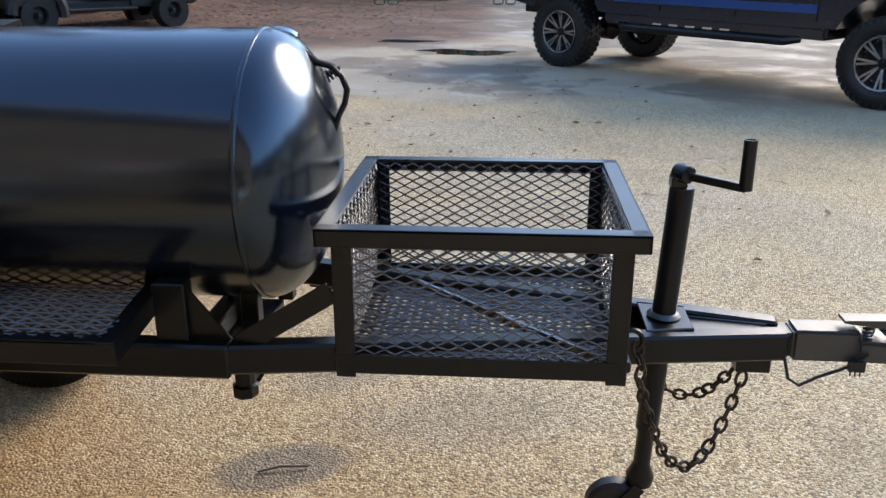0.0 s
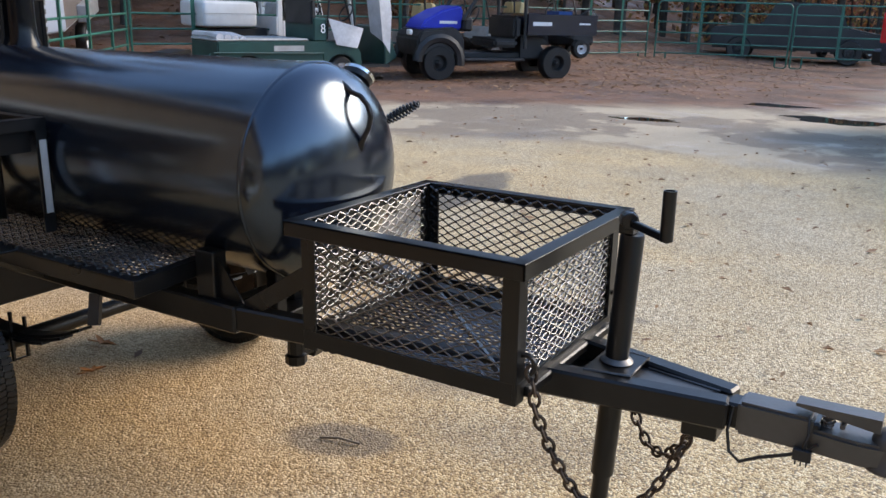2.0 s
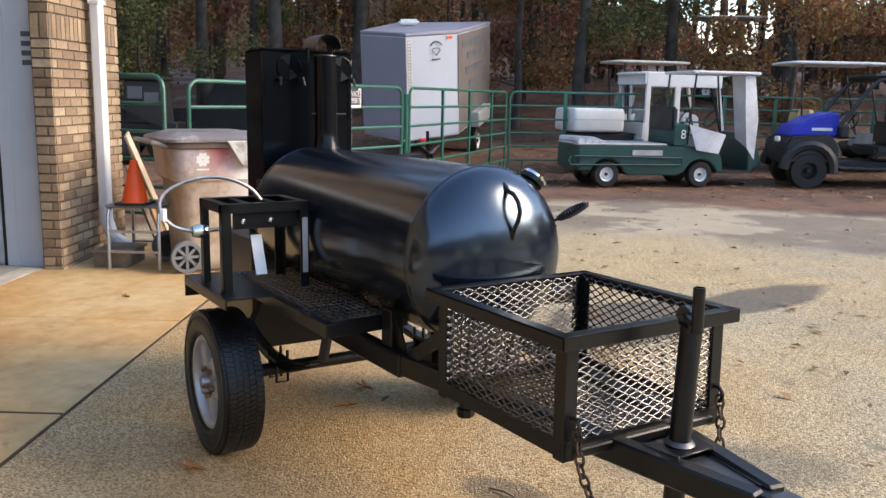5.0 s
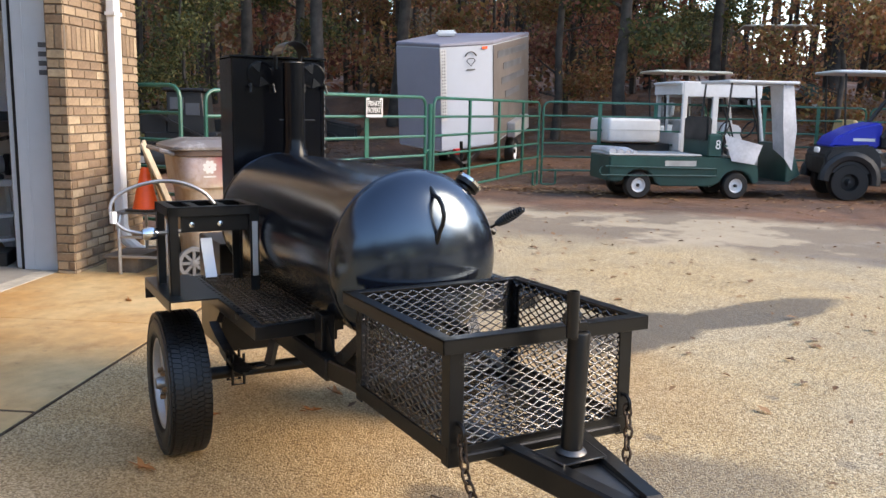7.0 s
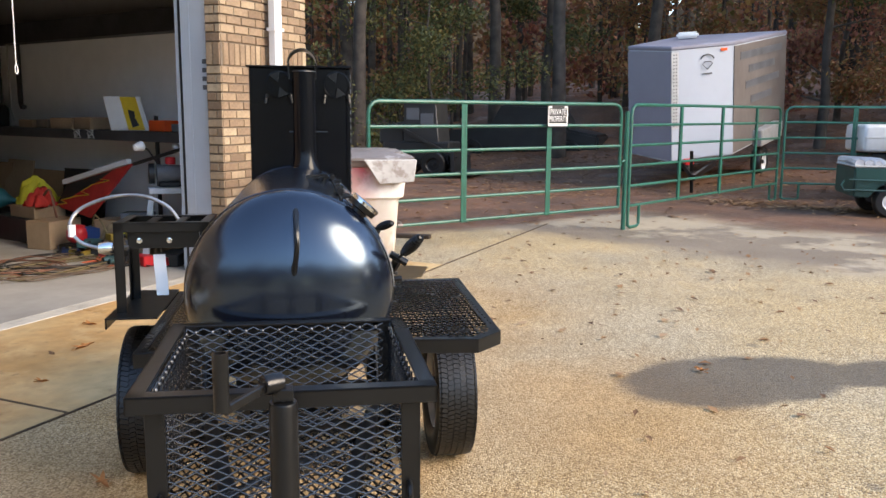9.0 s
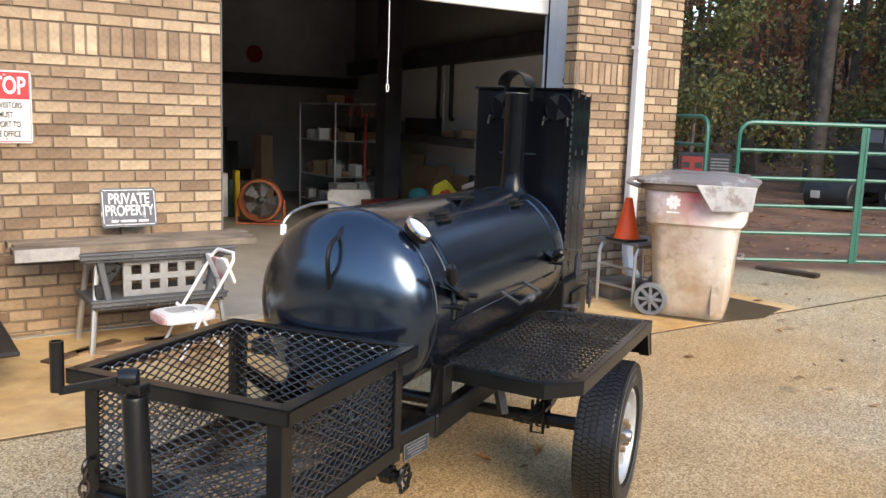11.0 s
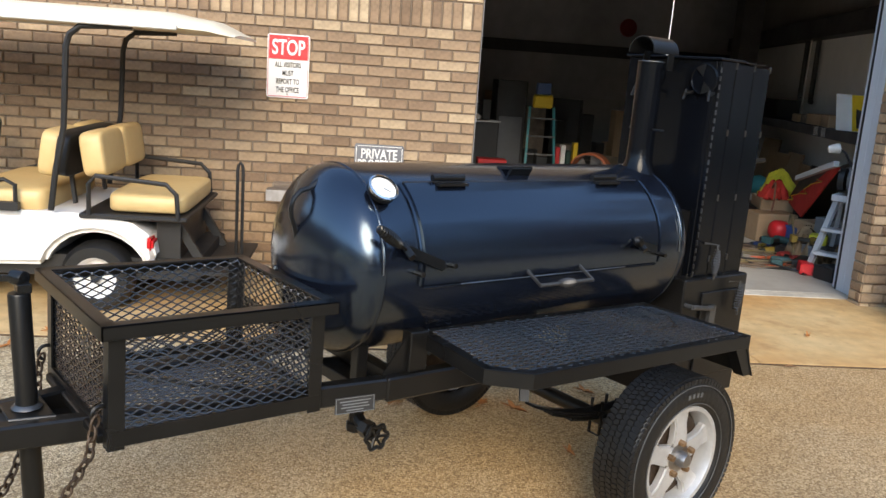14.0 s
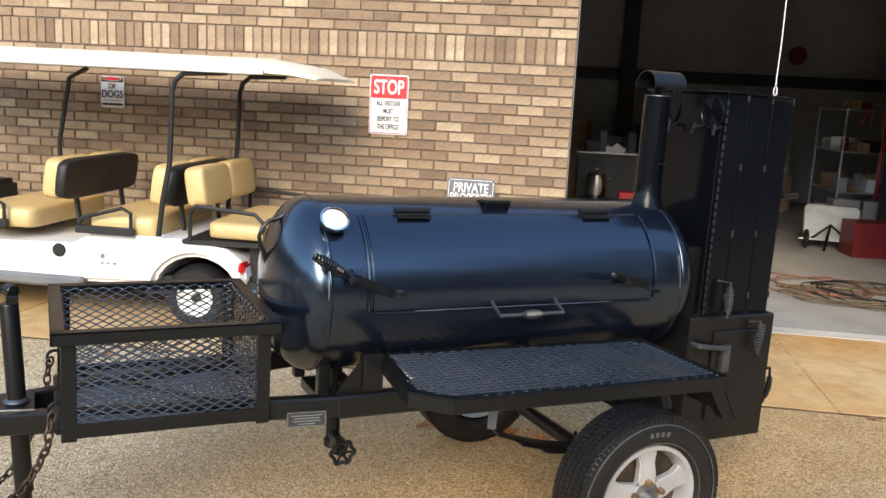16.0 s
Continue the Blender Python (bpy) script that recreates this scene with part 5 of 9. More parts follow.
# axle, springs, wheels
part("axle", Shape().tube([(-1.186, -0.56, 0.335), (-1.186, 0.60, 0.335)], 0.028, 14), M_SATIN, smoker)
for s in (-1, 1):
    leafs = Shape()
    for k, (half, dz) in enumerate(((0.40, 0.0), (0.30, -0.012), (0.20, -0.024))):
        pts = [(-1.17 + half * t, s * 0.36, 0.385 + dz + 0.085 * (t * half / 0.40) ** 2) for t in [i / 6 - 1 for i in range(13)]]
        for a, b in zip(pts, pts[1:]):
            leafs.beam(a, b, 0.045, 0.009)
    part("leaf_spring", leafs, M_SATIN, smoker)
    part("spring_clamp", Shape().tube([(-1.21, s * 0.335, 0.425), (-1.21, s * 0.335, 0.29), (-1.21, s * 0.385, 0.29), (-1.21, s * 0.385, 0.425)], 0.007, 6).tube([(-1.13, s * 0.335, 0.425), (-1.13, s * 0.335, 0.29), (-1.13, s * 0.385, 0.29), (-1.13, s * 0.385, 0.425)], 0.007, 6).span((-1.23, s * 0.36 - 0.03, 0.375), (-1.11, s * 0.36 + 0.03, 0.39)), M_SATIN, smoker)
    for x0, x1 in ((-0.77, -0.79), (-1.57, -1.55)):
        part("spring_hanger", Shape().beam((x0, s * 0.33, 0.47), (x1, s * 0.30, 0.56), 0.032, 0.026), M_BLACKPLASTIC, smoker)


def road_wheel(parent, m, r=0.302, w=0.165, rim=0.190):
    """Tyre with cut tread blocks, and a five-spoke alloy rim; outer face along +z of m."""
    h = w / 2
    tyre = part("tyre", Shape().lathe([(rim, -h * 0.75), (rim + 0.02, -h * 0.98), (r - 0.055, -h * 1.02), (r - 0.02, -h * 0.93), (r - 0.007, -h * 0.78), (r - 0.0055, 0), (r - 0.007, h * 0.78), (r - 0.02, h * 0.93), (r - 0.055, h * 1.02), (rim + 0.035, h * 1.0), (rim + 0.02, h * 0.98), (rim, h * 0.75)], None, 64), M_RUBBER, parent, "treaded all-season tyre", smooth=50, m=m)
    tread = Shape()
    n = 92
    for row, (z, wd, ph) in enumerate(((-0.68, 0.24, 0), (-0.36, 0.22, 0.5), (-0.05, 0.22, 0.2), (0.26, 0.22, 0.7), (0.58, 0.30, 0.4))):
        for i in range(n):
            a = math.tau * (i + ph) / n
            tread.box((math.cos(a) * (r - 0.008), math.sin(a) * (r - 0.008), h * z + h * wd * 0.5 - 0.01), (0.014, 0.0168, h * wd * 1.25), Matrix.Rotation(a, 3, "Z") @ Matrix.Rotation(radians(16 if row % 2 else -16), 3, "X"))
    for i in range(n):
        a = math.tau * i / n
        for sd in (-1, 1):
            tread.box((math.cos(a) * (r - 0.016), math.sin(a) * (r - 0.016), sd * h * 0.90), (0.020, 0.0165, 0.008), Matrix.Rotation(a, 3, "Z"))
    part("tread", tread, M_RUBBER, tyre, "cut tread blocks")
    letters = Shape()
    for i in range(4):
        a = radians(-12 + i * 5.5)
        letters.box((math.cos(a) * (r - 0.062), math.sin(a) * (r - 0.062), h * 1.02), (0.016, 0.013, 0.003), Matrix.Rotation(a, 3, "Z"))
    # pale rings paint the whitish sheen round the sidewall
    for b, wd in ((r - 0.030, 0.0022), (rim + 0.018, 0.0018)):
        letters.tube([(math.cos(u) * b, math.sin(u) * b, h * (0.985 if b > 0.25 else 0.99)) for u in (math.tau * j / 60 for j in range(60))], wd, 5, closed=True)
    part("sidewall_mark", letters, material("pale_rubber", (0.075, 0.075, 0.073), 0.5) if "pale_rubber" not in bpy.data.materials else bpy.data.materials["pale_rubber"], tyre, "raised sidewall marks and pale rings painting the rubber's sheen")
    rimo = part("rim", Shape().lathe([(rim + 0.004, h * 0.80), (rim + 0.002, h * 0.86), (rim - 0.012, h * 0.84), (rim - 0.022, h * 0.55), (rim - 0.03, -h * 0.5), (rim - 0.01, -h * 0.8)], None, 48), M_ALU, parent, "silver five-spoke alloy rim", smooth=40, m=m)
    for i in range(5):
        a0 = math.tau * i / 5
        sp = Shape()
        zs = [(0.03, 0.040, h * 0.62), (0.078, 0.037, h * 0.68), (0.125, 0.031, h * 0.64), (rim - 0.030, 0.040, h * 0.60), (rim - 0.012, 0.060, h * 0.62)]
        vs = []
        for rr, hw, z in zs:
            for dz in (0.0, -0.03):
                vs += [(rr, -hw, z + dz), (rr, hw, z + dz)]
        fs = []
        for j in range(len(zs) - 1):
            a = 4 * j
            fs += [(a, a + 1, a + 5, a + 4), (a + 2, a + 6, a + 7, a + 3), (a, a + 4, a + 6, a + 2), (a + 1, a + 3, a + 7, a + 5)]
        fs += [(0, 2, 3, 1), (4 * len(zs) - 4, 4 * len(zs) - 3, 4 * len(zs) - 1, 4 * len(zs) - 2)]
        rot = Matrix.Rotation(a0, 4, "Z")
        part("spoke", sp.add([rot @ Vector(v) for v in vs], fs), M_ALU, rimo, bevel=0.005, seg=2)
    # drum widened to a dark disc that stands in for shade between the spokes
    part("brake_drum", Shape().lathe([(0, h * 0.22), (0.150, h * 0.22), (0.162, h * 0.1), (0.162, -h * 0.4)], None, 28), M_RUST, rimo, "rusty brake drum widened into a dark backing for the spoke gaps")
    part("hub_cap", Shape().lathe([(0, h * 1.12), (0.022, h * 1.10), (0.027, h * 0.95), (0.029, h * 0.7), (0.05, h * 0.66), (0.07, h * 0.6)], None, 24), M_STEEL, rimo, "dull steel hub")
    for i in range(5):
        a = math.tau * i / 5
        part("lug_nut", Shape().lathe([(0, h * 0.92), (0.009, h * 0.91), (0.012, h * 0.86), (0.013, h * 0.6)], pose(0.058 * math.cos(a), 0.058 * math.sin(a), 0), 6), M_COPPER, rimo, "rusted lug nut")


for s in (-1, 1):
    wheel = new("wheel")
    wheel.parent = smoker
    wheel.matrix_basis = pose(-1.186, 0.648 if s > 0 else -0.602, 0.3225, -90 * s, 0, 0) @ pose(0, 0, 0, 0, 0, -87)
    road_wheel(wheel, Matrix.Identity(4))

# side burner stand on the left plate
bx0, bx1, by0, by1, bz0, bz1 = -1.215, -0.925, -0.665, -0.315, 0.741, 1.085
burner = new("burner_stand")
burner.parent = smoker
tagged(burner, "angle-iron gas burner stand")
for a, b, c in (((bx0, by0), (bx1, by0), (0, 1, 0)), ((bx0, by1), (bx1, by1), (0, -1, 0)), ((bx0, by0), (bx0, by1), (1, 0, 0)), ((bx1, by0), (bx1, by1), (-1, 0, 0))):
    part("top_bar", angle_bar(Shape(), (*a, bz1), (*b, bz1), c, 0.036, 0.005), M_BLACK, burner, bevel=0.001)
for y in (by0 + 0.12, by1 - 0.12):
    part("cross_bar", Shape().beam((bx0, y, bz1 - 0.008), (bx1, y, bz1 - 0.008), 0.03, 0.006), M_BLACK, burner)
part("leg_label", Shape().span((bx1 + 0.0005, by1 - 0.028, 0.80), (bx1 + 0.0025, by1 - 0.006, 1.02)), M_LIGHTPLASTIC, burner, "pale strip on the leg")
for x in (bx0, bx1):
    for y in (by0, by1):
        sx, sy = (1 if x == bx0 else -1), (1 if y == by0 else -1)
        part("leg", Shape().span((x, y, bz0), (x + sx * 0.036, y + sy * 0.005, bz1)).span((x, y, bz0), (x + sx * 0.005, y + sy * 0.036, bz1)), M_BLACK, burner)
bc = ((bx0 + bx1) / 2, (by0 + by1) / 2)
part("burner_head", Shape().lathe([(0, 1.03), (0.05, 1.04), (0.062, 1.02), (0.06, 0.99), (0.02, 0.97), (0, 0.97)], pose(*bc, 0), 20), M_SATIN, burner, "cast-iron burner head")
part("wind_guard", Shape().span((bx1 - 0.03, by0 + 0.05, 0.985), (bx1 - 0.024, by1 - 0.04, 1.05)), M_SATIN, burner)
for y in (by0 + 0.09, by0 + 0.20):
    part("bolt", Shape().lathe([(0, 0.012), (0.011, 0.010), (0.012, 0)], pose(bx1 - 0.024, y, 1.015, 0, 90, 0), 8), M_CHROME, burner)
part("gas_tube", Shape().tube([(bc[0], bc[1], 0.98), (bc[0] + 0.02, by0, 0.975), (bc[0] + 0.03, by0 - 0.03, 0.975)], 0.008, 8), M_STEEL, burner, "bright gas tube")
part("regulator", Shape().lathe([(0, -0.025), (0.022, -0.025), (0.026, -0.01), (0.026, 0.01), (0.02, 0.03), (0, 0.03)], pose(bc[0] + 0.03, by0 - 0.05, 0.975, 90), 14), M_CHROME, burner, "silver gas regulator")
hose = [(bc[0] + 0.03, by0 - 0.075, 0.975), (bc[0] + 0.02, by0 - 0.15, 1.0), (bc[0], by0 - 0.19, 1.06), (bc[0] - 0.04, by0 - 0.16, 1.12), (bc[0] - 0.06, by0 - 0.05, 1.165), (bc[0] - 0.06, by0 + 0.07, 1.17), (bc[0] - 0.04, by0 + 0.17, 1.13), (bc[0] - 0.02, by0 + 0.22, 1.07)]
fine = []
for i in range(len(hose) - 1):
    p0, p1, p2, p3 = (Vector(hose[max(0, min(len(hose) - 1, j))]) for j in (i - 1, i, i + 1, i + 2))
    for k in range(5):
        t = k / 5
        fine.append(0.5 * ((2 * p1) + (p2 - p0) * t + (2 * p0 - 5 * p1 + 4 * p2 - p3) * t * t + (3 * p1 - p0 - 3 * p2 + p3) * t ** 3))
part("gas_hose", Shape().tube(fine, 0.0075, 8), M_STEEL, burner, "braided steel gas hose loop")
part("hose_nut", Shape().tube([fine[8] - Vector((0, 0, 0.015)), fine[8] + Vector((0, 0, 0.03))], 0.014, 6), M_DIAL, burner, "white hose fitting")
tag_pts = [(-0.985, 0.955), (-0.976, 0.90), (-0.972, 0.86), (-0.958, 0.80)]
tag = Shape().add([(x + dx, -0.535 + k * 0.045 + 0.004 * i, z) for dx in (0, -0.002) for i, (x, z) in enumerate(tag_pts) for k in (0, 1)], [(2 * i, 2 * i + 1, 2 * i + 3, 2 * i + 2) for i in range(3)] + [(8 + 2 * i, 10 + 2 * i, 11 + 2 * i, 9 + 2 * i) for i in range(3)] + [(0, 8, 9, 1), (6, 7, 15, 14)] + [(2 * i, 2 * i + 2, 10 + 2 * i, 8 + 2 * i) for i in range(3)] + [(1 + 2 * i, 9 + 2 * i, 11 + 2 * i, 3 + 2 * i) for i in range(3)])
part("tag", tag, M_DIAL, burner, "curled white paper tag", smooth=60)
part("red_cap", Shape().lathe([(0, 0.02), (0.014, 0.02), (0.016, -0.01), (0, -0.01)], pose(-1.03, -0.50, 0.915), 10), M_RED, burner, "small red valve cap")


# ---- along the wall: six-seat cart, bench, sign, chair ----
def small_wheel(parent, m, r, w, rim, rim_mat, label, name="wheel"):
    h = w / 2
    o = part(name, Shape().lathe([(rim, -h), (r - 0.03, -h), (r - 0.008, -h * 0.7), (r, -h * 0.3), (r, h * 0.3), (r - 0.008, h * 0.7), (r - 0.03, h), (rim, h)], None, 36), M_RUBBER, parent, label, smooth=40, m=m)
    part("rim", Shape().lathe([(0, h * 0.5), (rim * 0.35, h * 0.55), (rim * 0.4, h * 0.3), (rim * 0.8, h * 0.25), (rim * 0.92, h * 0.8), (rim + 0.004, h * 0.95)], None, 28), rim_mat, o)
    part("hub", Shape().lathe([(0, h * 1.0), (rim * 0.22, h * 0.95), (rim * 0.26, h * 0.3)], None, 12), M_BLACKPLASTIC, o)
    return o


def seat_cushion(name, parent, c, size, label, tilt=0.0, mat=None):
    s = Shape().pillow(size, 0.34, 0.22)
    return part(name, s, mat or M_TAN, parent, label, smooth=75, m=pose(*c, 0, tilt, 0))


gc = thing("golf_cart", bld(0, 0.86, 0), "white six-seat golf cart with tan seats parked along the wall", "golf cart")
body = [(0.98, 0.34), (1.0, 0.47), (1.12, 0.555), (1.45, 0.60), (2.05, 0.60), (2.2, 0.52), (2.75, 0.50), (2.95, 0.60), (3.6, 0.66), (3.85, 0.5), (3.9, 0.3), (2.8, 0.26), (2.2, 0.26), (1.66, 0.28)]
arch = [(1.33 + 0.30 * math.cos(radians(a)), 0.21 + 0.28 * math.sin(radians(a))) for a in range(15, 166, 15)]
XZ = Matrix(((1, 0, 0, 0), (0, 0, -1, 0), (0, 1, 0, 0), (0, 0, 0, 1)))
part("body", Shape().prism(body + arch, -0.54, 0.54, XZ), M_WHITE, gc, "white moulded body", bevel=0.03, seg=3, smooth=50)
part("chassis", Shape().span((0.75, -0.45, 0.2), (3.7, 0.45, 0.33)), M_BLACKPLASTIC, gc)
part("sill", Shape().span((2.1, 0.50, 0.22), (3.2, 0.58, 0.30)), M_GREYPLASTIC, gc, "grey running board", bevel=0.02)
for x, y in ((1.33, 0.45), (1.33, -0.45), (3.45, 0.45), (3.45, -0.45)):
    small_wheel(gc, pose(x, y, 0.215, -90 if y > 0 else 90), 0.215, 0.19, 0.125, M_WHITE, "balloon tyre on a white steel rim")
roof_sec = [(-0.62, 1.70), (-0.60, 1.735), (-0.4, 1.785), (0.0, 1.80), (0.4, 1.785), (0.60, 1.735), (0.62, 1.70), (0.60, 1.69), (-0.60, 1.69)]
rf = Shape()
vs, fs = [], []
xs = [(0.55, 0.80, -0.05), (0.70, 0.93, -0.015), (1.0, 1.0, 0.0), (2.2, 1.0, 0.005), (3.5, 1.0, 0.0), (3.75, 0.94, -0.02), (3.85, 0.85, -0.04)]
for x, k, dz in xs:
    f = max(0.2, 1 - (1 - k) * 4.2)
    vs += [(x, y * k, 1.695 + (z - 1.695) * f + dz * 0.6) for y, z in roof_sec]
m = len(roof_sec)
for i in range(len(xs) - 1):
    fs += [(i * m + j, i * m + (j + 1) % m, (i + 1) * m + (j + 1) % m, (i + 1) * m + j) for j in range(m)]
fs += [tuple(range(m))[::-1], tuple(range((len(xs) - 1) * m, len(xs) * m))]
part("roof", rf.add(vs, fs), M_OFFWHITE, gc, "long cream roof canopy", smooth=50)
for y in (-0.625, 0.585):
    part("roof_trim", Shape().span((0.85, y, 1.682), (3.6, y + 0.04, 1.712)), M_WHITE, gc, bevel=0.006)
for y in (0.575, -0.575):
    part("roof_post", Shape().tube([(1.56, y, 0.62), (1.53, y, 0.85), (1.48, y, 1.1), (1.46, y, 1.55), (1.44, y, 1.62), (1.38, y, 1.67), (1.1, y, 1.685)], 0.018, 8), M_BLACKPLASTIC, gc, "bent black roof post")
    part("roof_post", Shape().tube([(2.95, y, 0.5), (2.95, y, 1.1), (2.85, y, 1.60), (2.7, y, 1.68)], 0.018, 8), M_BLACKPLASTIC, gc, "bent black roof post")
for x, t, lab in ((1.86, 0, "second-row tan seat"), (2.75, 0, "front tan seat")):
    seat_cushion("seat", gc, (x, 0, 0.655), (0.50, 1.0, 0.16), lab)
for x, lean in ((1.56, 8), (2.32, 8)):
    for y in (-0.25, 0.25):
        seat_cushion("backrest", gc, (x + 0.04, y, 0.935), (0.11, 0.50, 0.28), "tan padded backrest", -lean)
    part("back_shell", Shape().pillow((0.09, 1.0, 0.275), 0.3, 0.22), M_BLACKPLASTIC, gc, "black moulded seat back", smooth=75, m=pose(x - 0.03, 0, 0.93, 0, -lean, 0))
    for y in (-0.3, 0.3):
        part("back_strut", Shape().beam((x - 0.05, y, 0.62), (x - 0.01, y, 0.95), 0.035, 0.02), M_BLACKPLASTIC, gc)
seat_cushion("seat", gc, (1.05, 0, 0.665), (0.46, 0.98, 0.13), "rear-facing tan seat")
part("seat_tray", Shape().span((0.80, -0.54, 0.575), (1.42, 0.54, 0.605)), M_BLACKPLASTIC, gc, bevel=0.008)
for y in (-0.24, 0.24):
    seat_cushion("backrest", gc, (1.36, y, 0.94), (0.14, 0.47, 0.27), "tan padded backrest", 8)
for y in (-0.54, 0.54):
    part("arm_rail", Shape().tube([(1.36, y, 0.60), (1.36, y, 0.78), (1.32, y, 0.83), (0.92, y, 0.80), (0.86, y, 0.74), (0.85, y, 0.59)], 0.014, 8), M_BLACKPLASTIC, gc, "bent black arm rail")
    for x in (1.95, 2.85):
        part("hip_rail", Shape().tube([(x + 0.2, y, 0.62), (x + 0.16, y, 0.70), (x - 0.12, y, 0.78), (x - 0.18, y, 0.75), (x - 0.18, y, 0.63)], 0.013, 8).span((x - 0.2, y - 0.02, 0.60), (x + 0.2, y + 0.02, 0.65)), M_BLACKPLASTIC, gc, "black hip restraint")
part("battery_cover", Shape().span((0.86, -0.42, 0.30), (1.0, 0.42, 0.56)), M_BLACKPLASTIC, gc)
for y in (-0.48, 0.48):
    part("tail_lamp", Shape().box((0, 0, 0), (0.05, 0.13, 0.075)), M_TAIL, gc, "red tail lamp", bevel=0.015, seg=2, m=pose(1.02, y, 0.435))
part("foot_deck", Shape().span((0.50, -0.48, 0.235), (0.85, 0.45, 0.26)), M_BLACKPLASTIC, gc, "rear foot platform", bevel=0.006)
for y in (-0.35, 0.35):
    part("deck_strut", Shape().beam((0.9, y, 0.55), (0.72, y, 0.26), 0.04, 0.05), M_BLACKPLASTIC, gc)
part("grab_bar", Shape().tube([(0.567, -0.115, 0.26), (0.567, -0.115, 0.82), (0.572, -0.115, 0.858), (0.585, -0.115, 0.875), (0.598, -0.115, 0.858), (0.603, -0.115, 0.82), (0.603, -0.115, 0.26)], 0.011, 8), M_BLACKPLASTIC, gc, "upright black grab bar")
part("steering_wheel", Shape().tube([(3.15 + 0.06 * math.sin(a), 0.28 + 0.17 * math.cos(a), 0.93 + 0.16 * math.sin(a)) for a in (math.tau * i / 24 for i in range(24))], 0.016, 6, closed=True).tube([(3.15, 0.28, 0.93), (3.35, 0.28, 0.66)], 0.02, 8).tube([(3.12, 0.12, 0.93), (3.15, 0.28, 0.92), (3.12, 0.44, 0.93)], 0.012, 6), M_BLACKPLASTIC, gc)
part("dashboard", Shape().span((3.25, -0.5, 0.55), (3.5, 0.5, 0.80)), M_BLACKPLASTIC, gc, bevel=0.04, seg=2)
for x, z in ((2.28, 0.47), (2.95, 0.45)):
    part("body_port", Shape().lathe([(0, 0.01), (0.042, 0.01), (0.047, 0)], pose(x, 0.545, z, -90), 16), M_BLACKPLASTIC, gc, "round black body port")
part("badge", Shape().span((1.855, 0.541, 0.388), (1.99, 0.544, 0.474)), M_DIAL, gc, "worn white badge")
for x0, x1, z0, z1 in ((1.955, 1.985, 0.435, 0.468), (1.90, 1.945, 0.462, 0.467), (1.962, 1.985, 0.398, 0.412), (1.92, 1.945, 0.398, 0.412), (1.872, 1.90, 0.398, 0.412)):
    part("badge_bar", Shape().span((x0, 0.544, z0), (x1, 0.546, z1)), M_GREYPLASTIC, gc, "grey badge print")

# plank bench on a plastic sawhorse
M_BENCHGREY = material("dark_grey_plastic", (0.10, 0.103, 0.107), 0.6, vary=0.2, scale=8)
bench = thing("work_bench", bld(-0.42, 0.42, 0), "grey folding plastic workbench with aluminium legs", "workbench")
part("bracket", Shape().span((0.30, 0.10, 0.345), (0.40, 0.19, 0.44)).span((0.26, 0.12, 0.50), (0.38, 0.17, 0.58)).beam((0.36, 0.15, 0.40), (0.24, 0.15, 0.56), 0.04, 0.05), M_BLACKPLASTIC, bench, "black folding bracket", bevel=0.008)
for z, w in ((0.60, 0.98), (0.30, 0.86)):
    part("tray", Shape().span((-w / 2, -0.24, z), (w / 2, 0.24, z + 0.045)).span((-w / 2 + 0.02, -0.22, z - 0.02), (w / 2 - 0.02, 0.22, z)), M_BENCHGREY, bench, "moulded plastic tray", bevel=0.008)
for x in (-0.40, 0.40):
    for y in (-0.17, 0.17):
        part("leg", Shape().tube([(x * 0.92, y * 0.8, 0.60), (x * 1.08, y * 1.25, 0.0)], 0.02, 10), M_ALUTUBE, bench, "aluminium tube leg")
M_LATTICE = material("dull_grey_plastic", (0.27, 0.262, 0.25), 0.65, vary=0.2, scale=8)
grille = Shape()
for z0, z1 in ((0.345, 0.385), (0.445, 0.485), (0.545, 0.597)):
    grille.span((-0.40, 0.14, z0), (0.22, 0.162, z1))
for k in range(6):
    x = -0.38 + k * 0.115
    grille.span((x - 0.026, 0.138, 0.345), (x + 0.026, 0.160, 0.597))
part("lattice", grille, M_LATTICE, bench, "pale slotted brace panel", bevel=0.003)
for z, w in ((0.60, 0.98), (0.30, 0.86)):
    for k in range(int(w / 0.07)):
        part("tray_rib", Shape().span((-w / 2 + 0.03 + k * 0.07, 0.24, z - 0.016), (-w / 2 + 0.036 + k * 0.07, 0.247, z + 0.04)), M_BENCHGREY, bench)
    part("tray_lip", Shape().span((-w / 2 - 0.006, 0.24, z + 0.033), (w / 2 + 0.006, 0.252, z + 0.047)), M_BENCHGREY, bench, bevel=0.003)
for x in (-0.32, 0.32):
    part("brace", Shape().beam((x, 0.18, 0.34), (x * 1.15, 0.18, 0.60), 0.06, 0.04), M_BENCHGREY, bench, bevel=0.006)
M_BROWNWOOD = material("damp_brown_wood", (0.12, 0.065, 0.032), 0.85, vary=0.3, scale=14, bump=0.3, bump_scale=60)
M_GREYBOARD = material("grey_weathered_board", (0.36, 0.335, 0.31), 0.85, vary=0.2, scale=14, bump=0.25, bump_scale=60)
planks = []
for i, (y, x0, x1) in enumerate(((0.26, -1.12, 0.42), (0.41, -1.10, 0.40), (0.56, -1.07, 0.43))):
    planks.append(solo("plank", Shape().span((x0, y - 0.07, 0.646), (x1, y + 0.07, 0.69)), M_WOOD, "weathered grey plank lying on the workbench", "plank", BLD, bevel=0.004, group="planks on the bench"))
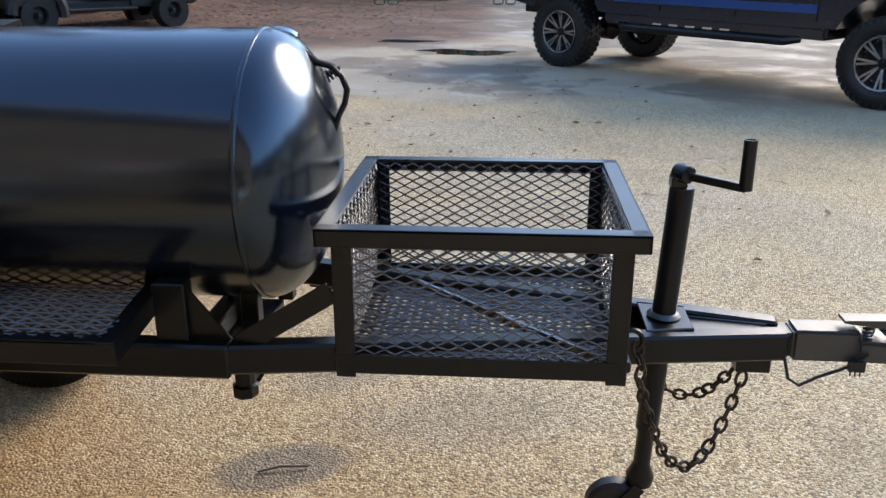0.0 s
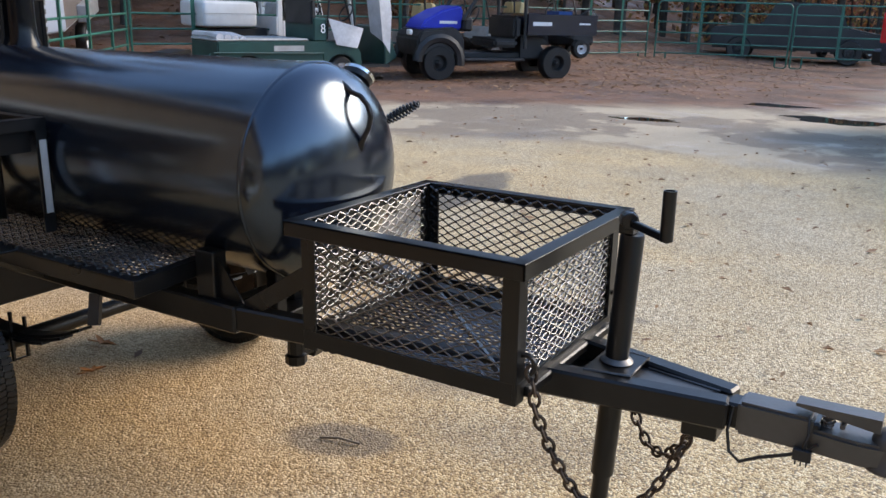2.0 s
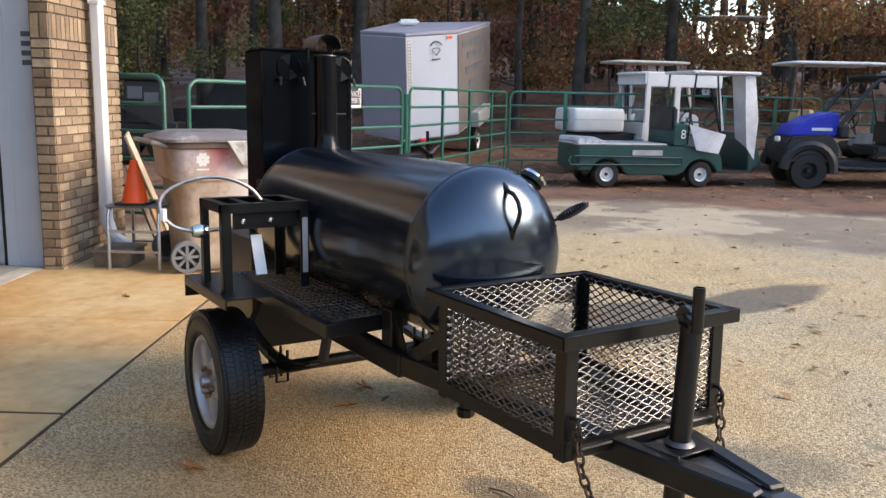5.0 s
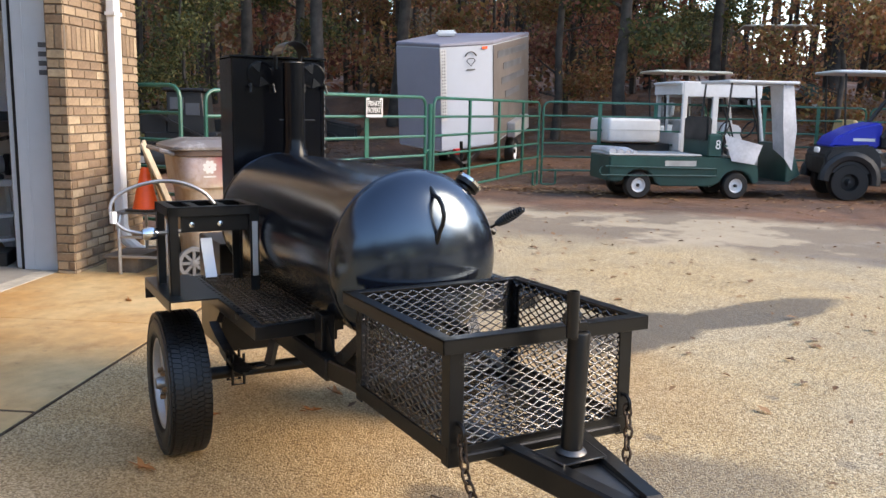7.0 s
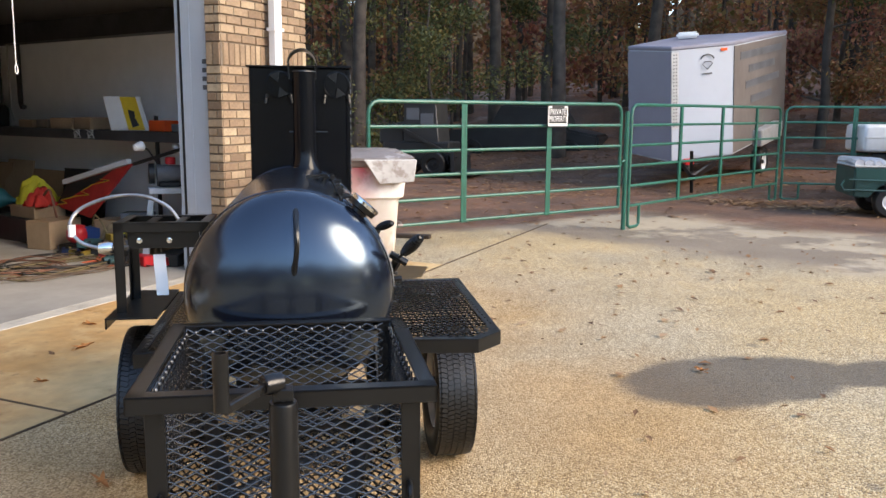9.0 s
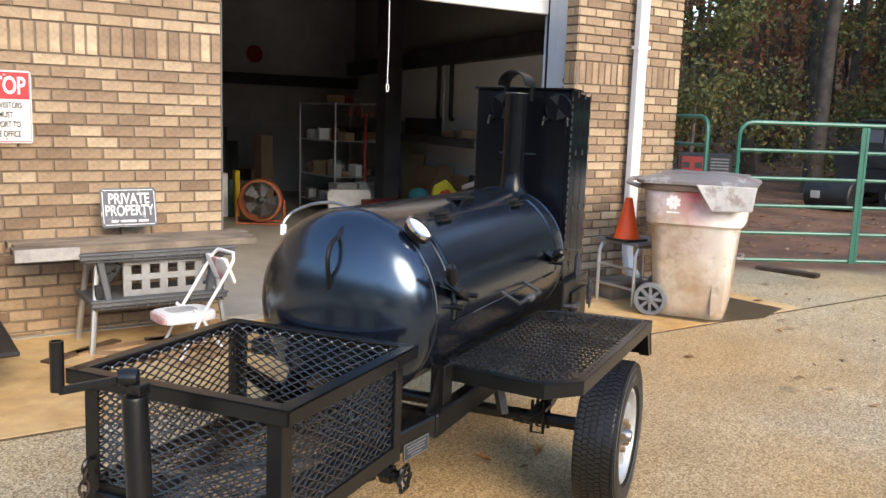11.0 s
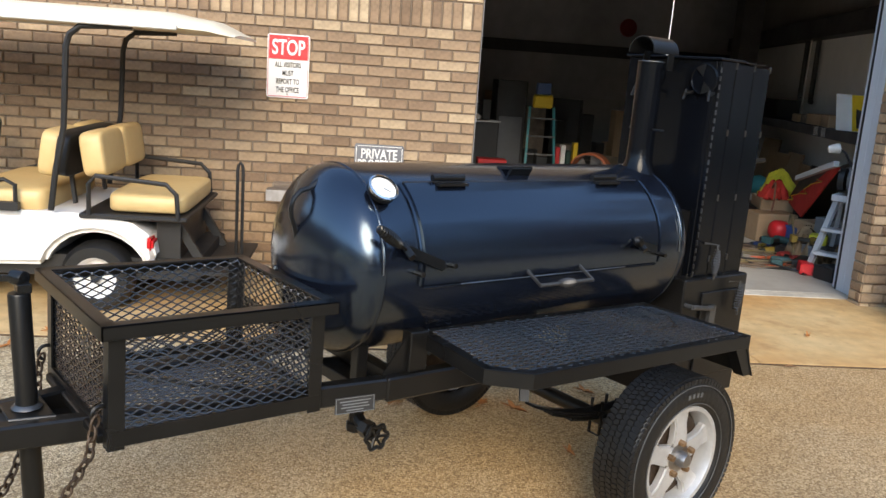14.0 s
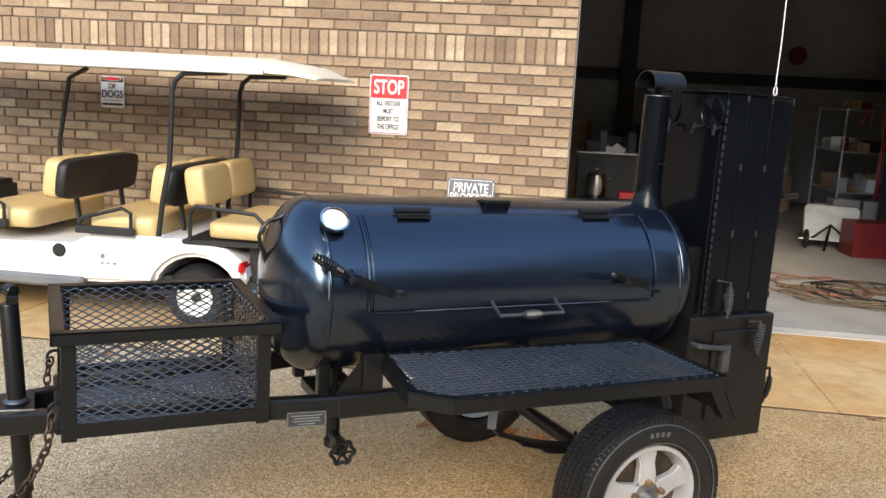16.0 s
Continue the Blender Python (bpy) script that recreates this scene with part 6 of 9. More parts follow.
solo("timber_offcut", Shape().span((0.065, 0.633, 0.615), (0.425, 0.655, 0.692)), M_GREYBOARD, "grey weathered board nailed to the plank edge", "board", BLD, bevel=0.003)
M_SIGNWORN = stain(material("worn_charcoal_sign", (0.05, 0.055, 0.068), 0.5, vary=0.25, scale=9, tint=(0.085, 0.09, 0.105)), (0.42, 0.40, 0.38), 16.0, 0.60, 0.66, 0.8, 4.0)
M_SIGNPRINT = stain(material("flaking_white_print", (0.66, 0.65, 0.63), 0.5, vary=0.12, scale=20), (0.10, 0.10, 0.11), 34.0, 0.58, 0.64, 0.8, 9.0)
rsb = random.Random(12)
for k in range(7):
    solo("scrap_board", Shape().box((0, 0, 0.012 + 0.016 * (k % 3)), (rsb.uniform(0.35, 0.7), rsb.uniform(0.06, 0.11), 0.02)), rsb.choice([M_WOOD, M_PLY, M_WOOD, M_BROWNWOOD]), "dark scrap board lying under the workbench", "board", bld(rsb.uniform(-0.75, 0.25), rsb.uniform(0.5, 0.98), 0.0, rsb.uniform(-40, 40)), bevel=0.002, group="scrap boards under the bench")
priv = sign_plate("property_sign", 0.36, 0.262, M_SIGNWORN, bld(-0.335, 0.21, 0.874) @ FACE @ pose(0, 0, 0, -12, 0, 0), "worn dark sign leaning against the wall on the bench", 0.006)
lettering("letters", "PRIVATE", 0.100, M_SIGNPRINT, priv, pose(0, -0.0075, 0.055), 0.72, bold=0.002)
lettering("letters", "PROPERTY", 0.100, M_SIGNPRINT, priv, pose(0, -0.0075, -0.024), 0.66, bold=0.002)
for x0, x1 in ((-0.12, -0.075), (-0.06, 0.04), (0.055, 0.12)):
    part("small_print", Shape().span((x0, -0.008, -0.099), (x1, -0.006, -0.084)), M_SIGNPRINT, priv)
part("border", Shape().span((-0.16, -0.0075, 0.113), (0.16, -0.006, 0.118)).span((-0.16, -0.0075, -0.118), (0.16, -0.006, -0.113)).span((-0.170, -0.0075, -0.106), (-0.165, -0.006, 0.106)).span((0.165, -0.0075, -0.106), (0.170, -0.006, 0.106)), M_SIGNPRINT, priv, "worn white border")
fc = thing("folding_chair", bld(-0.52, 0.86, 0.008, -82) @ Matrix.Diagonal((0.92, 0.88, 0.92, 1)), "small white folding chair with red paint on the seat", "chair")
M_MOTTLED2 = stain(material("red_smeared_plastic", (0.68, 0.62, 0.60), 0.55, vary=0.08), (0.48, 0.13, 0.14), 6.0, 0.42, 0.55, 0.8, 3.0)
seat_p = part("seat", Shape().pillow((0.30, 0.40, 0.075), 0.3, 0.45), M_WHITE, fc, "white moulded seat", smooth=75, m=pose(0, 0.03, 0.275))
part("seat_hollow", Shape().pillow((0.16, 0.22, 0.02), 0.4, 0.6), M_LIGHTPLASTIC, seat_p, "grey hollow of the seat", smooth=75, m=pose(0, 0.02, 0.032))
part("seat_edge", Shape().pillow((0.24, 0.06, 0.066), 0.35, 0.5), M_MOTTLED2, seat_p, "red-stained front edge", smooth=75, m=pose(0, 0.178, 0.0))
M_MOTTLED = stain(stain(material("mottled_red_white_plastic", (0.70, 0.66, 0.64), 0.55, vary=0.08), (0.46, 0.10, 0.12), 5.0, 0.47, 0.56, 0.8, 6.0), (0.36, 0.25, 0.20), 9.0, 0.6, 0.68, 0.5, 1.0)
for x in (-0.105, 0.105):
    part("back_side", Shape().pillow((0.085, 0.028, 0.20), 0.3, 0.3), M_WHITE, fc, "white moulded back side", smooth=75, m=pose(x, -0.26, 0.57, -24))
part("backrest", Shape().pillow((0.16, 0.022, 0.19), 0.3, 0.3), M_MOTTLED, fc, "red-stained back panel", smooth=75, m=pose(0, -0.262, 0.565, -24))
for x in (-0.16, 0.16):
    part("front_leg", Shape().tube([(x, 0.14, 0.0), (x, -0.03, 0.29), (x, -0.22, 0.56), (x * 0.95, -0.28, 0.65)], 0.012, 8), M_WHITE, fc)
    part("rear_leg", Shape().tube([(x * 0.85, -0.22, 0.0), (x * 0.85, -0.02, 0.29), (x * 0.85, 0.02, 0.33)], 0.012, 8), M_WHITE, fc)
part("top_rail", Shape().tube([(-0.152, -0.28, 0.65), (-0.11, -0.30, 0.69), (0.11, -0.30, 0.69), (0.152, -0.28, 0.65)], 0.012, 8), M_WHITE, fc)
solo("black_mat", Shape().prism([(0.75, 0.72), (1.0, 0.74), (1.02, 1.1), (0.78, 1.08)], 0.008, 0.30, None), M_BLACKPLASTIC, "folded black rubber mat by the wall", "mat", bld(0.0, -0.45, 0), bevel=0.01)

# ---- by the pier: stool, cone, boards, bin ----
st = thing("metal_stool", bld(-4.42, 0.98, 0), "low aluminium-tube stool beside the brick pier", "stool")
for y in (-0.20, 0.22):
    part("side_frame", Shape().tube([(0.27, y, 0), (0.27, y, 0.44), (0.24, y, 0.50), (0.18, y, 0.52), (-0.18, y, 0.52), (-0.24, y, 0.50), (-0.27, y, 0.44), (-0.27, y, 0)], 0.015, 8), M_ALUTUBE, st, "bent aluminium tube frame")
for x, z in ((0.27, 0.16), (-0.27, 0.16), (0.27, 0.33)):
    part("cross_bar", Shape().tube([(x, -0.20, z), (x, 0.22, z)], 0.012, 8), M_ALUTUBE, st)
part("seat", Shape().span((-0.22, -0.22, 0.525), (0.265, 0.24, 0.545)), M_GREYPLASTIC, st, bevel=0.006)
cone = thing("traffic_cone", bld(-4.27, 0.97, 0.546), "orange plastic traffic cone standing on the stool", "cone")
part("base", Shape().span((-0.13, -0.13, 0), (0.13, 0.13, 0.02)), M_BLACKPLASTIC, cone, bevel=0.006)
part("body", Shape().lathe([(0.115, 0.02), (0.105, 0.03), (0.03, 0.36), (0.024, 0.365), (0.02, 0.36)], None, 28), M_ORANGE, cone)
for a, b, mat in (((-5.48, 0.86, 0.03), (-4.93, 0.66, 1.09), M_PALEWOOD), ((-5.30, 0.84, 0.03), (-5.05, 0.64, 0.98), M_PLY), ((-5.12, 0.86, 0.03), (-5.00, 0.63, 0.80), M_WOOD)):
    solo("board", Shape().beam(a, b, 0.10, 0.022, up=(0, 1, 0.2)), mat, "scrap board leaning against the brick pier", "board", BLD, bevel=0.003, group="boards against the pier")
solo("crate", Shape().span((-4.62, 0.62, 0.008), (-4.22, 0.90, 0.15)).span((-4.64, 0.60, 0.13), (-4.20, 0.92, 0.152)), M_WOOD, "low wooden crate under the stool", "crate", BLD, bevel=0.004)

M_CHALK = stain(material("chalky_grey_plastic", (0.52, 0.50, 0.48), 0.6, vary=0.15, scale=7), (0.20, 0.15, 0.12), 8.0, 0.52, 0.62, 0.7, 8.0)
can = thing("wheeled_bin", bld(-4.50, 1.52, 0.006, 123), "sun-bleached tan wheeled rubbish bin with paint splashes", "bin")


def ring_body(secs, corner=0.28, k=4):
    """Stacked rounded rectangles (z, half width, half depth), closed below and above."""
    vs, fs = [], []
    for z, hx, hy in secs:
        r = corner * min(hx, hy)
        for sx, sy, a0 in ((1, 1, 0), (-1, 1, 90), (-1, -1, 180), (1, -1, 270)):
            for i in range(k + 1):
                a = radians(a0 + 90 * i / k)
                vs.append((sx * (hx - r) + r * math.cos(a), sy * (hy - r) + r * math.sin(a), z))
    n = 4 * (k + 1)
    for i in range(len(secs) - 1):
        fs += [(i * n + j, i * n + (j + 1) % n, (i + 1) * n + (j + 1) % n, (i + 1) * n + j) for j in range(n)]
    return Shape().add(vs, fs + [tuple(range(n))[::-1], tuple(range((len(secs) - 1) * n, len(secs) * n))])


bb = part("body", ring_body([(0.0, 0.25, 0.245), (0.012, 0.268, 0.262), (0.10, 0.285, 0.275), (0.735, 0.332, 0.322), (0.75, 0.345, 0.335), (0.765, 0.372, 0.357), (1.03, 0.40, 0.38), (1.036, 0.425, 0.405), (1.075, 0.425, 0.405)], 0.34), M_BIN, can, "bleached, stained tan bin body", smooth=50)
part("corner_panel", Shape().prism([(0.18, 0.02), (0.27, 0.10), (0.30, 0.70), (0.16, 0.70)], -0.004, 0.012, pose(0, -0.30, 0.02, 85.5)), M_BIN, bb, "recessed moulded corner panel", bevel=0.006)
part("rim_band", ring_body([(1.02, 0.405, 0.385), (1.03, 0.43, 0.41), (1.07, 0.432, 0.412), (1.0715, 0.40, 0.38)], 0.34), material("brown_bin_rim", (0.17, 0.115, 0.09), 0.55, vary=0.25, scale=6), can, "dark brown moulded rim", smooth=50)
part("grip_bar", Shape().tube([(0.335, -0.12, 0.50), (0.37, -0.11, 0.50), (0.37, 0.11, 0.50), (0.335, 0.12, 0.50)], 0.014, 8), M_TRASHLID, bb, "moulded lifting bar")
lid = part("lid", ring_body([(1.072, 0.44, 0.42), (1.078, 0.455, 0.435), (1.098, 0.455, 0.435), (1.112, 0.43, 0.41), (1.15, 0.30, 0.28), (1.155, 0.28, 0.26)], 0.30), M_TRASHLID, can, "dark weathered bin lid", smooth=40)
part("lid_rib", Shape().span((0.05, -0.30, 1.13), (0.36, 0.30, 1.146)), M_TRASHLID, lid, "raised lid panel", bevel=0.006)
part("lid_flap", Shape().prism([(-0.24, 0.004), (0.2, 0.004), (0.18, -0.18), (-0.11, -0.20)], 0.0, 0.02, pose(0.26, -0.438, 1.085, 90, 0, 4) @ pose(0, 0, 0, 4)), M_CHALK, lid, "chalky white hanging lid flap", bevel=0.006)
part("handle", Shape().tube([(-0.42, -0.33, 1.04), (-0.52, -0.31, 1.07), (-0.545, 0, 1.08), (-0.52, 0.31, 1.07), (-0.42, 0.33, 1.04)], 0.02, 8), M_TRASHLID, can)
for y in (-0.30, 0.30):
    wm = pose(-0.285, y * 1.02, 0.135, -90 if y > 0 else 90)
    bw = part("wheel", Shape().lathe([(0.10, -0.024), (0.128, -0.024), (0.135, -0.014), (0.135, 0.014), (0.128, 0.024), (0.10, 0.024), (0.10, -0.024)], None, 36), M_GREYPLASTIC, can, "spoked plastic bin wheel", smooth=40, m=wm)
    part("wheel_back", Shape().lathe([(0, -0.012), (0.104, -0.016)], None, 28), M_INK, bw)
    for k in range(8):
        a = math.tau * k / 8
        part("spoke", Shape().beam((0.02 * math.cos(a), 0.02 * math.sin(a), 0.006), (0.105 * math.cos(a), 0.105 * math.sin(a), 0.006), 0.024, 0.02), M_GREYPLASTIC, bw)
    part("hub", Shape().lathe([(0, 0.026), (0.026, 0.022), (0.03, 0.0)], None, 14), M_GREYPLASTIC, bw)
clover = Shape()
for k in range(4):
    a = radians(90 * k)
    c, s = math.cos(a), math.sin(a)
    clover.prism([(c * x - s * (y + 0.004), s * x + c * (y + 0.004)) for x, y in ((0.004, 0.0), (0.021, 0.014), (0.022, 0.030), (0.012, 0.036), (0.0, 0.029), (-0.012, 0.036), (-0.022, 0.030), (-0.021, 0.014), (-0.004, 0.0))], 0.0, 0.003)
part("emblem", clover, M_WHITE, can, "white four-leaf emblem", m=pose(-0.15, -0.372, 0.935, 96.0, 0, 0) @ Matrix.Diagonal((1.4, 1.4, 1, 1)))
part("emblem_bar", Shape().span((-0.05, 0, -0.006), (0.05, 0.003, 0.006)), M_WHITE, can, "worn white print", m=pose(-0.15, -0.367, 0.855, 6, 0, 0))
# darker, smoother patch on the apron under and beside the bin
solo("damp_patch", Shape().prism([(-5.3, 1.25), (-4.6, 1.2), (-4.1, 1.5), (-4.3, 1.85), (-4.9, 1.95), (-5.35, 1.8)], 0.0085, 0.0105), material("dark_concrete", (0.11, 0.075, 0.04), 0.3, vary=0.2), "dark smooth patch under the bin", "stain", BLD, kind="structure")


# ---- gate and fence panels ----
def tube_panel(name, p, q, rails, top, stays, label, low=0.3, r=0.021, mat=M_GREEN, foot=False):
    """A tubular steel panel from p to q on the ground, with rounded upper corners."""
    p, q = Vector((*p, 0)), Vector((*q, 0))
    w = (q - p).length
    ang = math.degrees(math.atan2((q - p).y, (q - p).x))
    o = thing(name, Matrix.Translation(p) @ pose(0, 0, 0, 0, 0, ang), label, "gate" if "gate" in name else "fence panel", group="green fence panels")
    c = 0.12
    frame = [(0.02, 0, low)] + [(0.02, 0, top - c)] + [(0.02 + c - c * math.cos(radians(a)), 0, top - c + c * math.sin(radians(a))) for a in (30, 60, 90)] + [(w - 0.02 - c + c * math.sin(radians(a)), 0, top - c + c * math.cos(radians(a))) for a in (0, 30, 60)] + [(w - 0.02, 0, top - c), (w - 0.02, 0, low)]
    part("frame", Shape().tube(frame, r, 8), mat, o, "bent green tube frame")
    for k in range(rails):
        z = low + (top - low) * k / rails
        part("rail", Shape().tube([(0.02, 0, z), (w - 0.02, 0, z)], r * 0.85, 8), mat, o)
    for x in stays:
        part("stay", Shape().span((x - 0.022, -0.028, low - 0.02), (x + 0.022, -0.02, top - 0.02)).span((x + 0.03, -0.022, low - 0.02), (x + 0.055, 0.022, top - 0.02)), mat, o)
    for x in ((0.02, w - 0.02) if foot else ()):
        s = 0.28 if x < 1 else -0.28
        part("foot", Shape().tube([(x, 0, low), (x, 0, 0.05), (x + s * 0.2, 0, 0.02), (x + s * 0.8, 0, 0.02), (x + s, 0, 0.05), (x + s, 0, low)], r, 8), mat, o)
    return o


G0, G1, G2, G3 = (-6.24, 0.66), (-7.93, 3.98), (-11.2, 8.05), (-6.2, 20.3)
gate = tube_panel("farm_gate", G0, G1, 5, 1.585, (1.2, 2.45), "green tubular steel farm gate, closed", 0.30)
gs = sign_plate("gate_sign", 0.33, 0.25, M_INK, Matrix.Translation((-7.335, 2.965, 1.44)) @ pose(0, 0, 0, 0, 0, 117), "small black and white property notice on the gate", 0.003)
part("border", Shape().span((-0.155, -0.0045, -0.115), (0.155, -0.003, -0.085)).span((-0.155, -0.0045, 0.09), (-0.10, -0.003, 0.115)).span((0.10, -0.0045, 0.09), (0.155, -0.003, 0.115)).span((-0.155, -0.0045, -0.115), (-0.14, -0.003, 0.115)).span((0.14, -0.0045, -0.115), (0.155, -0.003, 0.115)), M_WHITE, gs)
lettering("letters", "PRIVATE", 0.092, M_WHITE, gs, pose(0, -0.0045, 0.045), 0.74)
lettering("letters", "PROPERTY", 0.092, M_WHITE, gs, pose(0, -0.0045, -0.035), 0.68)
solo("gate_post", Shape().tube([(-7.97, 4.06, 0), (-7.97, 4.06, 1.5)], 0.03, 10).tube([(-7.97, 4.06, 0.9), (-7.93, 4.0, 0.87), (-7.95, 3.98, 0.8)], 0.012, 6), M_GREEN, "green steel gate post with a padlocked chain", "post")
tube_panel("fence_panel", (-6.10, 0.42), (-7.08, -0.35), 5, 1.62, (), "green tubular corral panel behind the bin", 0.3)
tube_panel("fence_panel", (-8.0, 4.12), G2, 5, 1.585, (1.35, 2.7, 4.0), "green tubular corral panel", 0.30, foot=True)
a, b = Vector((-11.25, 8.15)), Vector(G3)
for k in range(4):
    p, q = a.lerp(b, k / 4), a.lerp(b, (k + 0.985) / 4)
    tube_panel("fence_panel", p, q, 5, 1.60, (1.1, 2.2), "green tubular corral panel", 0.3, foot=True)
a, b = Vector((-6.1, 20.5)), Vector((6.5, 25.5))
for k in range(4):
    p, q = a.lerp(b, k / 4), a.lerp(b, (k + 0.985) / 4)
    tube_panel("fence_panel", p, q, 5, 1.60, (1.1, 2.2), "green tubular corral panel", 0.3, foot=True)

# ---- enclosed trailer ----
et = thing("cargo_trailer", pose(0, 0, 0), "silver enclosed cargo trailer with a V-shaped nose", "trailer")
foot = [(-14.35, 6.62), (-13.0, 6.92), (-13.16, 8.24), (-15.68, 10.77), (-16.95, 8.9)]
part("body", Shape().prism(foot, 0.62, 2.72), M_CARGO, et, "silver sheet-metal body", bevel=0.02)
part("roof", Shape().prism([(Vector((-15.0, 8.2)) + (Vector(p) - Vector((-15.0, 8.2))) * 1.012) for p in foot], 2.70, 2.78), M_CARGOGREY, et, "dull grey roof rail", bevel=0.02)


def wall_quad(p, q, z0, z1, off=0.012, t0=0.0, t1=1.0, th=0.01):
    """A flat panel laid on the upright face from p to q."""
    p, q = Vector((*p, 0)), Vector((*q, 0))
    d = (q - p).normalized()
    nn = Vector((d.y, -d.x, 0))
    a, b = p.lerp(q, t0) + nn * off, p.lerp(q, t1) + nn * off
    s = Shape()
    z = Vector((0, 0, 1))
    return s.add([a + z * z0, b + z * z0, b + z * z1, a + z * z1, a - nn * th + z * z0, b - nn * th + z * z0, b - nn * th + z * z1, a - nn * th + z * z1], [(0, 1, 2, 3), (7, 6, 5, 4), (0, 4, 5, 1), (1, 5, 6, 2), (2, 6, 7, 3), (3, 7, 4, 0)])


# the nose side and the long side get darker sheets than the front
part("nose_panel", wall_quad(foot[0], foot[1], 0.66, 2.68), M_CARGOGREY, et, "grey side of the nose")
part("stone_guard", wall_quad(foot[1], foot[2], 0.66, 1.25, 0.02), M_CARGO, et, "plain lower nose panel")
part("corner_strip", wall_quad(foot[1], foot[2], 1.25, 2.66, 0.02, 0.0, 0.11), M_ALU, et, "riveted corner strip")
part("side_sheet", wall_quad(foot[2], foot[3], 0.66, 2.68), M_CARGODARK, et, "dark grey long side")
for z, t0, t1 in ((2.4, 0.1, 0.9), (2.12, 0.25, 0.75), (1.82, 0.2, 0.85), (1.5, 0.3, 0.7)):
    part("side_mark", wall_quad(foot[2], foot[3], z, z + 0.14, 0.02, t0, t1), M_SIGNGREY, et, "dark worn lettering bar")
for k in range(22):
    for c in (0.025, 0.065):
        part("rivet", wall_quad(foot[1], foot[2], 1.3 + k * 0.062, 1.325 + k * 0.062, 0.026, c, c + 0.018), M_GREYPLASTIC, et)
part("marker_lamp", wall_quad(foot[1], foot[2], 2.62, 2.67, 0.025, 0.78, 0.88), M_ORANGE, et, "amber marker lamp")
pm = Vector((*foot[1], 0)).lerp(Vector((*foot[2], 0)), 0.56)
dv = (Vector((*foot[2], 0)) - Vector((*foot[1], 0))).normalized()
lm = Matrix.Translation(pm + Vector((dv.y, -dv.x, 0)) * 0.03 + Vector((0, 0, 2.36))) @ pose(0, 0, 0, 0, 0, math.degrees(math.atan2(dv.y, dv.x)))
part("emblem", Shape().tube([lm @ Vector((0.11 * x, 0, 0.09 * z)) for x, z in ((-1, 0.5), (-0.5, 1), (0.5, 1), (1, 0.5), (0, -0.6))], 0.008, 5, closed=True), M_INK, et, "dark gem-shaped emblem")
part("emblem_bar", Shape().tube([lm @ Vector((0.16 * math.cos(a), 0, 0.06 + 0.16 * math.sin(a))) for a in (radians(k) for k in range(30, 151, 15))], 0.012, 5).tube([lm @ Vector((-0.1, 0, -0.13)), lm @ Vector((0.1, 0, -0.13))], 0.012, 5), M_INK, et)
part("roof_vent", Shape().prism([(-15.6, 8.2), (-15.2, 8.0), (-15.0, 8.4), (-15.4, 8.6)], 2.8, 2.92), M_WHITE, et, bevel=0.04, seg=2)
for p in ((-14.62, 9.62), (-15.7, 8.45)):
    small_wheel(et, Matrix.Translation((p[0], p[1], 0.14)) @ pose(0, 0, 0, 90, 0, 135), 0.33, 0.2, 0.19, M_WHITE, "trailer wheel")
part("fender", Shape().prism([(-14.05, 9.14), (-15.1, 10.19), (-14.96, 10.33), (-13.91, 9.28)], 0.58, 0.92), M_ALU, et, bevel=0.02)
part("tongue", Shape().beam((-13.3, 7.3, 0.5), (-12.2, 7.0, 0.46), 0.06, 0.1).beam((-13.2, 7.9, 0.5), (-12.2, 7.0, 0.46), 0.06, 0.1), M_SATIN, et)
part("tongue_jack", Shape().tube([(-12.5, 7.1, 0.05), (-12.5, 7.1, 0.9)], 0.035, 8), M_SATIN, et)
part("red_light", Shape().span((-12.75, 7.05, 0.62), (-12.62, 7.2, 0.72)), M_RED, et)


_tilt = Matrix.Translation((-13.1, 7.6, 0.5)) @ Matrix.Rotation(radians(7.5), 4, (0.712, 0.70, 0)) @ Matrix.Translation((13.1, -7.6, -0.5))
et.matrix_basis = _tilt  # parked nose-down on the slope at the edge of the woods


# ---- parked vehicles ----
def between(p, q):
    """A frame at p on the ground with x towards q."""
    d = Vector(q) - Vector(p)
    return pose(p[0], p[1], 0, 0, 0, math.degrees(math.atan2(d.y, d.x)))


# green utility cart: rear wheel at x = 0, front wheel at x = 1.73
uc = thing("utility_cart", between((-8.75, 8.40), (-8.15, 10.03)) @ pose(0, 0.45, 0), "dark green flatbed utility cart with a plastic-wrapped cab", "utility cart")
ub = [(-0.52, 0.30), (-0.52, 0.72), (1.15, 0.72), (1.95, 0.70), (2.12, 0.55), (2.15, 0.30), (2.05, 0.28)] + [(1.73 + 0.30 * math.cos(radians(a)), 0.22 + 0.28 * math.sin(radians(a))) for a in range(15, 166, 15)] + [(1.3, 0.22), (0.4, 0.22)] + [(0.0 + 0.30 * math.cos(radians(a)), 0.22 + 0.28 * math.sin(radians(a))) for a in range(15, 166, 15)]
part("body", Shape().prism(ub, -0.53, 0.53, XZ), M_CARTGREEN, uc, "dark green sheet-metal body", bevel=0.02, seg=2)
part("bed_lining", Shape().span((-0.54, -0.52, 0.72), (1.1, 0.52, 0.76)), M_LIGHTPLASTIC, uc, "pale folded bed cover", bevel=0.02)
for i in range(4):
    part("bed_roll", Shape().tube([(-0.46 + i * 0.13, -0.5, 0.785 - 0.008 * i), (-0.44 + i * 0.13, 0.0, 0.80), (-0.46 + i * 0.13, 0.5, 0.79)], 0.062 - 0.006 * i, 8), M_TARP, uc, "rolled pale sheet")
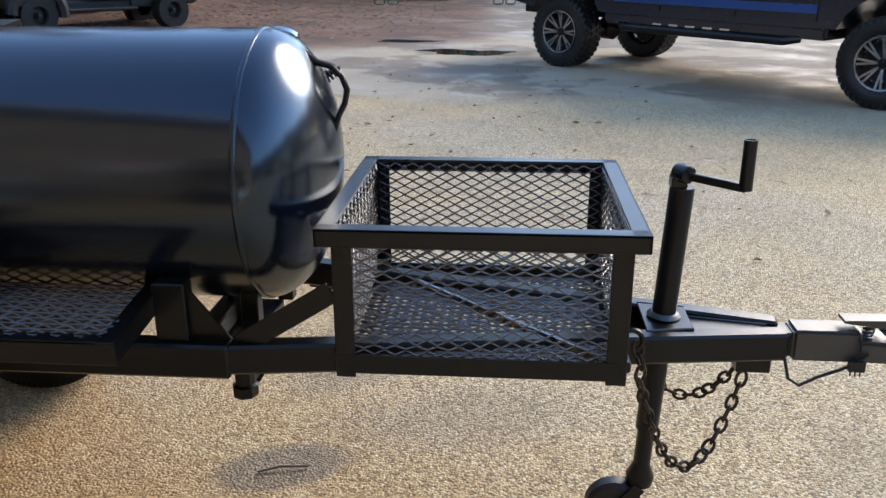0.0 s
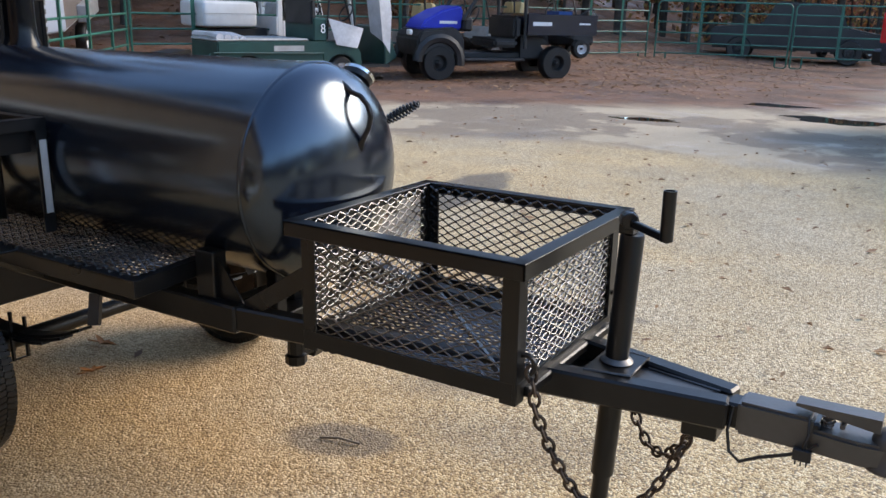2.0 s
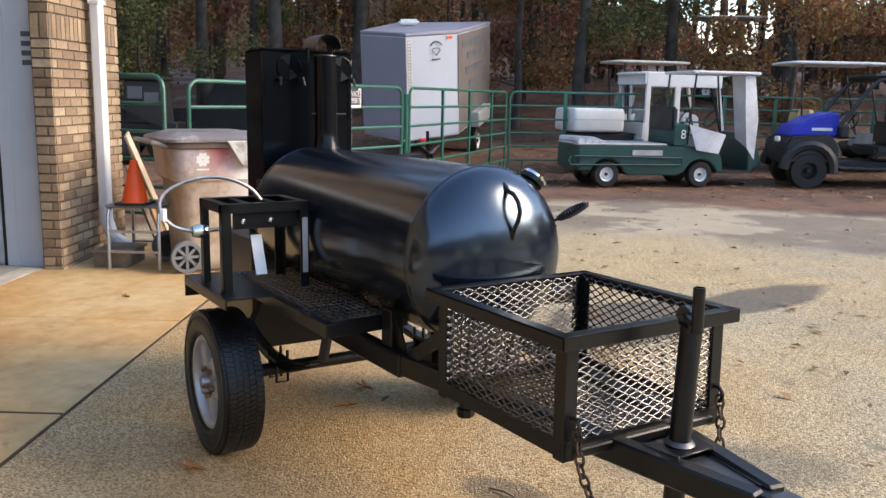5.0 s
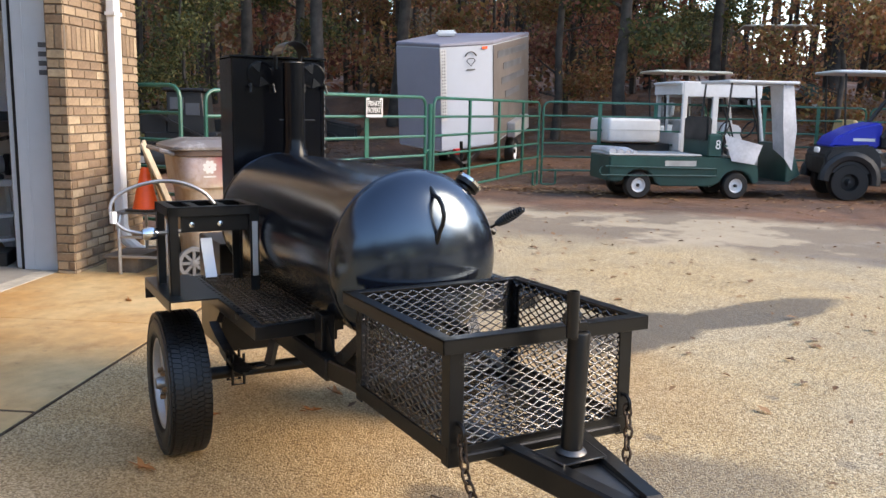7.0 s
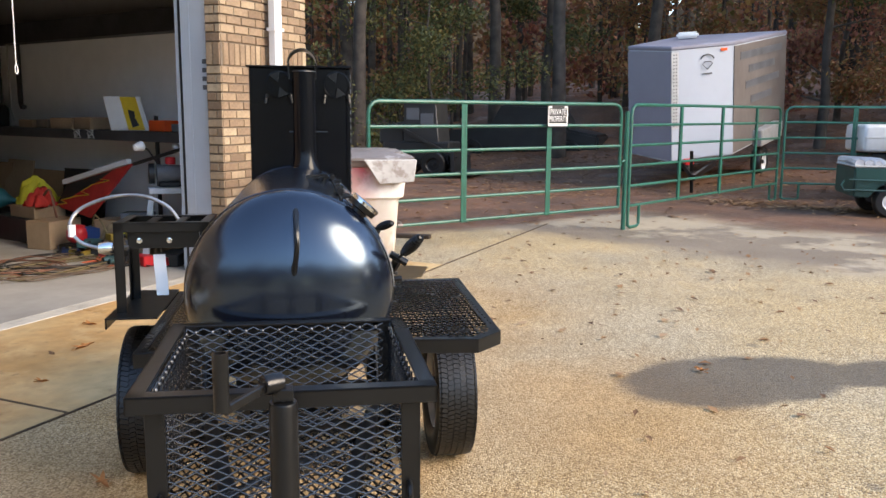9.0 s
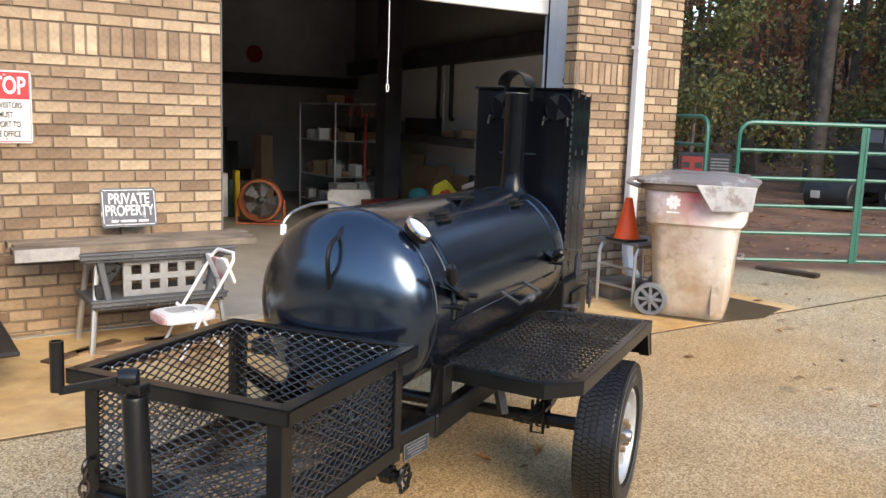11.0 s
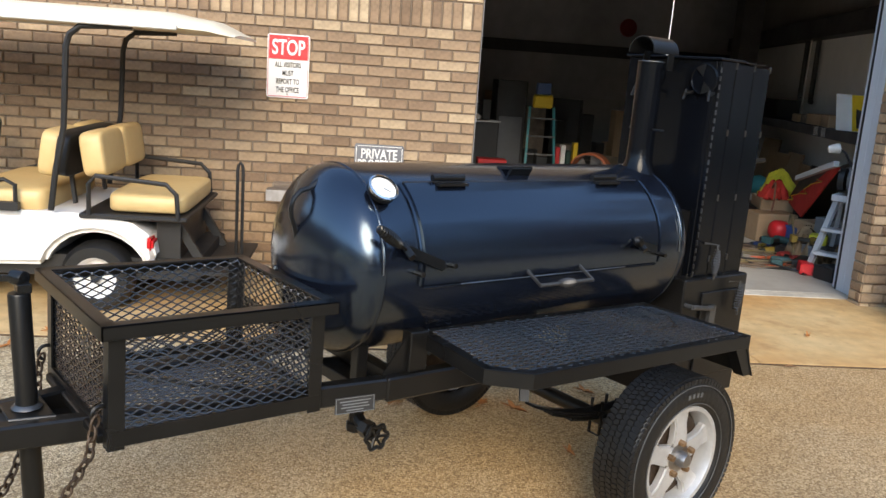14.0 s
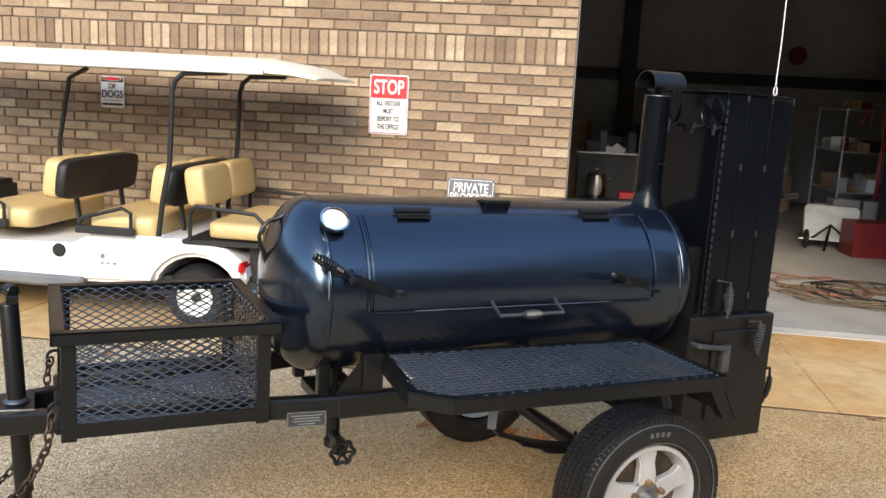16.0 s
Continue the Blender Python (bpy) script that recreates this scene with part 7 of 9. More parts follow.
part("rub_rail", Shape().tube([(-0.66, -0.56, 0.55), (-0.70, -0.56, 0.475), (-0.66, -0.56, 0.40), (1.35, -0.56, 0.40), (1.35, -0.56, 0.52), (-0.6, -0.56, 0.55)], 0.014, 6), M_CARTGREEN, uc)
part("badge", Shape().span((0.45, -0.536, 0.56), (1.0, -0.531, 0.65)), M_LIGHTPLASTIC, uc, "pale nameplate")
for x, y in ((0, -0.45), (0, 0.45), (1.73, -0.45), (1.73, 0.45)):
    small_wheel(uc, pose(x, y, 0.235, 90 if y < 0 else -90), 0.235, 0.17, 0.12, M_WHITE, "small tyre on a white rim")
part("seat_box", Shape().span((1.20, -0.52, 0.72), (1.45, 0.52, 1.10)), M_CARTGREEN, uc, bevel=0.02)
lettering("letters", "8", 0.22, M_WHITE, uc, pose(1.36, -0.545, 0.92), 0.9)
part("seat_back", Shape().box((0, 0, 0), (0.10, 0.95, 0.42)), M_BLACKPLASTIC, uc, "black seat back", bevel=0.03, seg=2, m=pose(1.22, 0, 1.18))
part("plastic_sheet", Shape().add([(1.45, -0.56, 1.10), (2.15, -0.56, 0.93), (2.02, -0.58, 0.60), (1.60, -0.58, 0.66), (1.45, 0.5, 1.12), (2.15, 0.5, 0.95), (1.75, -0.60, 1.02), (1.80, -0.62, 0.80)], [(0, 6, 7, 3), (6, 1, 2, 7), (0, 4, 5, 1, 6), (3, 7, 2)]), M_TARP, uc, "hazy loose plastic sheet")
part("floor_pan", Shape().span((2.05, -0.5, 0.26), (2.75, 0.5, 0.31)), M_BLACKPLASTIC, uc)
part("cowl", Shape().add([(2.65, -0.5, 0.28), (2.95, -0.45, 0.42), (2.72, -0.47, 0.98), (2.62, -0.5, 0.95), (2.65, 0.5, 0.28), (2.95, 0.45, 0.42), (2.72, 0.47, 0.98), (2.62, 0.5, 0.95)], [(0, 1, 2, 3), (7, 6, 5, 4), (1, 5, 6, 2), (0, 3, 7, 4), (3, 2, 6, 7), (0, 4, 5, 1)]), M_CARTGREEN, uc, "sloping green cowl", bevel=0.02)
part("front_curtain", Shape().add([(2.58, -0.53, 0.70), (2.74, -0.52, 0.50), (2.78, -0.5, 1.2), (2.66, -0.5, 1.95), (2.46, -0.52, 1.95), (2.50, -0.54, 1.30), (2.62, -0.05, 0.85), (2.78, -0.02, 1.2), (2.64, 0.0, 1.95), (2.50, 0.0, 1.95)], [(0, 1, 2, 3, 4, 5), (2, 7, 8, 3), (0, 6, 7, 2, 1), (3, 8, 9, 4), (0, 5, 4, 9, 6)]), M_TARP, uc, "hazy plastic windscreen curtain", smooth=60)
part("roof", Shape().span((1.46, -0.58, 1.96), (2.74, 0.58, 2.01)), M_WHITE, uc, "white flat roof", bevel=0.02, seg=2)
for x0, x1 in ((1.55, 1.46), (2.5, 2.6)):
    for y in (-0.5, 0.5):
        part("roof_post", Shape().tube([(x1 if x0 < 2 else 2.66, y, 0.75), (x0, y, 1.96)], 0.018, 6), M_BLACKPLASTIC, uc)
part("steering_wheel", Shape().tube([(2.2 + 0.08 * math.sin(a), 0.1 + 0.18 * math.cos(a), 1.18 + 0.14 * math.sin(a)) for a in (math.tau * i / 20 for i in range(20))], 0.015, 6, closed=True), M_BLACKPLASTIC, uc)

# blue and black farm utility vehicle: front wheel at x = 0, rear wheel at x = 2.5
uv = thing("utility_vehicle", between((-7.20, 11.72), (-5.72, 13.75)) @ pose(0, 0.55, 0), "black and blue four-wheel utility vehicle with a tipping bed", "utility vehicle")
for x, y in ((0, -0.5), (0, 0.5), (2.45, -0.5), (2.45, 0.5)):
    small_wheel(uv, pose(x, y, 0.33, 90 if y < 0 else -90), 0.33, 0.26, 0.15, M_BLACKPLASTIC, "knobbly off-road tyre")
part("chassis", Shape().span((-0.2, -0.35, 0.38), (2.9, 0.35, 0.52)).span((0.5, -0.62, 0.36), (1.75, 0.62, 0.42)), M_BLACKPLASTIC, uv, bevel=0.02)
part("nose", Shape().prism([(-0.42, 0.45), (-0.44, 0.78), (-0.34, 0.92), (0.30, 0.98), (0.48, 0.80), (0.50, 0.45)], -0.62, 0.62, XZ), M_BLACKPLASTIC, uv, "black front fender", bevel=0.04, seg=2)
for y in (-0.58, 0.58):
    part("mudguard", Shape().tube([(0.42 * math.cos(radians(a)) - 0.0, y, 0.36 + 0.42 * math.sin(radians(a))) for a in range(-10, 181, 19)], 0.10, 8), M_BLACKPLASTIC, uv)
part("hood", Shape().prism([(-0.34, 0.92), (-0.22, 1.10), (0.10, 1.27), (0.46, 1.36), (0.52, 1.32), (0.50, 0.92)], -0.44, 0.44, XZ), M_BLUE, uv, "bright blue hood", bevel=0.05, seg=3)
part("nameplate", Shape().span((0.05, -0.446, 1.03), (0.40, -0.441, 1.08)), M_WHITE, uv, "white badge bar")
part("head_lamp", Shape().box((0, 0, 0), (0.06, 0.2, 0.1)), M_DIAL, uv, "clear head lamp", bevel=0.02, m=pose(-0.5, -0.35, 0.87))
part("seat", Shape().span((1.1, -0.6, 0.62), (1.6, 0.6, 0.78)).span((1.5, -0.6, 0.78), (1.65, 0.6, 1.20)), M_BLACKPLASTIC, uv, "black bench seat", bevel=0.05, seg=2)
part("dash", Shape().span((0.5, -0.55, 0.9), (0.68, 0.55, 1.15)), M_BLACKPLASTIC, uv, bevel=0.04)
part("steering_wheel", Shape().tube([(0.82 + 0.06 * math.sin(a), -0.25 + 0.17 * math.cos(a), 1.2 + 0.14 * math.sin(a)) for a in (math.tau * i / 20 for i in range(20))], 0.016, 6, closed=True), M_BLACKPLASTIC, uv)
for y in (-0.6, 0.6):
    part("roll_bar", Shape().tube([(0.45, y, 1.1), (0.85, y, 1.70), (1.05, y, 1.92), (1.6, y, 1.95), (1.72, y, 1.85), (1.74, y, 0.6)], 0.038, 8), M_BLACKPLASTIC, uv, "black roll cage tube")
part("cage_cross", Shape().tube([(1.05, -0.6, 1.92), (1.05, 0.6, 1.92)], 0.026, 8).tube([(1.62, -0.6, 1.95), (1.62, 0.6, 1.95)], 0.026, 8), M_BLACKPLASTIC, uv)
part("canopy", Shape().span((0.95, -0.62, 1.96), (1.75, 0.62, 2.02)), M_BLACKPLASTIC, uv, "dark cab canopy", bevel=0.02)
part("bed", Shape().span((1.75, -0.68, 0.86), (3.25, 0.68, 0.92)).span((1.75, -0.68, 0.92), (3.25, -0.62, 1.24)).span((1.75, 0.62, 0.92), (3.25, 0.68, 1.24)).span((1.75, -0.62, 0.92), (1.80, 0.62, 1.24)).span((3.20, -0.62, 0.92), (3.25, 0.62, 1.24)), M_NAVY, uv, "dark tipping cargo bed")
for x0, x1, z0, z1 in ((1.85, 2.25, 1.03, 1.10), (2.85, 3.1, 1.06, 1.09)):
    part("bed_lettering", Shape().span((x0, -0.686, z0), (x1, -0.681, z1)), M_WHITE, uv, "white badge bar")
part("bed_hoop", Shape().tube([(2.9, -0.6, 1.24), (3.15, -0.62, 1.38), (3.25, -0.62, 1.24)], 0.015, 6), M_BLACKPLASTIC, uv)
part("engine_box", Shape().span((1.75, -0.4, 0.42), (2.2, 0.4, 0.82)), M_BLACKPLASTIC, uv)
part("blue_box", Shape().span((2.6, -0.3, 0.92), (2.9, 0.2, 1.30)), M_STRIPE, uv, "blue box in the bed")


def roofed_cart(name, m, roof_mat, body_mat, seat_mat, label, top=1.86, cab=False):
    """A two-seat golf cart with a flat roof."""
    m = Matrix.Translation((0, 0, ground_z(m.translation.x, m.translation.y))) @ m
    c = thing(name, m, label, "golf cart", group="golf carts behind the fence")
    part("body", Shape().prism([(-0.75, 0.28), (-0.78, 0.62), (-0.1, 0.68), (0.3, 0.62), (0.45, 0.34), (0.9, 0.32), (1.05, 0.75), (1.45, 0.66), (1.5, 0.3)], -0.55, 0.55, XZ), body_mat, c, "moulded body", bevel=0.04, seg=2)
    for x, y in ((-0.4, -0.47), (-0.4, 0.47), (1.2, -0.47), (1.2, 0.47)):
        small_wheel(c, pose(x, y, 0.22, 90 if y < 0 else -90), 0.22, 0.18, 0.12, M_WHITE, "small tyre on a white rim")
    seat_cushion("seat", c, (0.02, 0, 0.74), (0.48, 1.0, 0.13), "seat cushion", 0, seat_mat)
    for y in (-0.26, 0.26):
        seat_cushion("backrest", c, (-0.27, y, 1.02), (0.10, 0.46, 0.34), "seat back", 8, seat_mat)
    part("roof", Shape().pillow((1.95, 1.2, 0.09), 0.5, 0.2), roof_mat, c, "flat roof canopy", smooth=60, m=pose(0.2, 0, top + 0.035))
    for y in (-0.5, 0.5):
        part("rear_post", Shape().tube([(-0.42, y, 0.66), (-0.52, y, top)], 0.018, 6), M_BLACKPLASTIC, c)
        part("front_post", Shape().tube([(1.1, y, 0.74), (0.75, y, top)], 0.018, 6), M_BLACKPLASTIC, c)
    part("steering_wheel", Shape().tube([(0.72 + 0.07 * math.sin(a), 0.25 + 0.16 * math.cos(a), 1.05 + 0.13 * math.sin(a)) for a in (math.tau * i / 18 for i in range(18))], 0.014, 6, closed=True).tube([(0.74, 0.25, 1.05), (1.0, 0.25, 0.7)], 0.015, 6), M_BLACKPLASTIC, c)
    if cab:
        for y in (-0.6, 0.54):
            part("rear_pillar", Shape().span((-0.64, y, 0.55), (-0.54, y + 0.06, 1.66)), M_SHADEWHITE, c, "white cab pillar", bevel=0.01)
            part("middle_pillar", Shape().span((-0.02, y, 0.5), (0.10, y + 0.06, 1.66)), M_SHADEWHITE, c, "white cab pillar", bevel=0.01)
            part("front_pillar", Shape().beam((1.10, y + 0.03, 0.70), (0.92, y + 0.03, 1.70), 0.08, 0.06), M_SHADEWHITE, c, "white cab pillar", bevel=0.01)
            part("side_header", Shape().span((-0.64, y, 1.64), (1.0, y + 0.06, 1.92)), M_SHADEWHITE, c, "white cab header", bevel=0.012)
            part("lower_panel", Shape().span((-0.54, y, 0.5), (-0.02, y + 0.06, 0.88)), M_SHADEWHITE, c, "white cab side panel", bevel=0.01)
            part("side_window", Shape().span((-0.54, y + 0.025, 0.88), (-0.02, y + 0.035, 1.64)), M_GLASS, c, "clear side window").visible_shadow = False
        part("rear_panel", Shape().span((-0.68, -0.6, 0.62), (-0.64, 0.6, 0.95)).span((-0.68, -0.6, 1.68), (-0.64, 0.6, 1.90)).span((-0.68, -0.03, 0.95), (-0.64, 0.03, 1.68)), M_SHADEWHITE, c, "white rear cab frame", bevel=0.01)
    return c


AV = math.degrees(math.atan2(1.63, 0.6))
roofed_cart("golf_cart", pose(-10.37, 11.28, 0, 0, 0, AV + 3), M_SHADEWHITE, M_LIGHTPLASTIC, M_LIGHTPLASTIC, "white hard-cab golf cart behind the fence", cab=True)
roofed_cart("golf_cart", pose(-13.4, 13.5, 0.0, 0, 0, AV), M_OFFWHITE, M_SHADEWHITE, M_LIGHTPLASTIC, "white golf cart with a tan roof behind the fence")
roofed_cart("golf_cart", pose(-8.72, 13.92, 0, 0, 0, AV - 12), M_SHADEWHITE, M_LIGHTPLASTIC, M_TAN, "golf cart with a white roof and tan seats behind the fence", top=2.05)
roofed_cart("golf_cart", pose(-7.6, 15.9, 0, 0, 0, AV - 20), M_SHADEWHITE, M_BLACKPLASTIC, M_TAN, "dark golf cart with a white roof behind the fence")
roofed_cart("golf_cart", pose(-15.0, 18.3, 0, 0, 0, AV - 20), M_TRASH, M_CARTGREEN, M_BLACKPLASTIC, "dark green golf cart with a dusty roof by the woods", top=2.25)
bk = part("rear_box", Shape().pillow((1.08, 1.0, 0.47), 0.2, 0.12), M_SHADEWHITE, bpy.data.objects["golf_cart.001"], "white moulded rear box", smooth=75, m=pose(-1.54, 0, 0.98))
part("box_lid_seam", Shape().span((-2.06, -0.505, 0.985), (-1.03, -0.492, 0.997)), M_LIGHTPLASTIC, bpy.data.objects["golf_cart.001"], "seam of the rear box lid")
part("box_stand", Shape().span((-1.9, -0.4, 0.1), (-0.75, 0.4, 0.74)), M_BLACKPLASTIC, bpy.data.objects["golf_cart.001"], "dark underframe of the rear box", bevel=0.02)

# lifted pickup truck: rear wheel at x = 0, front wheel at x = 4.05, camera side is -y
tk = thing("pickup_truck", between((1.05, 9.62), (4.05, 6.86)) @ pose(0, 1.0, 0), "lifted dark navy pickup truck with black off-road wheels", "truck")
TRACK = 0.92
M_TRUCKRIM = material("dull_chrome_rim", (0.33, 0.33, 0.34), 0.25, 0.9, vary=0.15, scale=20)
fend = []
for cx in (4.05, 0.0):
    fend += [(cx + 0.58 * math.cos(radians(a)), 0.50 + 0.60 * math.sin(radians(a))) for a in range(8, 173, 15)]
side = [(-1.15, 0.85), (-1.18, 1.52), (1.35, 1.56), (1.55, 2.0), (1.75, 2.16), (2.95, 2.18), (3.35, 1.62), (4.75, 1.50), (4.95, 1.3), (4.95, 0.80)] + fend[:12] + [(3.4, 0.72), (0.7, 0.72)] + fend[12:]
part("body", Shape().prism(side, -0.98, 0.98, XZ), M_NAVY, tk, "dark navy body", bevel=0.04, seg=3, smooth=40)
part("windows", Shape().prism([(1.65, 1.58), (1.85, 2.08), (2.9, 2.10), (3.2, 1.64)], -0.985, 0.985, XZ), M_INK, tk, "dark side windows")
part("stripe", Shape().span((0.78, -1.004, 0.865), (3.3, -0.992, 0.955)), M_STRIPE, tk, "blue body stripe")
for k in range(5):
    part("door_badge", Shape().span((1.62 + k * 0.115, -1.006, 0.985), (1.70 + k * 0.115, -0.994, 1.035)), M_CHROME, tk, "chrome badge bar")
for x in (1.42, 2.38, 3.3):
    part("door_gap", Shape().span((x - 0.006, -0.995, 0.78), (x + 0.006, -0.982, 1.55)), M_INK, tk)
part("rocker", Shape().span((0.62, -0.97, 0.60), (3.42, 0.97, 0.74)), M_NAVY, tk, "dark sill under the doors", bevel=0.03, seg=2)
for k in range(5):
    part("sill_clip", Shape().span((1.35 + k * 0.22, -0.985, 0.625), (1.47 + k * 0.22, -0.965, 0.645)), M_CHROME, tk, "bright sill clip")
for x, y in ((0, -TRACK), (0, TRACK), (4.05, -TRACK), (4.05, TRACK)):
    w = new("wheel")
    w.parent = tk
    w.matrix_basis = pose(x, y, 0.445, 90 if y < 0 else -90)
    tyre = part("tyre", Shape().lathe([(0.27, -0.13), (0.40, -0.16), (0.43, -0.14), (0.44, 0), (0.43, 0.14), (0.40, 0.16), (0.29, 0.15), (0.27, 0.13)], None, 56), M_RUBBER, w, "mud-terrain tyre", smooth=40)
    lugs = Shape()
    for i in range(36):
        a = math.tau * i / 36
        for z in (-0.10, 0.0, 0.10):
            lugs.box((math.cos(a + z) * 0.438, math.sin(a + z) * 0.438, z), (0.022, 0.045, 0.075), Matrix.Rotation(a + z, 3, "Z"))
        for sd in (-1, 1):
            lugs.box((math.cos(a) * 0.42, math.sin(a) * 0.42, sd * 0.15), (0.045, 0.035, 0.03), Matrix.Rotation(a, 3, "Z"))
    part("tread", lugs, M_RUBBER, tyre, "chunky tread lugs")
    rim = part("rim", Shape().lathe([(0.275, 0.13), (0.27, 0.155), (0.25, 0.15), (0.24, 0.06), (0.24, -0.12)], None, 40), M_TRUCKRIM, w, "machined alloy rim")
    part("rim_back", Shape().lathe([(0, 0.0), (0.24, -0.02)], None, 24), M_INK, rim)
    for i in range(8):
        a = math.tau * i / 8
        for off in (-0.11, 0.11):
            part("spoke", Shape().beam((0.05 * math.cos(a), 0.05 * math.sin(a), 0.10), (0.25 * math.cos(a + off), 0.25 * math.sin(a + off), 0.135), 0.024, 0.03), M_TRUCKRIM, rim)
    part("hub", Shape().lathe([(0, 0.14), (0.05, 0.13), (0.06, 0.09)], None, 16), M_BLACK, rim)
part("rear_bumper", Shape().span((-1.36, -0.95, 0.80), (-1.15, 0.95, 1.0)), M_BLACK, tk, bevel=0.03)
part("tail_lamp", Shape().span((-1.20, -0.99, 1.08), (-1.08, -0.90, 1.45)), M_TAIL, tk, "red tail lamp", bevel=0.01)
part("tail_lamp", Shape().span((-1.20, 0.90, 1.08), (-1.08, 0.99, 1.45)), M_TAIL, tk, "red tail lamp", bevel=0.01)
part("step_bar", Shape().tube([(0.85, -0.90, 0.60), (0.95, -1.02, 0.57), (3.0, -1.02, 0.57), (3.12, -0.90, 0.60)], 0.045, 10), M_BLACK, tk, "black tubular side step")
part("frame", Shape().span((-1.1, -0.5, 0.62), (4.7, -0.38, 0.78)).span((-1.1, 0.38, 0.62), (4.7, 0.5, 0.78)), M_BLACK, tk)
part("axle", Shape().tube([(0, -0.85, 0.445), (0, 0.85, 0.445)], 0.06, 10).lathe([(0, 0.16), (0.15, 0.08), (0.15, -0.08), (0, -0.16)], pose(0, 0, 0.445, 0, 90, 0), 14), M_BLACK, tk)

# small kart by the far fence
kt = thing("go_kart", pose(-2.65, 29.2, 0, 0, 0, 60), "small black go-kart near the far fence", "go-kart")
for x, y in ((-0.55, -0.45), (-0.55, 0.45), (0.55, -0.42), (0.55, 0.42)):
    small_wheel(kt, pose(x, y, 0.22, 90 if y < 0 else -90), 0.22, 0.18, 0.11, M_LIGHTPLASTIC, "small kart tyre")
part("frame", Shape().tube([(-0.7, -0.35, 0.3), (0.8, -0.3, 0.3), (0.8, 0.3, 0.3), (-0.7, 0.35, 0.3)], 0.03, 8, closed=True).tube([(-0.5, -0.35, 0.3), (-0.4, -0.35, 0.95), (-0.4, 0.35, 0.95), (-0.5, 0.35, 0.3)], 0.025, 8), M_BLACK, kt)
part("seat", Shape().span((-0.45, -0.3, 0.35), (0.0, 0.3, 0.45)).span((-0.5, -0.3, 0.45), (-0.4, 0.3, 0.85)), M_BLACKPLASTIC, kt, bevel=0.03)
part("engine", Shape().span((-0.85, -0.25, 0.3), (-0.5, 0.25, 0.6)), M_GREYPLASTIC, kt, bevel=0.02)


def covered(name, x, y, rz, size, label, mat=M_INK):
    """Dark machine under a sheet: a stepped body with a cab and wheels."""
    w, d, h = size
    o = thing(name, pose(x, y, 0, 0, 0, rz), label, "machine")
    part("body", Shape().prism([(-w / 2, 0.35), (-w / 2, h * 0.55), (-w * 0.2, h * 0.62), (-w * 0.12, h), (w * 0.22, h * 0.97), (w * 0.3, h * 0.6), (w / 2, h * 0.5), (w / 2, 0.35)], -d / 2, d / 2, XZ), mat, o, "dark bodywork", bevel=0.06, seg=2)
    for sx in (-0.32, 0.32):
        for y_ in (-d / 2, d / 2):
            small_wheel(o, pose(w * sx, y_, 0.35, 90 if y_ < 0 else -90), 0.35, 0.22, 0.18, M_BLACKPLASTIC, "wheel")


def loader(m, label):
    """Small dark loader: chassis, boxy cab with posts and roof, engine hood, bucket and four fat wheels."""
    o = thing("parked_machine", m, label, "machine")
    part("chassis", Shape().span((-0.85, -0.42, 0.28), (0.75, 0.42, 0.80)), M_BLACKPLASTIC, o, bevel=0.03)
    part("hood", Shape().prism([(-0.95, 0.75), (-0.95, 1.15), (-0.35, 1.25), (-0.35, 0.75)], -0.4, 0.4, XZ), M_BLACKPLASTIC, o, "dark engine hood", bevel=0.03)
    part("cab", Shape().prism([(-0.35, 0.78), (-0.35, 1.68), (0.42, 1.68), (0.50, 0.78)], -0.40, 0.40, XZ), M_INK, o, "dark closed cab", bevel=0.02)
    part("roof", Shape().span((-0.42, -0.48, 1.68), (0.50, 0.48, 1.75)), M_BLACKPLASTIC, o, bevel=0.02)
    part("arm", Shape().beam((-0.6, -0.46, 1.2), (0.95, -0.46, 0.45), 0.10, 0.06).beam((-0.6, 0.46, 1.2), (0.95, 0.46, 0.45), 0.10, 0.06), M_BLACKPLASTIC, o, "lift arms")
    part("bucket", Shape().prism([(0.85, 0.10), (0.85, 0.62), (0.92, 0.62), (0.95, 0.16), (1.35, 0.12), (1.35, 0.08)], -0.62, 0.62, XZ), M_BLACKPLASTIC, o)
    for x in (-0.5, 0.42):
        for y in (-0.5, 0.5):
            small_wheel(o, pose(x, y, 0.3, 90 if y < 0 else -90), 0.3, 0.2, 0.16, M_BLACKPLASTIC, "black tyre")
    for x, z in ((-0.12, 1.42), (0.22, 1.30)):
        part("cover_sheet", Shape().span((x - 0.15, -0.425, z - 0.13), (x + 0.15, -0.405, z + 0.13)), M_SIGNGREY, o, "grey sheet on the cab side")


loader(pose(-17.2, 2.75, 0, 0, 0, 62), "small dark loader in the shade of the woods")
covered("parked_machine", -21.8, 6.4, 62, (4.4, 1.9, 1.7), "dark parked vehicle in the shade of the woods", M_BLACKPLASTIC)
barrel = thing("barrel", pose(-15.75, 1.75, 0.29, 0, 0, 62), "black plastic barrel lying on the dirt", "barrel")
part("body", Shape().lathe([(0, -0.45), (0.26, -0.45), (0.285, -0.42), (0.27, -0.2), (0.29, -0.15), (0.29, 0.15), (0.27, 0.2), (0.285, 0.42), (0.26, 0.45), (0, 0.45)], pose(0, 0, 0, 0, 90, 0), 28), M_BLACKPLASTIC, barrel, smooth=40)
part("label_patch", Shape().span((-0.28, -0.296, -0.06), (-0.10, -0.285, 0.08)), M_LIGHTPLASTIC, barrel, "pale worn label")
covered("parked_machine", 2.5, 28.5, 20, (5.0, 2.0, 1.8), "dark parked vehicle beyond the far fence", M_CARTGREEN)
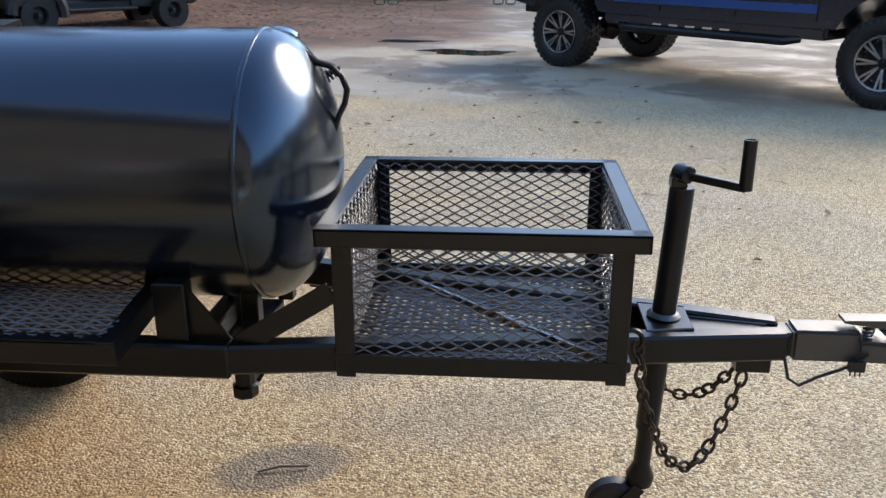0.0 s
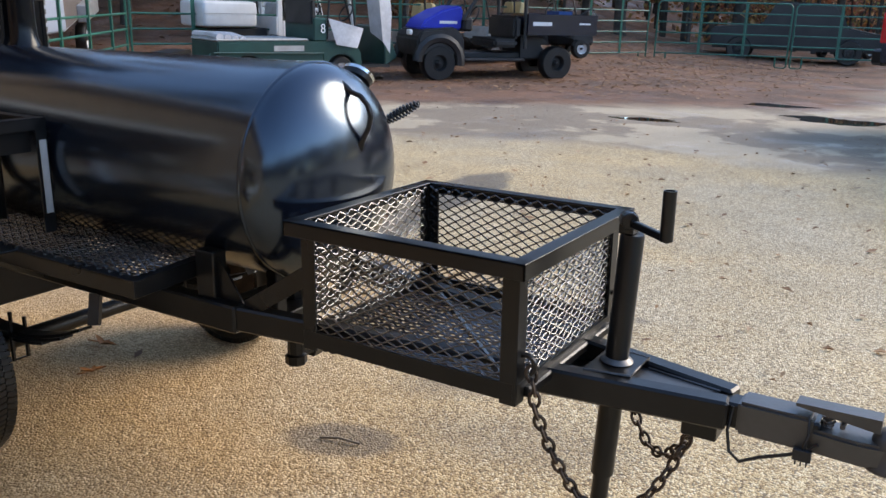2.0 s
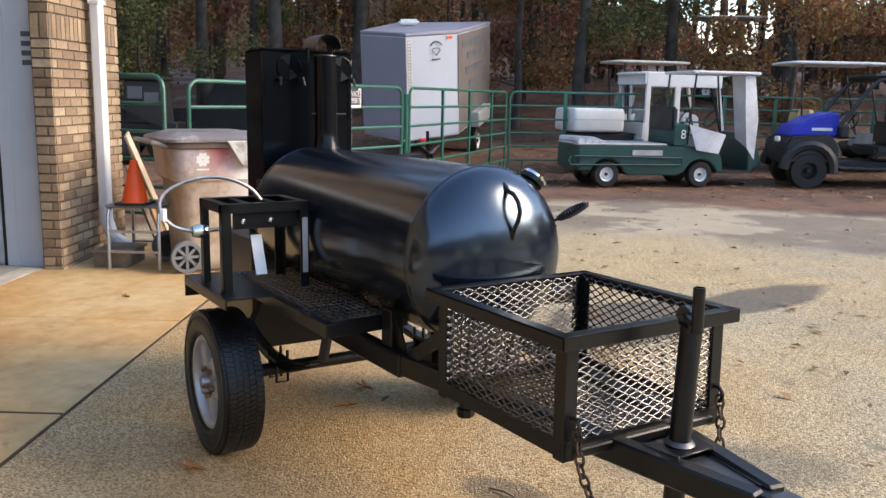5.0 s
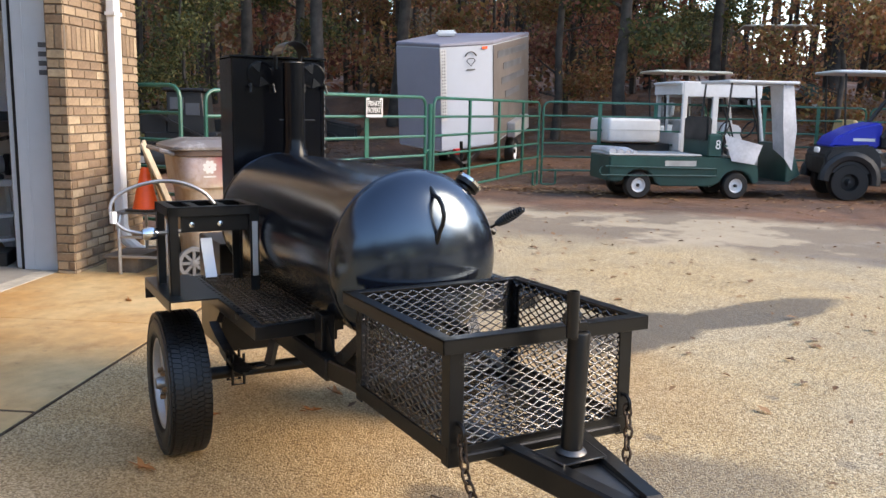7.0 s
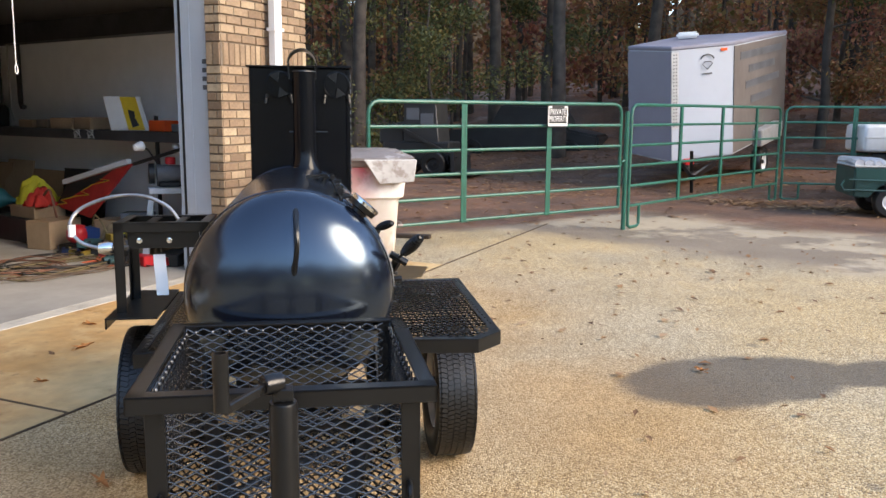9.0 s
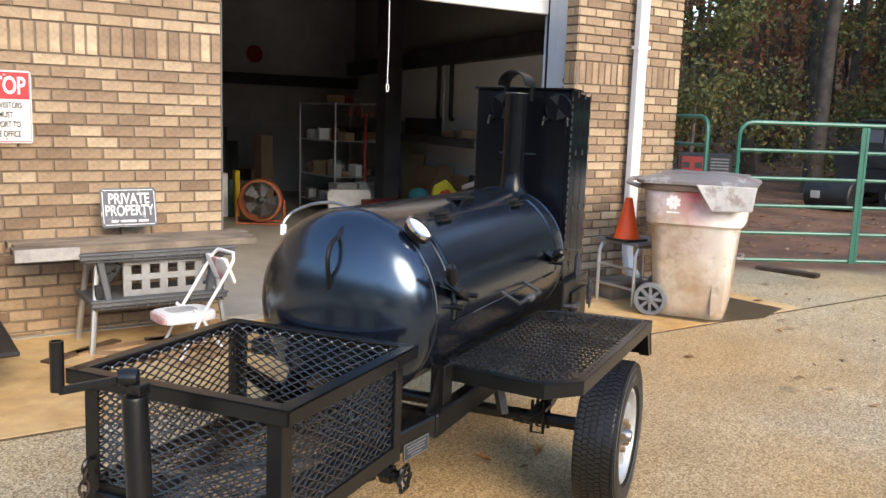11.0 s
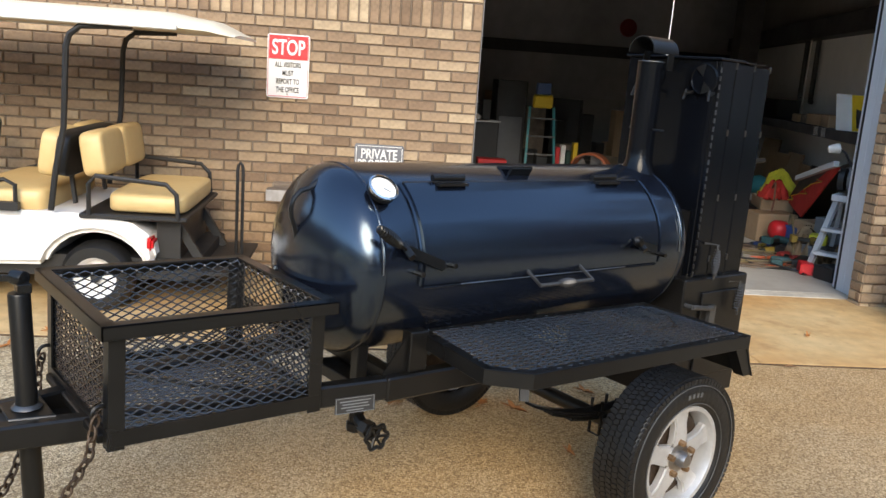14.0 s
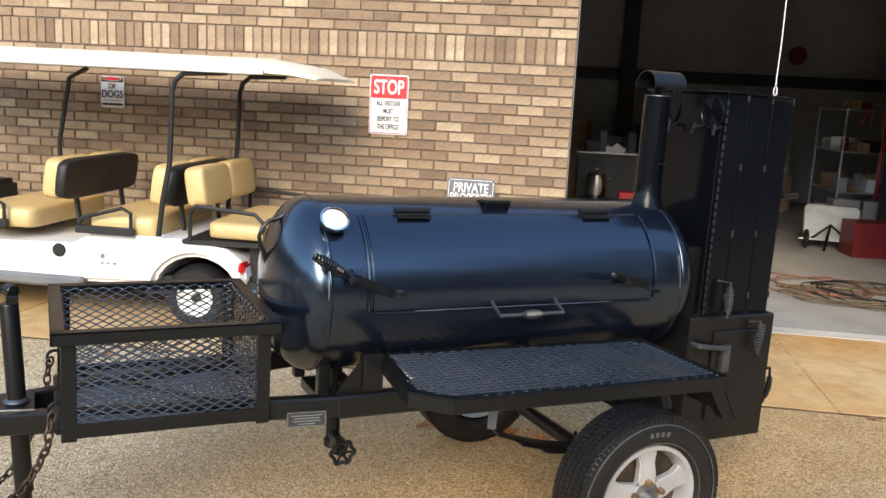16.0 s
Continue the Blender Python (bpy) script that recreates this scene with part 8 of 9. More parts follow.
covered("parked_machine", -3.6, 25.6, 10, (4.6, 1.9, 1.7), "dark parked vehicle beyond the far fence", M_BLACKPLASTIC)
comp = thing("air_compressor", pose(-10.75, -0.08, -0.05, 0, 0, 96), "dark machine with red cover and grey grille behind the fence", "machine")
part("body", Shape().span((-0.40, -0.25, 0.0), (0.34, 0.35, 1.18)), M_BLACKPLASTIC, comp, bevel=0.02)
part("red_cover", Shape().span((-0.34, -0.262, 0.80), (0.0, -0.248, 1.14)), material("dull_red_cover", (0.22, 0.02, 0.018), 0.6, vary=0.2), comp, "red front cover", bevel=0.005)
for x in (-0.27, -0.10):
    part("cover_slot", Shape().span((x - 0.05, -0.266, 0.98), (x + 0.05, -0.260, 1.06)), M_INK, comp)
for k in range(7):
    part("grille_slat", Shape().span((0.06, -0.262, 0.84 + k * 0.044), (0.31, -0.250, 0.862 + k * 0.044)), M_GREYPLASTIC, comp, "grey grille slat")
solo("timber", Shape().box((0, 0, 0.025), (0.66, 0.12, 0.045)), M_OLDBOARD, "old dark board lying on the ground", "timber", pose(-7.58, 1.18, 0, 0, 0, 67), bevel=0.006)


# ---- inside the garage (local x is minus the distance along the wall) ----
SWM = bld(-5.05, -0.2, 0) @ pose(0, 0, 0, 0, 0, -12.4)  # the side wall, a little out of square; y runs along it
gar = thing("wall_lining", SWM, "pale panels and dark steel girts on the garage side wall", "wall", kind="structure")
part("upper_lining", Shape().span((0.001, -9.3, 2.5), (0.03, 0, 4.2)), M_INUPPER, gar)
part("girt", Shape().span((0.001, -9.3, 2.27), (0.20, 0, 2.5)), M_GIRT, gar, "dark steel girt")
part("ledge", Shape().span((0.001, -9.0, 1.16), (0.50, -0.05, 1.26)), M_GIRT, gar, "dark steel ledge along the wall")
for d in (-4.0, -4.5):
    part("conduit", Shape().tube([(0.05, d, 2.27), (0.05, d, 1.55), (0.06, d + 0.05, 1.50), (0.07, d + 0.12, 1.50)], 0.032, 8), M_GIRT, gar, "dark conduit drop")
part("thin_conduit", Shape().tube([(0.1, -4.15, 2.27), (0.1, -4.15, 1.45), (0.12, -4.05, 1.33)], 0.012, 6), M_ALUTUBE, gar)
bkw = thing("back_lining", BLD, "dark back wall with a band of dim panels", "wall", kind="structure")
part("back_girt", Shape().span((-8.0, -9.2, 2.0), (8.8, -9.05, 2.2)), M_GIRT, bkw, "dark steel girt")
part("back_panel", Shape().span((-8.0, -9.2, 0), (8.8, -9.17, 1.25)), material("dim_back_panel", (0.48, 0.47, 0.46), 0.75, vary=0.2, scale=1.5), bkw, "dim lower panels of the back wall")
for x, y in ((-5.12, -4.6), (-2.05, -9.0)):
    part("column", Shape().span((x - 0.13, y - 0.13, 0), (x + 0.13, y + 0.13, 4.2)), M_GIRT, bkw, "dark steel column")


def crate_box(name, x, y, z, size, mat, label, category="box", rz=0, group=""):
    return solo(name, Shape().box((0, 0, size[2] / 2), size), mat, label, category, bld(x, y, z, rz), bevel=0.008, group=group)


def crumpled(name, size, height, seed, mat, label, category, m):
    """A thrown-down cloth: a folded, drooping sheet with a ragged outline and a thickness."""
    r = random.Random(seed)
    waves = [(r.uniform(4, 16), r.uniform(4, 16), r.uniform(0, 6.3), r.uniform(0.2, 0.5)) for _ in range(7)]
    n, verts = 26, []
    for top in (1, 0):
        for j in range(n + 1):
            for i in range(n + 1):
                u, v = 2 * i / n - 1, 2 * j / n - 1
                rad = max(abs(u), abs(v)) / (math.hypot(u, v) + 1e-6) if u or v else 1
                a = math.atan2(v, u)
                k = (0.8 + 0.2 * rad) * (1 + 0.16 * math.sin(3 * a + seed) + 0.10 * math.sin(7 * a + 2 * seed))
                d = min(1.0, math.hypot(u, v))
                z = height * 0.75 * (1 - d ** 5) + height * 0.45 * (1 - d * 0.7) * sum(w * math.sin(f * u + g * v + p) for f, g, p, w in waves)
                verts.append((u * size[0] / 2 * k, v * size[1] / 2 * k, max(0.006, z + 0.02) if top else max(0.0, z)))
    s, o = [], (n + 1) ** 2
    for j in range(n):
        for i in range(n):
            q = [j * (n + 1) + i, j * (n + 1) + i + 1, (j + 1) * (n + 1) + i + 1, (j + 1) * (n + 1) + i]
            s += [tuple(q), tuple(o + c for c in q[::-1])]
    return solo(name, Shape().add(verts, s), mat, label, category, m, smooth=80)


pl = thing("display_board", bld(-4.93, -1.42, 1.263) @ pose(0, 0, 0, 0, -8, 25) @ Matrix.Diagonal((1, 0.86, 0.9, 1)), "white board with a yellow band leaning on the wall ledge", "board")
part("board", Shape().prism([(-0.24, 0), (0.22, 0), (0.10, 0.39), (-0.34, 0.39)], 0, 0.02, pose(0, 0, 0, 90, 0, 90)), M_WHITE, pl)
part("band", Shape().prism([(-0.03, 0.004), (0.17, 0.004), (0.05, 0.386), (-0.14, 0.386)], 0.02, 0.024, pose(0, 0, 0, 90, 0, 90)), M_YELLOW, pl, "yellow band")
part("mark", Shape().prism([(0.02, 0.03), (0.10, 0.06), (0.05, 0.14), (0.04, 0.22), (-0.04, 0.24), (-0.02, 0.15)], 0.024, 0.027, pose(0, 0, 0, 90, 0, 90)), M_INK, pl, "dark abstract mark")
rb = random.Random(8)
for d, s, mt, lab in ((-0.75, (0.18, 0.30, 0.11), M_ORANGE, "orange tool on the wall ledge"), (-0.45, (0.16, 0.16, 0.08), M_GREYPLASTIC, "grey tool on the wall ledge"), (-2.0, (0.3, 0.40, 0.13), M_CARDBOARD, "cardboard box on the wall ledge"), (-2.45, (0.3, 0.40, 0.12), M_CARDBOARD, "cardboard box on the wall ledge"), (-2.85, (0.28, 0.30, 0.10), M_WOOD, "wooden box on the wall ledge"), (-3.25, (0.25, 0.35, 0.09), M_CARDBOARD, "flat carton on the wall ledge"), (-4.5, (0.3, 0.6, 0.24), M_BLACKPLASTIC, "black tool box on the wall ledge"), (-5.2, (0.3, 0.4, 0.18), M_GREYPLASTIC, "grey box on the wall ledge")):
    solo("ledge_box", Shape().box((0, 0, s[2] / 2), s), mt, lab, "box", SWM @ pose(0.28, d, 1.262, 0, 0, rb.uniform(-8, 8)), bevel=0.008, group="things on the wall ledge")
for d in (-1.72, -1.98):
    loops = [(0.512 + 0.012 * math.sin(2.3 * i), d + 0.07 * math.sin(1.7 * i) + 0.02 * math.cos(4.1 * i), 1.215 + 0.05 * math.cos(1.25 * i)) for i in range(34)]
    solo("hanging_wire", Shape().tube(loops, 0.0028, 5), M_LIGHTPLASTIC, "tangle of thin pale wire on the ledge edge", "wire", SWM, group="wires on the ledge")

# stand with a grinder, by the jamb
lad = thing("step_stand", bld(-4.64, -0.67, 0.012, 46), "grey aluminium step stand beside the door jamb", "step stand")
M_LADDER = material("pale_ladder_aluminium", (0.60, 0.62, 0.63), 0.45, 0.2, vary=0.12, scale=12)
for y in (-0.19, 0.19):
    part("rail", Shape().beam((0.26, y * 1.55, 0), (0.05, y * 0.95, 0.68), 0.055, 0.03), M_LADDER, lad)
    part("back_rail", Shape().beam((-0.28, y * 1.4, 0), (-0.06, y * 0.85, 0.68), 0.035, 0.025), M_LADDER, lad)
for x, z, w in ((0.155, 0.42, 0.24), (0.215, 0.21, 0.26)):
    part("tread", Shape().span((x - 0.075, -w, z - 0.03), (x + 0.075, w, z)), M_LADDER, lad, bevel=0.004)
part("top_step", Shape().span((-0.10, -0.22, 0.66), (0.13, 0.22, 0.72)), M_LADDER, lad, bevel=0.006)
gr = thing("bench_grinder", bld(-4.65, -0.68, 0.733, 46), "dark bench grinder standing on the step stand", "grinder")
part("base", Shape().span((-0.08, -0.12, 0), (0.08, 0.12, 0.05)), M_BLACKPLASTIC, gr, bevel=0.01)
part("motor", Shape().lathe([(0, -0.14), (0.08, -0.13), (0.09, 0.13), (0, 0.14)], pose(0, 0, 0.13, 90), 18), M_GREYPLASTIC, gr)
for y in (-0.18, 0.18):
    part("wheel_guard", Shape().lathe([(0, -0.025), (0.10, -0.025), (0.10, 0.025), (0, 0.025)], pose(0, y, 0.13, 90), 20), M_BLACKPLASTIC, gr, "black wheel guard")
part("cap", Shape().lathe([(0.05, 0.22), (0.05, 0.28), (0.04, 0.29), (0, 0.29)], None, 16), M_RED, gr, "red round cap")
part("lamp_arm", Shape().tube([(0, -0.1, 0.2), (-0.02, -0.2, 0.36), (0.0, -0.26, 0.40)], 0.01, 6), M_BLACKPLASTIC, gr)
part("lamp", Shape().lathe([(0, 0.10), (0.03, 0.09), (0.045, 0.02), (0.05, 0.0)], pose(0.0, -0.26, 0.40, 100, 0, 40), 16), M_DIAL, gr, "white work lamp")
part("lamp", Shape().lathe([(0, 0.09), (0.03, 0.08), (0.045, 0.02), (0.05, 0.0)], pose(0.0, 0.10, 0.36, 60, 0, 20), 16), M_DIAL, gr, "white work lamp")

# flame-painted banner on a rail
RL, RR, TIP, LL = Vector((-5.03, -2.47, 0.65)), Vector((-4.74, -1.24, 0.93)), Vector((-4.80, -1.92, 0.33)), Vector((-5.0, -2.62, 0.40))
ban = thing("flame_banner", BLD, "red banner with yellow-edged black flames on an aluminium rail", "banner")
nb = (RR - RL).cross(TIP - RL).normalized()
nb = nb if nb.x > 0 else -nb


def slab(pts, th):
    n = len(pts)
    return Shape().add([p + nb * h for h in (th, 0) for p in pts], [tuple(range(n)), tuple(range(n, 2 * n))[::-1]] + [(i, n + i, n + (i + 1) % n, (i + 1) % n) for i in range(n)])


def on_banner(a, b):
    """a along the rail from its far end, b from the rail to the lower tip."""
    return RL.lerp(RR, a).lerp(LL.lerp(TIP, min(1, a * 1.3)), b)


part("cloth", slab([RL, RR, RR.lerp(TIP, 0.5), TIP, LL], 0.02), M_REDCLOTH, ban, "red cloth")
fl = [(0.0, 0.02), (0.72, 0.02), (0.60, 0.16), (0.78, 0.24), (0.50, 0.26), (0.36, 0.42), (0.55, 0.52), (0.30, 0.55), (0.05, 0.72), (0.20, 0.80), (0.0, 0.95)]
part("flames", slab([on_banner(a, b) + nb * 0.021 for a, b in fl], 0.004), M_INK, ban, "black painted flames")
part("flame_edge", Shape().tube([on_banner(a, b) + nb * 0.027 for a, b in fl[2:]], 0.007, 5), M_YELLOW, ban, "yellow flame outline")
part("rail", Shape().beam(RL + nb * 0.05 + Vector((0, 0, 0.02)), RR + nb * 0.05 + Vector((0, 0, 0.02)), 0.05, 0.05), M_DIAL, ban, "bright aluminium rail")
solo("dark_pole", Shape().tube([RR, Vector((-4.58, -0.42, 1.12))], 0.018, 8), M_BLACKPLASTIC, "dark pole resting on the stand", "pole", BLD)
solo("dark_post", Shape().tube([Vector((-4.86, -1.02, 0.012)), Vector((-4.90, -1.06, 1.42))], 0.022, 8), M_BLACKPLASTIC, "thin dark upright pole by the wall", "pole", BLD)

# heap beside the banner
crate_box("carton", -4.66, -2.32, 0.012, (0.46, 0.32, 0.30), M_CARDBOARD, "brown cardboard carton on the garage floor", "carton", rz=4)
crate_box("tool_chest", -4.60, -3.72, 0.012, (0.54, 0.40, 0.40), material("dark_red_steel", (0.17, 0.012, 0.014), 0.4, vary=0.15), "dark red steel tool chest on the floor", "tool chest", rz=4)
crate_box("storage_box", -5.0, -3.0, 0.012, (0.55, 0.9, 0.27), M_BLACKPLASTIC, "black plastic storage box under the jackets", "box", rz=-10)
crate_box("carton", -4.92, -2.85, 0.283, (0.36, 0.55, 0.13), M_CARDBOARD, "torn cardboard carton on the storage box", "carton", rz=-14)
crumpled("yellow_jacket", (0.34, 0.46), 0.24, 2, M_YELLOWCLOTH, "yellow work jacket thrown on the carton", "jacket", bld(-5.06, -3.02, 0.414, 20))
crumpled("red_jacket", (0.30, 0.30), 0.15, 5, M_REDCLOTH, "red jacket heaped beside the yellow one", "jacket", bld(-4.86, -2.72, 0.414))
solo("leaf_blower", Shape().lathe([(0, 0.16), (0.09, 0.14), (0.13, 0.05), (0.12, -0.05), (0.07, -0.12), (0.035, -0.2), (0.03, -0.45)], pose(0, 0, 0.13, 80, 0, 20), 18), M_TEAL, "teal leaf blower lying on a box", "leaf blower", bld(-5.25, -3.9, 0.284), smooth=50)
crate_box("storage_box", -5.25, -3.9, 0.012, (0.5, 0.5, 0.27), M_BLACKPLASTIC, "black plastic storage box under the leaf blower", "box")
crate_box("tool_case", -4.56, -1.83, 0.012, (0.32, 0.30, 0.085), M_BLACKPLASTIC, "flat black tool case on the floor", "tool case")
solo("red_helmet", Shape().pillow((0.21, 0.23, 0.20), 0.8, 0.9), M_RED, "red round helmet on a tool case", "helmet", bld(-4.53, -1.84, 0.196), smooth=80)
for x, d, z, s, mt, lab, rz in ((-4.68, -1.72, 0.012, (0.24, 0.2, 0.26), M_STRIPE, "blue plastic tool case on the floor", 20), (-4.55, -1.45, 0.012, (0.42, 0.26, 0.10), M_BLACKPLASTIC, "black tool case on the floor", 35), (-4.62, -1.22, 0.012, (0.30, 0.22, 0.17), M_GREYPLASTIC, "grey tool case on the floor", 10), (-4.38, -0.98, 0.012, (0.34, 0.16, 0.07), M_BLACKPLASTIC, "black tool tray on the floor", 50), (-4.22, -0.66, 0.012, (0.20, 0.12, 0.10), M_RED, "small red power tool on the floor", 70), (-4.40, -0.45, 0.012, (0.34, 0.22, 0.12), M_BLACKPLASTIC, "black power tool case on the floor", 15), (-4.78, -0.95, 0.012, (0.30, 0.30, 0.20), M_BLACKPLASTIC, "black tool case behind the stand", 40), (-4.76, -1.55, 0.012, (0.30, 0.30, 0.34), M_CARDBOARD, "cardboard carton by the wall", 12), (-4.78, -1.25, 0.012, (0.22, 0.3, 0.42), M_GREYPLASTIC, "grey machine housing by the wall", 25), (-4.62, -1.22, 0.186, (0.2, 0.16, 0.09), M_YELLOWCLOTH, "olive and yellow tool on a case", 55)):
    crate_box("tool_case", x, d, z, s, mt, lab, "tool case", rz=rz, group="tools heaped on the floor")


def power_drill(m, mat, label):
    """Cordless tool: barrel with a chuck, pistol grip and battery, lying on its side."""
    o = thing("power_drill", m, label, "drill", group="tools heaped on the floor")
    part("barrel", Shape().lathe([(0, -0.10), (0.03, -0.10), (0.036, -0.07), (0.036, 0.04), (0.028, 0.07), (0, 0.07)], pose(0, 0, 0.037, 0, 90, 0), 14), mat, o, smooth=40)
    part("chuck", Shape().lathe([(0, 0.07), (0.022, 0.07), (0.022, 0.10), (0.012, 0.125), (0, 0.125)], pose(0, 0, 0.037, 0, 90, 0), 12), M_BLACKPLASTIC, o, "black chuck")
    part("grip", Shape().beam((-0.04, -0.02, 0.035), (-0.065, -0.15, 0.035), 0.042, 0.034), M_BLACKPLASTIC, o, "black rubber grip", bevel=0.008)
    part("battery", Shape().span((-0.12, -0.20, 0.004), (-0.015, -0.145, 0.07)), mat, o, bevel=0.006)
    return o


M_OLIVETOOL = material("worn_yellow_tool", (0.30, 0.20, 0.03), 0.6, vary=0.3, scale=20)
M_TEALTOOL = material("worn_teal_tool", (0.02, 0.07, 0.075), 0.6, vary=0.3, scale=20)
M_REDTOOL = material("worn_red_tool", (0.22, 0.02, 0.018), 0.6, vary=0.3, scale=20)
M_BLUETOOL = material("worn_blue_tool", (0.018, 0.04, 0.13), 0.6, vary=0.3, scale=20)
M_CORDRED = material("orange_red_cord", (0.50, 0.10, 0.035), 0.6, vary=0.15)
M_TANRAG = material("tan_canvas", (0.30, 0.20, 0.11), 0.9, vary=0.3, scale=14, bump=0.3, bump_scale=60)
for x, d, z, rz, mt, lab in ((-4.50, -1.66, 0.012, 40, M_OLIVETOOL, "yellow cordless drill on the garage floor"), (-4.42, -1.50, 0.115, 120, M_TEALTOOL, "teal cordless drill on a tool case"), (-4.36, -1.30, 0.012, 200, M_REDTOOL, "red cordless drill on the garage floor"), (-4.30, -1.72, 0.012, 300, M_BLUETOOL, "blue cordless drill on the garage floor"), (-4.52, -1.12, 0.19, 75, M_OLIVETOOL, "yellow cordless drill on a grey case"), (-4.28, -1.48, 0.012, 15, M_OLIVETOOL, "yellow and black drill among the cords"), (-4.45, -1.98, 0.012, 250, M_BLUETOOL, "blue power tool beside the tool case"), (-4.18, -1.02, 0.012, 160, M_TEALTOOL, "teal power tool among the cords")):
    power_drill(bld(x, d, z, rz), mt, lab)
for x, d, z, w, h, sd, rz in ((-4.70, -1.40, 0.012, 0.5, 0.30, 11, 10), (-4.52, -1.30, 0.012, 0.34, 0.2, 12, 60), (-4.72, -0.80, 0.012, 0.44, 0.26, 13, 30), (-4.5, -0.86, 0.012, 0.3, 0.14, 14, 80)):
    crumpled("canvas_bag", (w, w * 0.8), h, sd, M_TANRAG, "crumpled tan canvas bag among the tools", "bag", bld(x, d, z, rz))
for i, (d, lean, mt, w, h) in enumerate(((-3.2, 10, M_PLY, 0.7, 0.75), (-3.9, 12, M_CARDBOARD, 0.55, 0.85), (-4.4, 8, M_PLY, 0.7, 0.80), (-5.0, 10, M_CARDBOARD, 0.5, 0.95), (-2.3, 9, M_BLACKPLASTIC, 0.6, 0.8))):
    solo("plywood_sheet", Shape().box((0, 0, h / 2), (0.02, w, h)), mt, "plywood or card sheet leaning on the garage wall", "plywood", SWM @ pose(0.30 + 0.01 * i, d, 0.012, 0, -lean, 4 * i), group="sheets leaning on the wall")
for i, (x, d) in enumerate(((-5.5, -5.0), (-5.56, -5.05))):
    solo("timber_strip", Shape().box((0, 0, 0.6), (0.03, 0.05, 1.2)), M_PALEWOOD, "pale timber strip leaning by the column", "timber", bld(x, d, 0.012) @ pose(0, 0, 0, 4, 6 + 3 * i, 0), group="timber strips")


def cord(name, pts, r, mat, label):
    fine_pts = []
    for i in range(len(pts) - 1):
        p0, p1, p2, p3 = (Vector(pts[max(0, min(len(pts) - 1, j))]) for j in (i - 1, i, i + 1, i + 2))
        for k in range(4):
            t = k / 4
            fine_pts.append(0.5 * ((2 * p1) + (p2 - p0) * t + (2 * p0 - 5 * p1 + 4 * p2 - p3) * t * t + (3 * p1 - p0 - 3 * p2 + p3) * t ** 3))
    solo(name, Shape().tube(fine_pts, r, 6), mat, label, "cord", BLD, group="cords on the garage floor")


rc = random.Random(5)
M_DULLORANGE = material("dull_orange_cord", (0.20, 0.085, 0.05), 0.6, vary=0.15)
M_DULLYELLOW = material("dull_yellow_cord", (0.19, 0.145, 0.07), 0.6, vary=0.2)
M_BROWNCORD = material("brown_cord", (0.14, 0.095, 0.065), 0.7, vary=0.25)
for cx, cy, rx, ry, n, mt, lab in ((-4.28, -1.10, 0.20, 0.15, 30, M_CORDRED, "orange extension cord coiled on the floor"), (-3.7, -1.25, 0.55, 0.35, 30, M_DULLYELLOW, "yellow extension cord tangled on the floor"), (-3.9, -1.45, 0.6, 0.45, 34, M_BLACKPLASTIC, "black hose tangled on the floor"), (-3.75, -1.2, 0.65, 0.4, 34, M_BROWNCORD, "brown cord tangled on the floor"), (-4.0, -1.3, 0.6, 0.4, 30, M_BROWNCORD, "brown cord tangled on the floor"), (-4.2, -0.85, 0.3, 0.22, 22, M_BLACKPLASTIC, "black cord tangled near the stand"), (-3.55, -1.65, 0.5, 0.4, 26, M_DULLORANGE, "orange cord tangled on the floor")):
    pts = []
    for i in range(n):
        a = i * 0.85
        wob = 0.0 if n == 24 else 1.0
        pts.append((cx + rx * (0.75 + 0.35 * rc.random()) * math.cos(a) + 0.2 * rc.uniform(-1, 1) * wob, cy + ry * (0.75 + 0.35 * rc.random()) * math.sin(a) + 0.12 * rc.uniform(-1, 1) * wob, 0.02 + 0.010 * (i % 4)))
    cord("extension_cord", pts, 0.0062, mt, lab)
cord("extension_cord", [(-4.5, -1.6, 0.3), (-4.45, -1.5, 0.42), (-4.42, -1.35, 0.3), (-4.40, -1.25, 0.1), (-4.35, -1.15, 0.03)], 0.009, M_DULLYELLOW, "yellow cord drooping from the tool heap")
cord("extension_cord", [(-4.75, -2.55, 0.55), (-4.70, -2.4, 0.62), (-4.66, -2.3, 0.45), (-4.6, -2.2, 0.32)], 0.012, M_DULLORANGE, "orange cord drooping from the jackets")

# wire shelving, end towards the door
SHELF_M = bld(-5.13, -6.02, 0.012, 90)
M_SHELFWIRE = material("dull_zinc_wire", (0.52, 0.53, 0.54), 0.35, 0.4, vary=0.1, scale=20)
ws = thing("wire_shelf", SHELF_M, "chrome wire shelving unit loaded with tools and boxes", "shelving")
for x in (-0.62, 0.62):
    for y in (-0.45, 0.45):
        part("post", Shape().tube([(x, y, 0), (x, y, 1.68)], 0.014, 8), M_SHELFWIRE, ws)
for z in (0.16, 0.56, 1.10, 1.66):
    sh = Shape().tube([(-0.62, -0.45, z), (0.62, -0.45, z), (0.62, 0.45, z), (-0.62, 0.45, z)], 0.009, 6, closed=True)
    for i in range(17):
        sh.tube([(-0.62, -0.42 + i * 0.0525, z), (0.62, -0.42 + i * 0.0525, z)], 0.004, 4)
    part("shelf", sh, M_SHELFWIRE, ws, "wire shelf")
rs = random.Random(11)
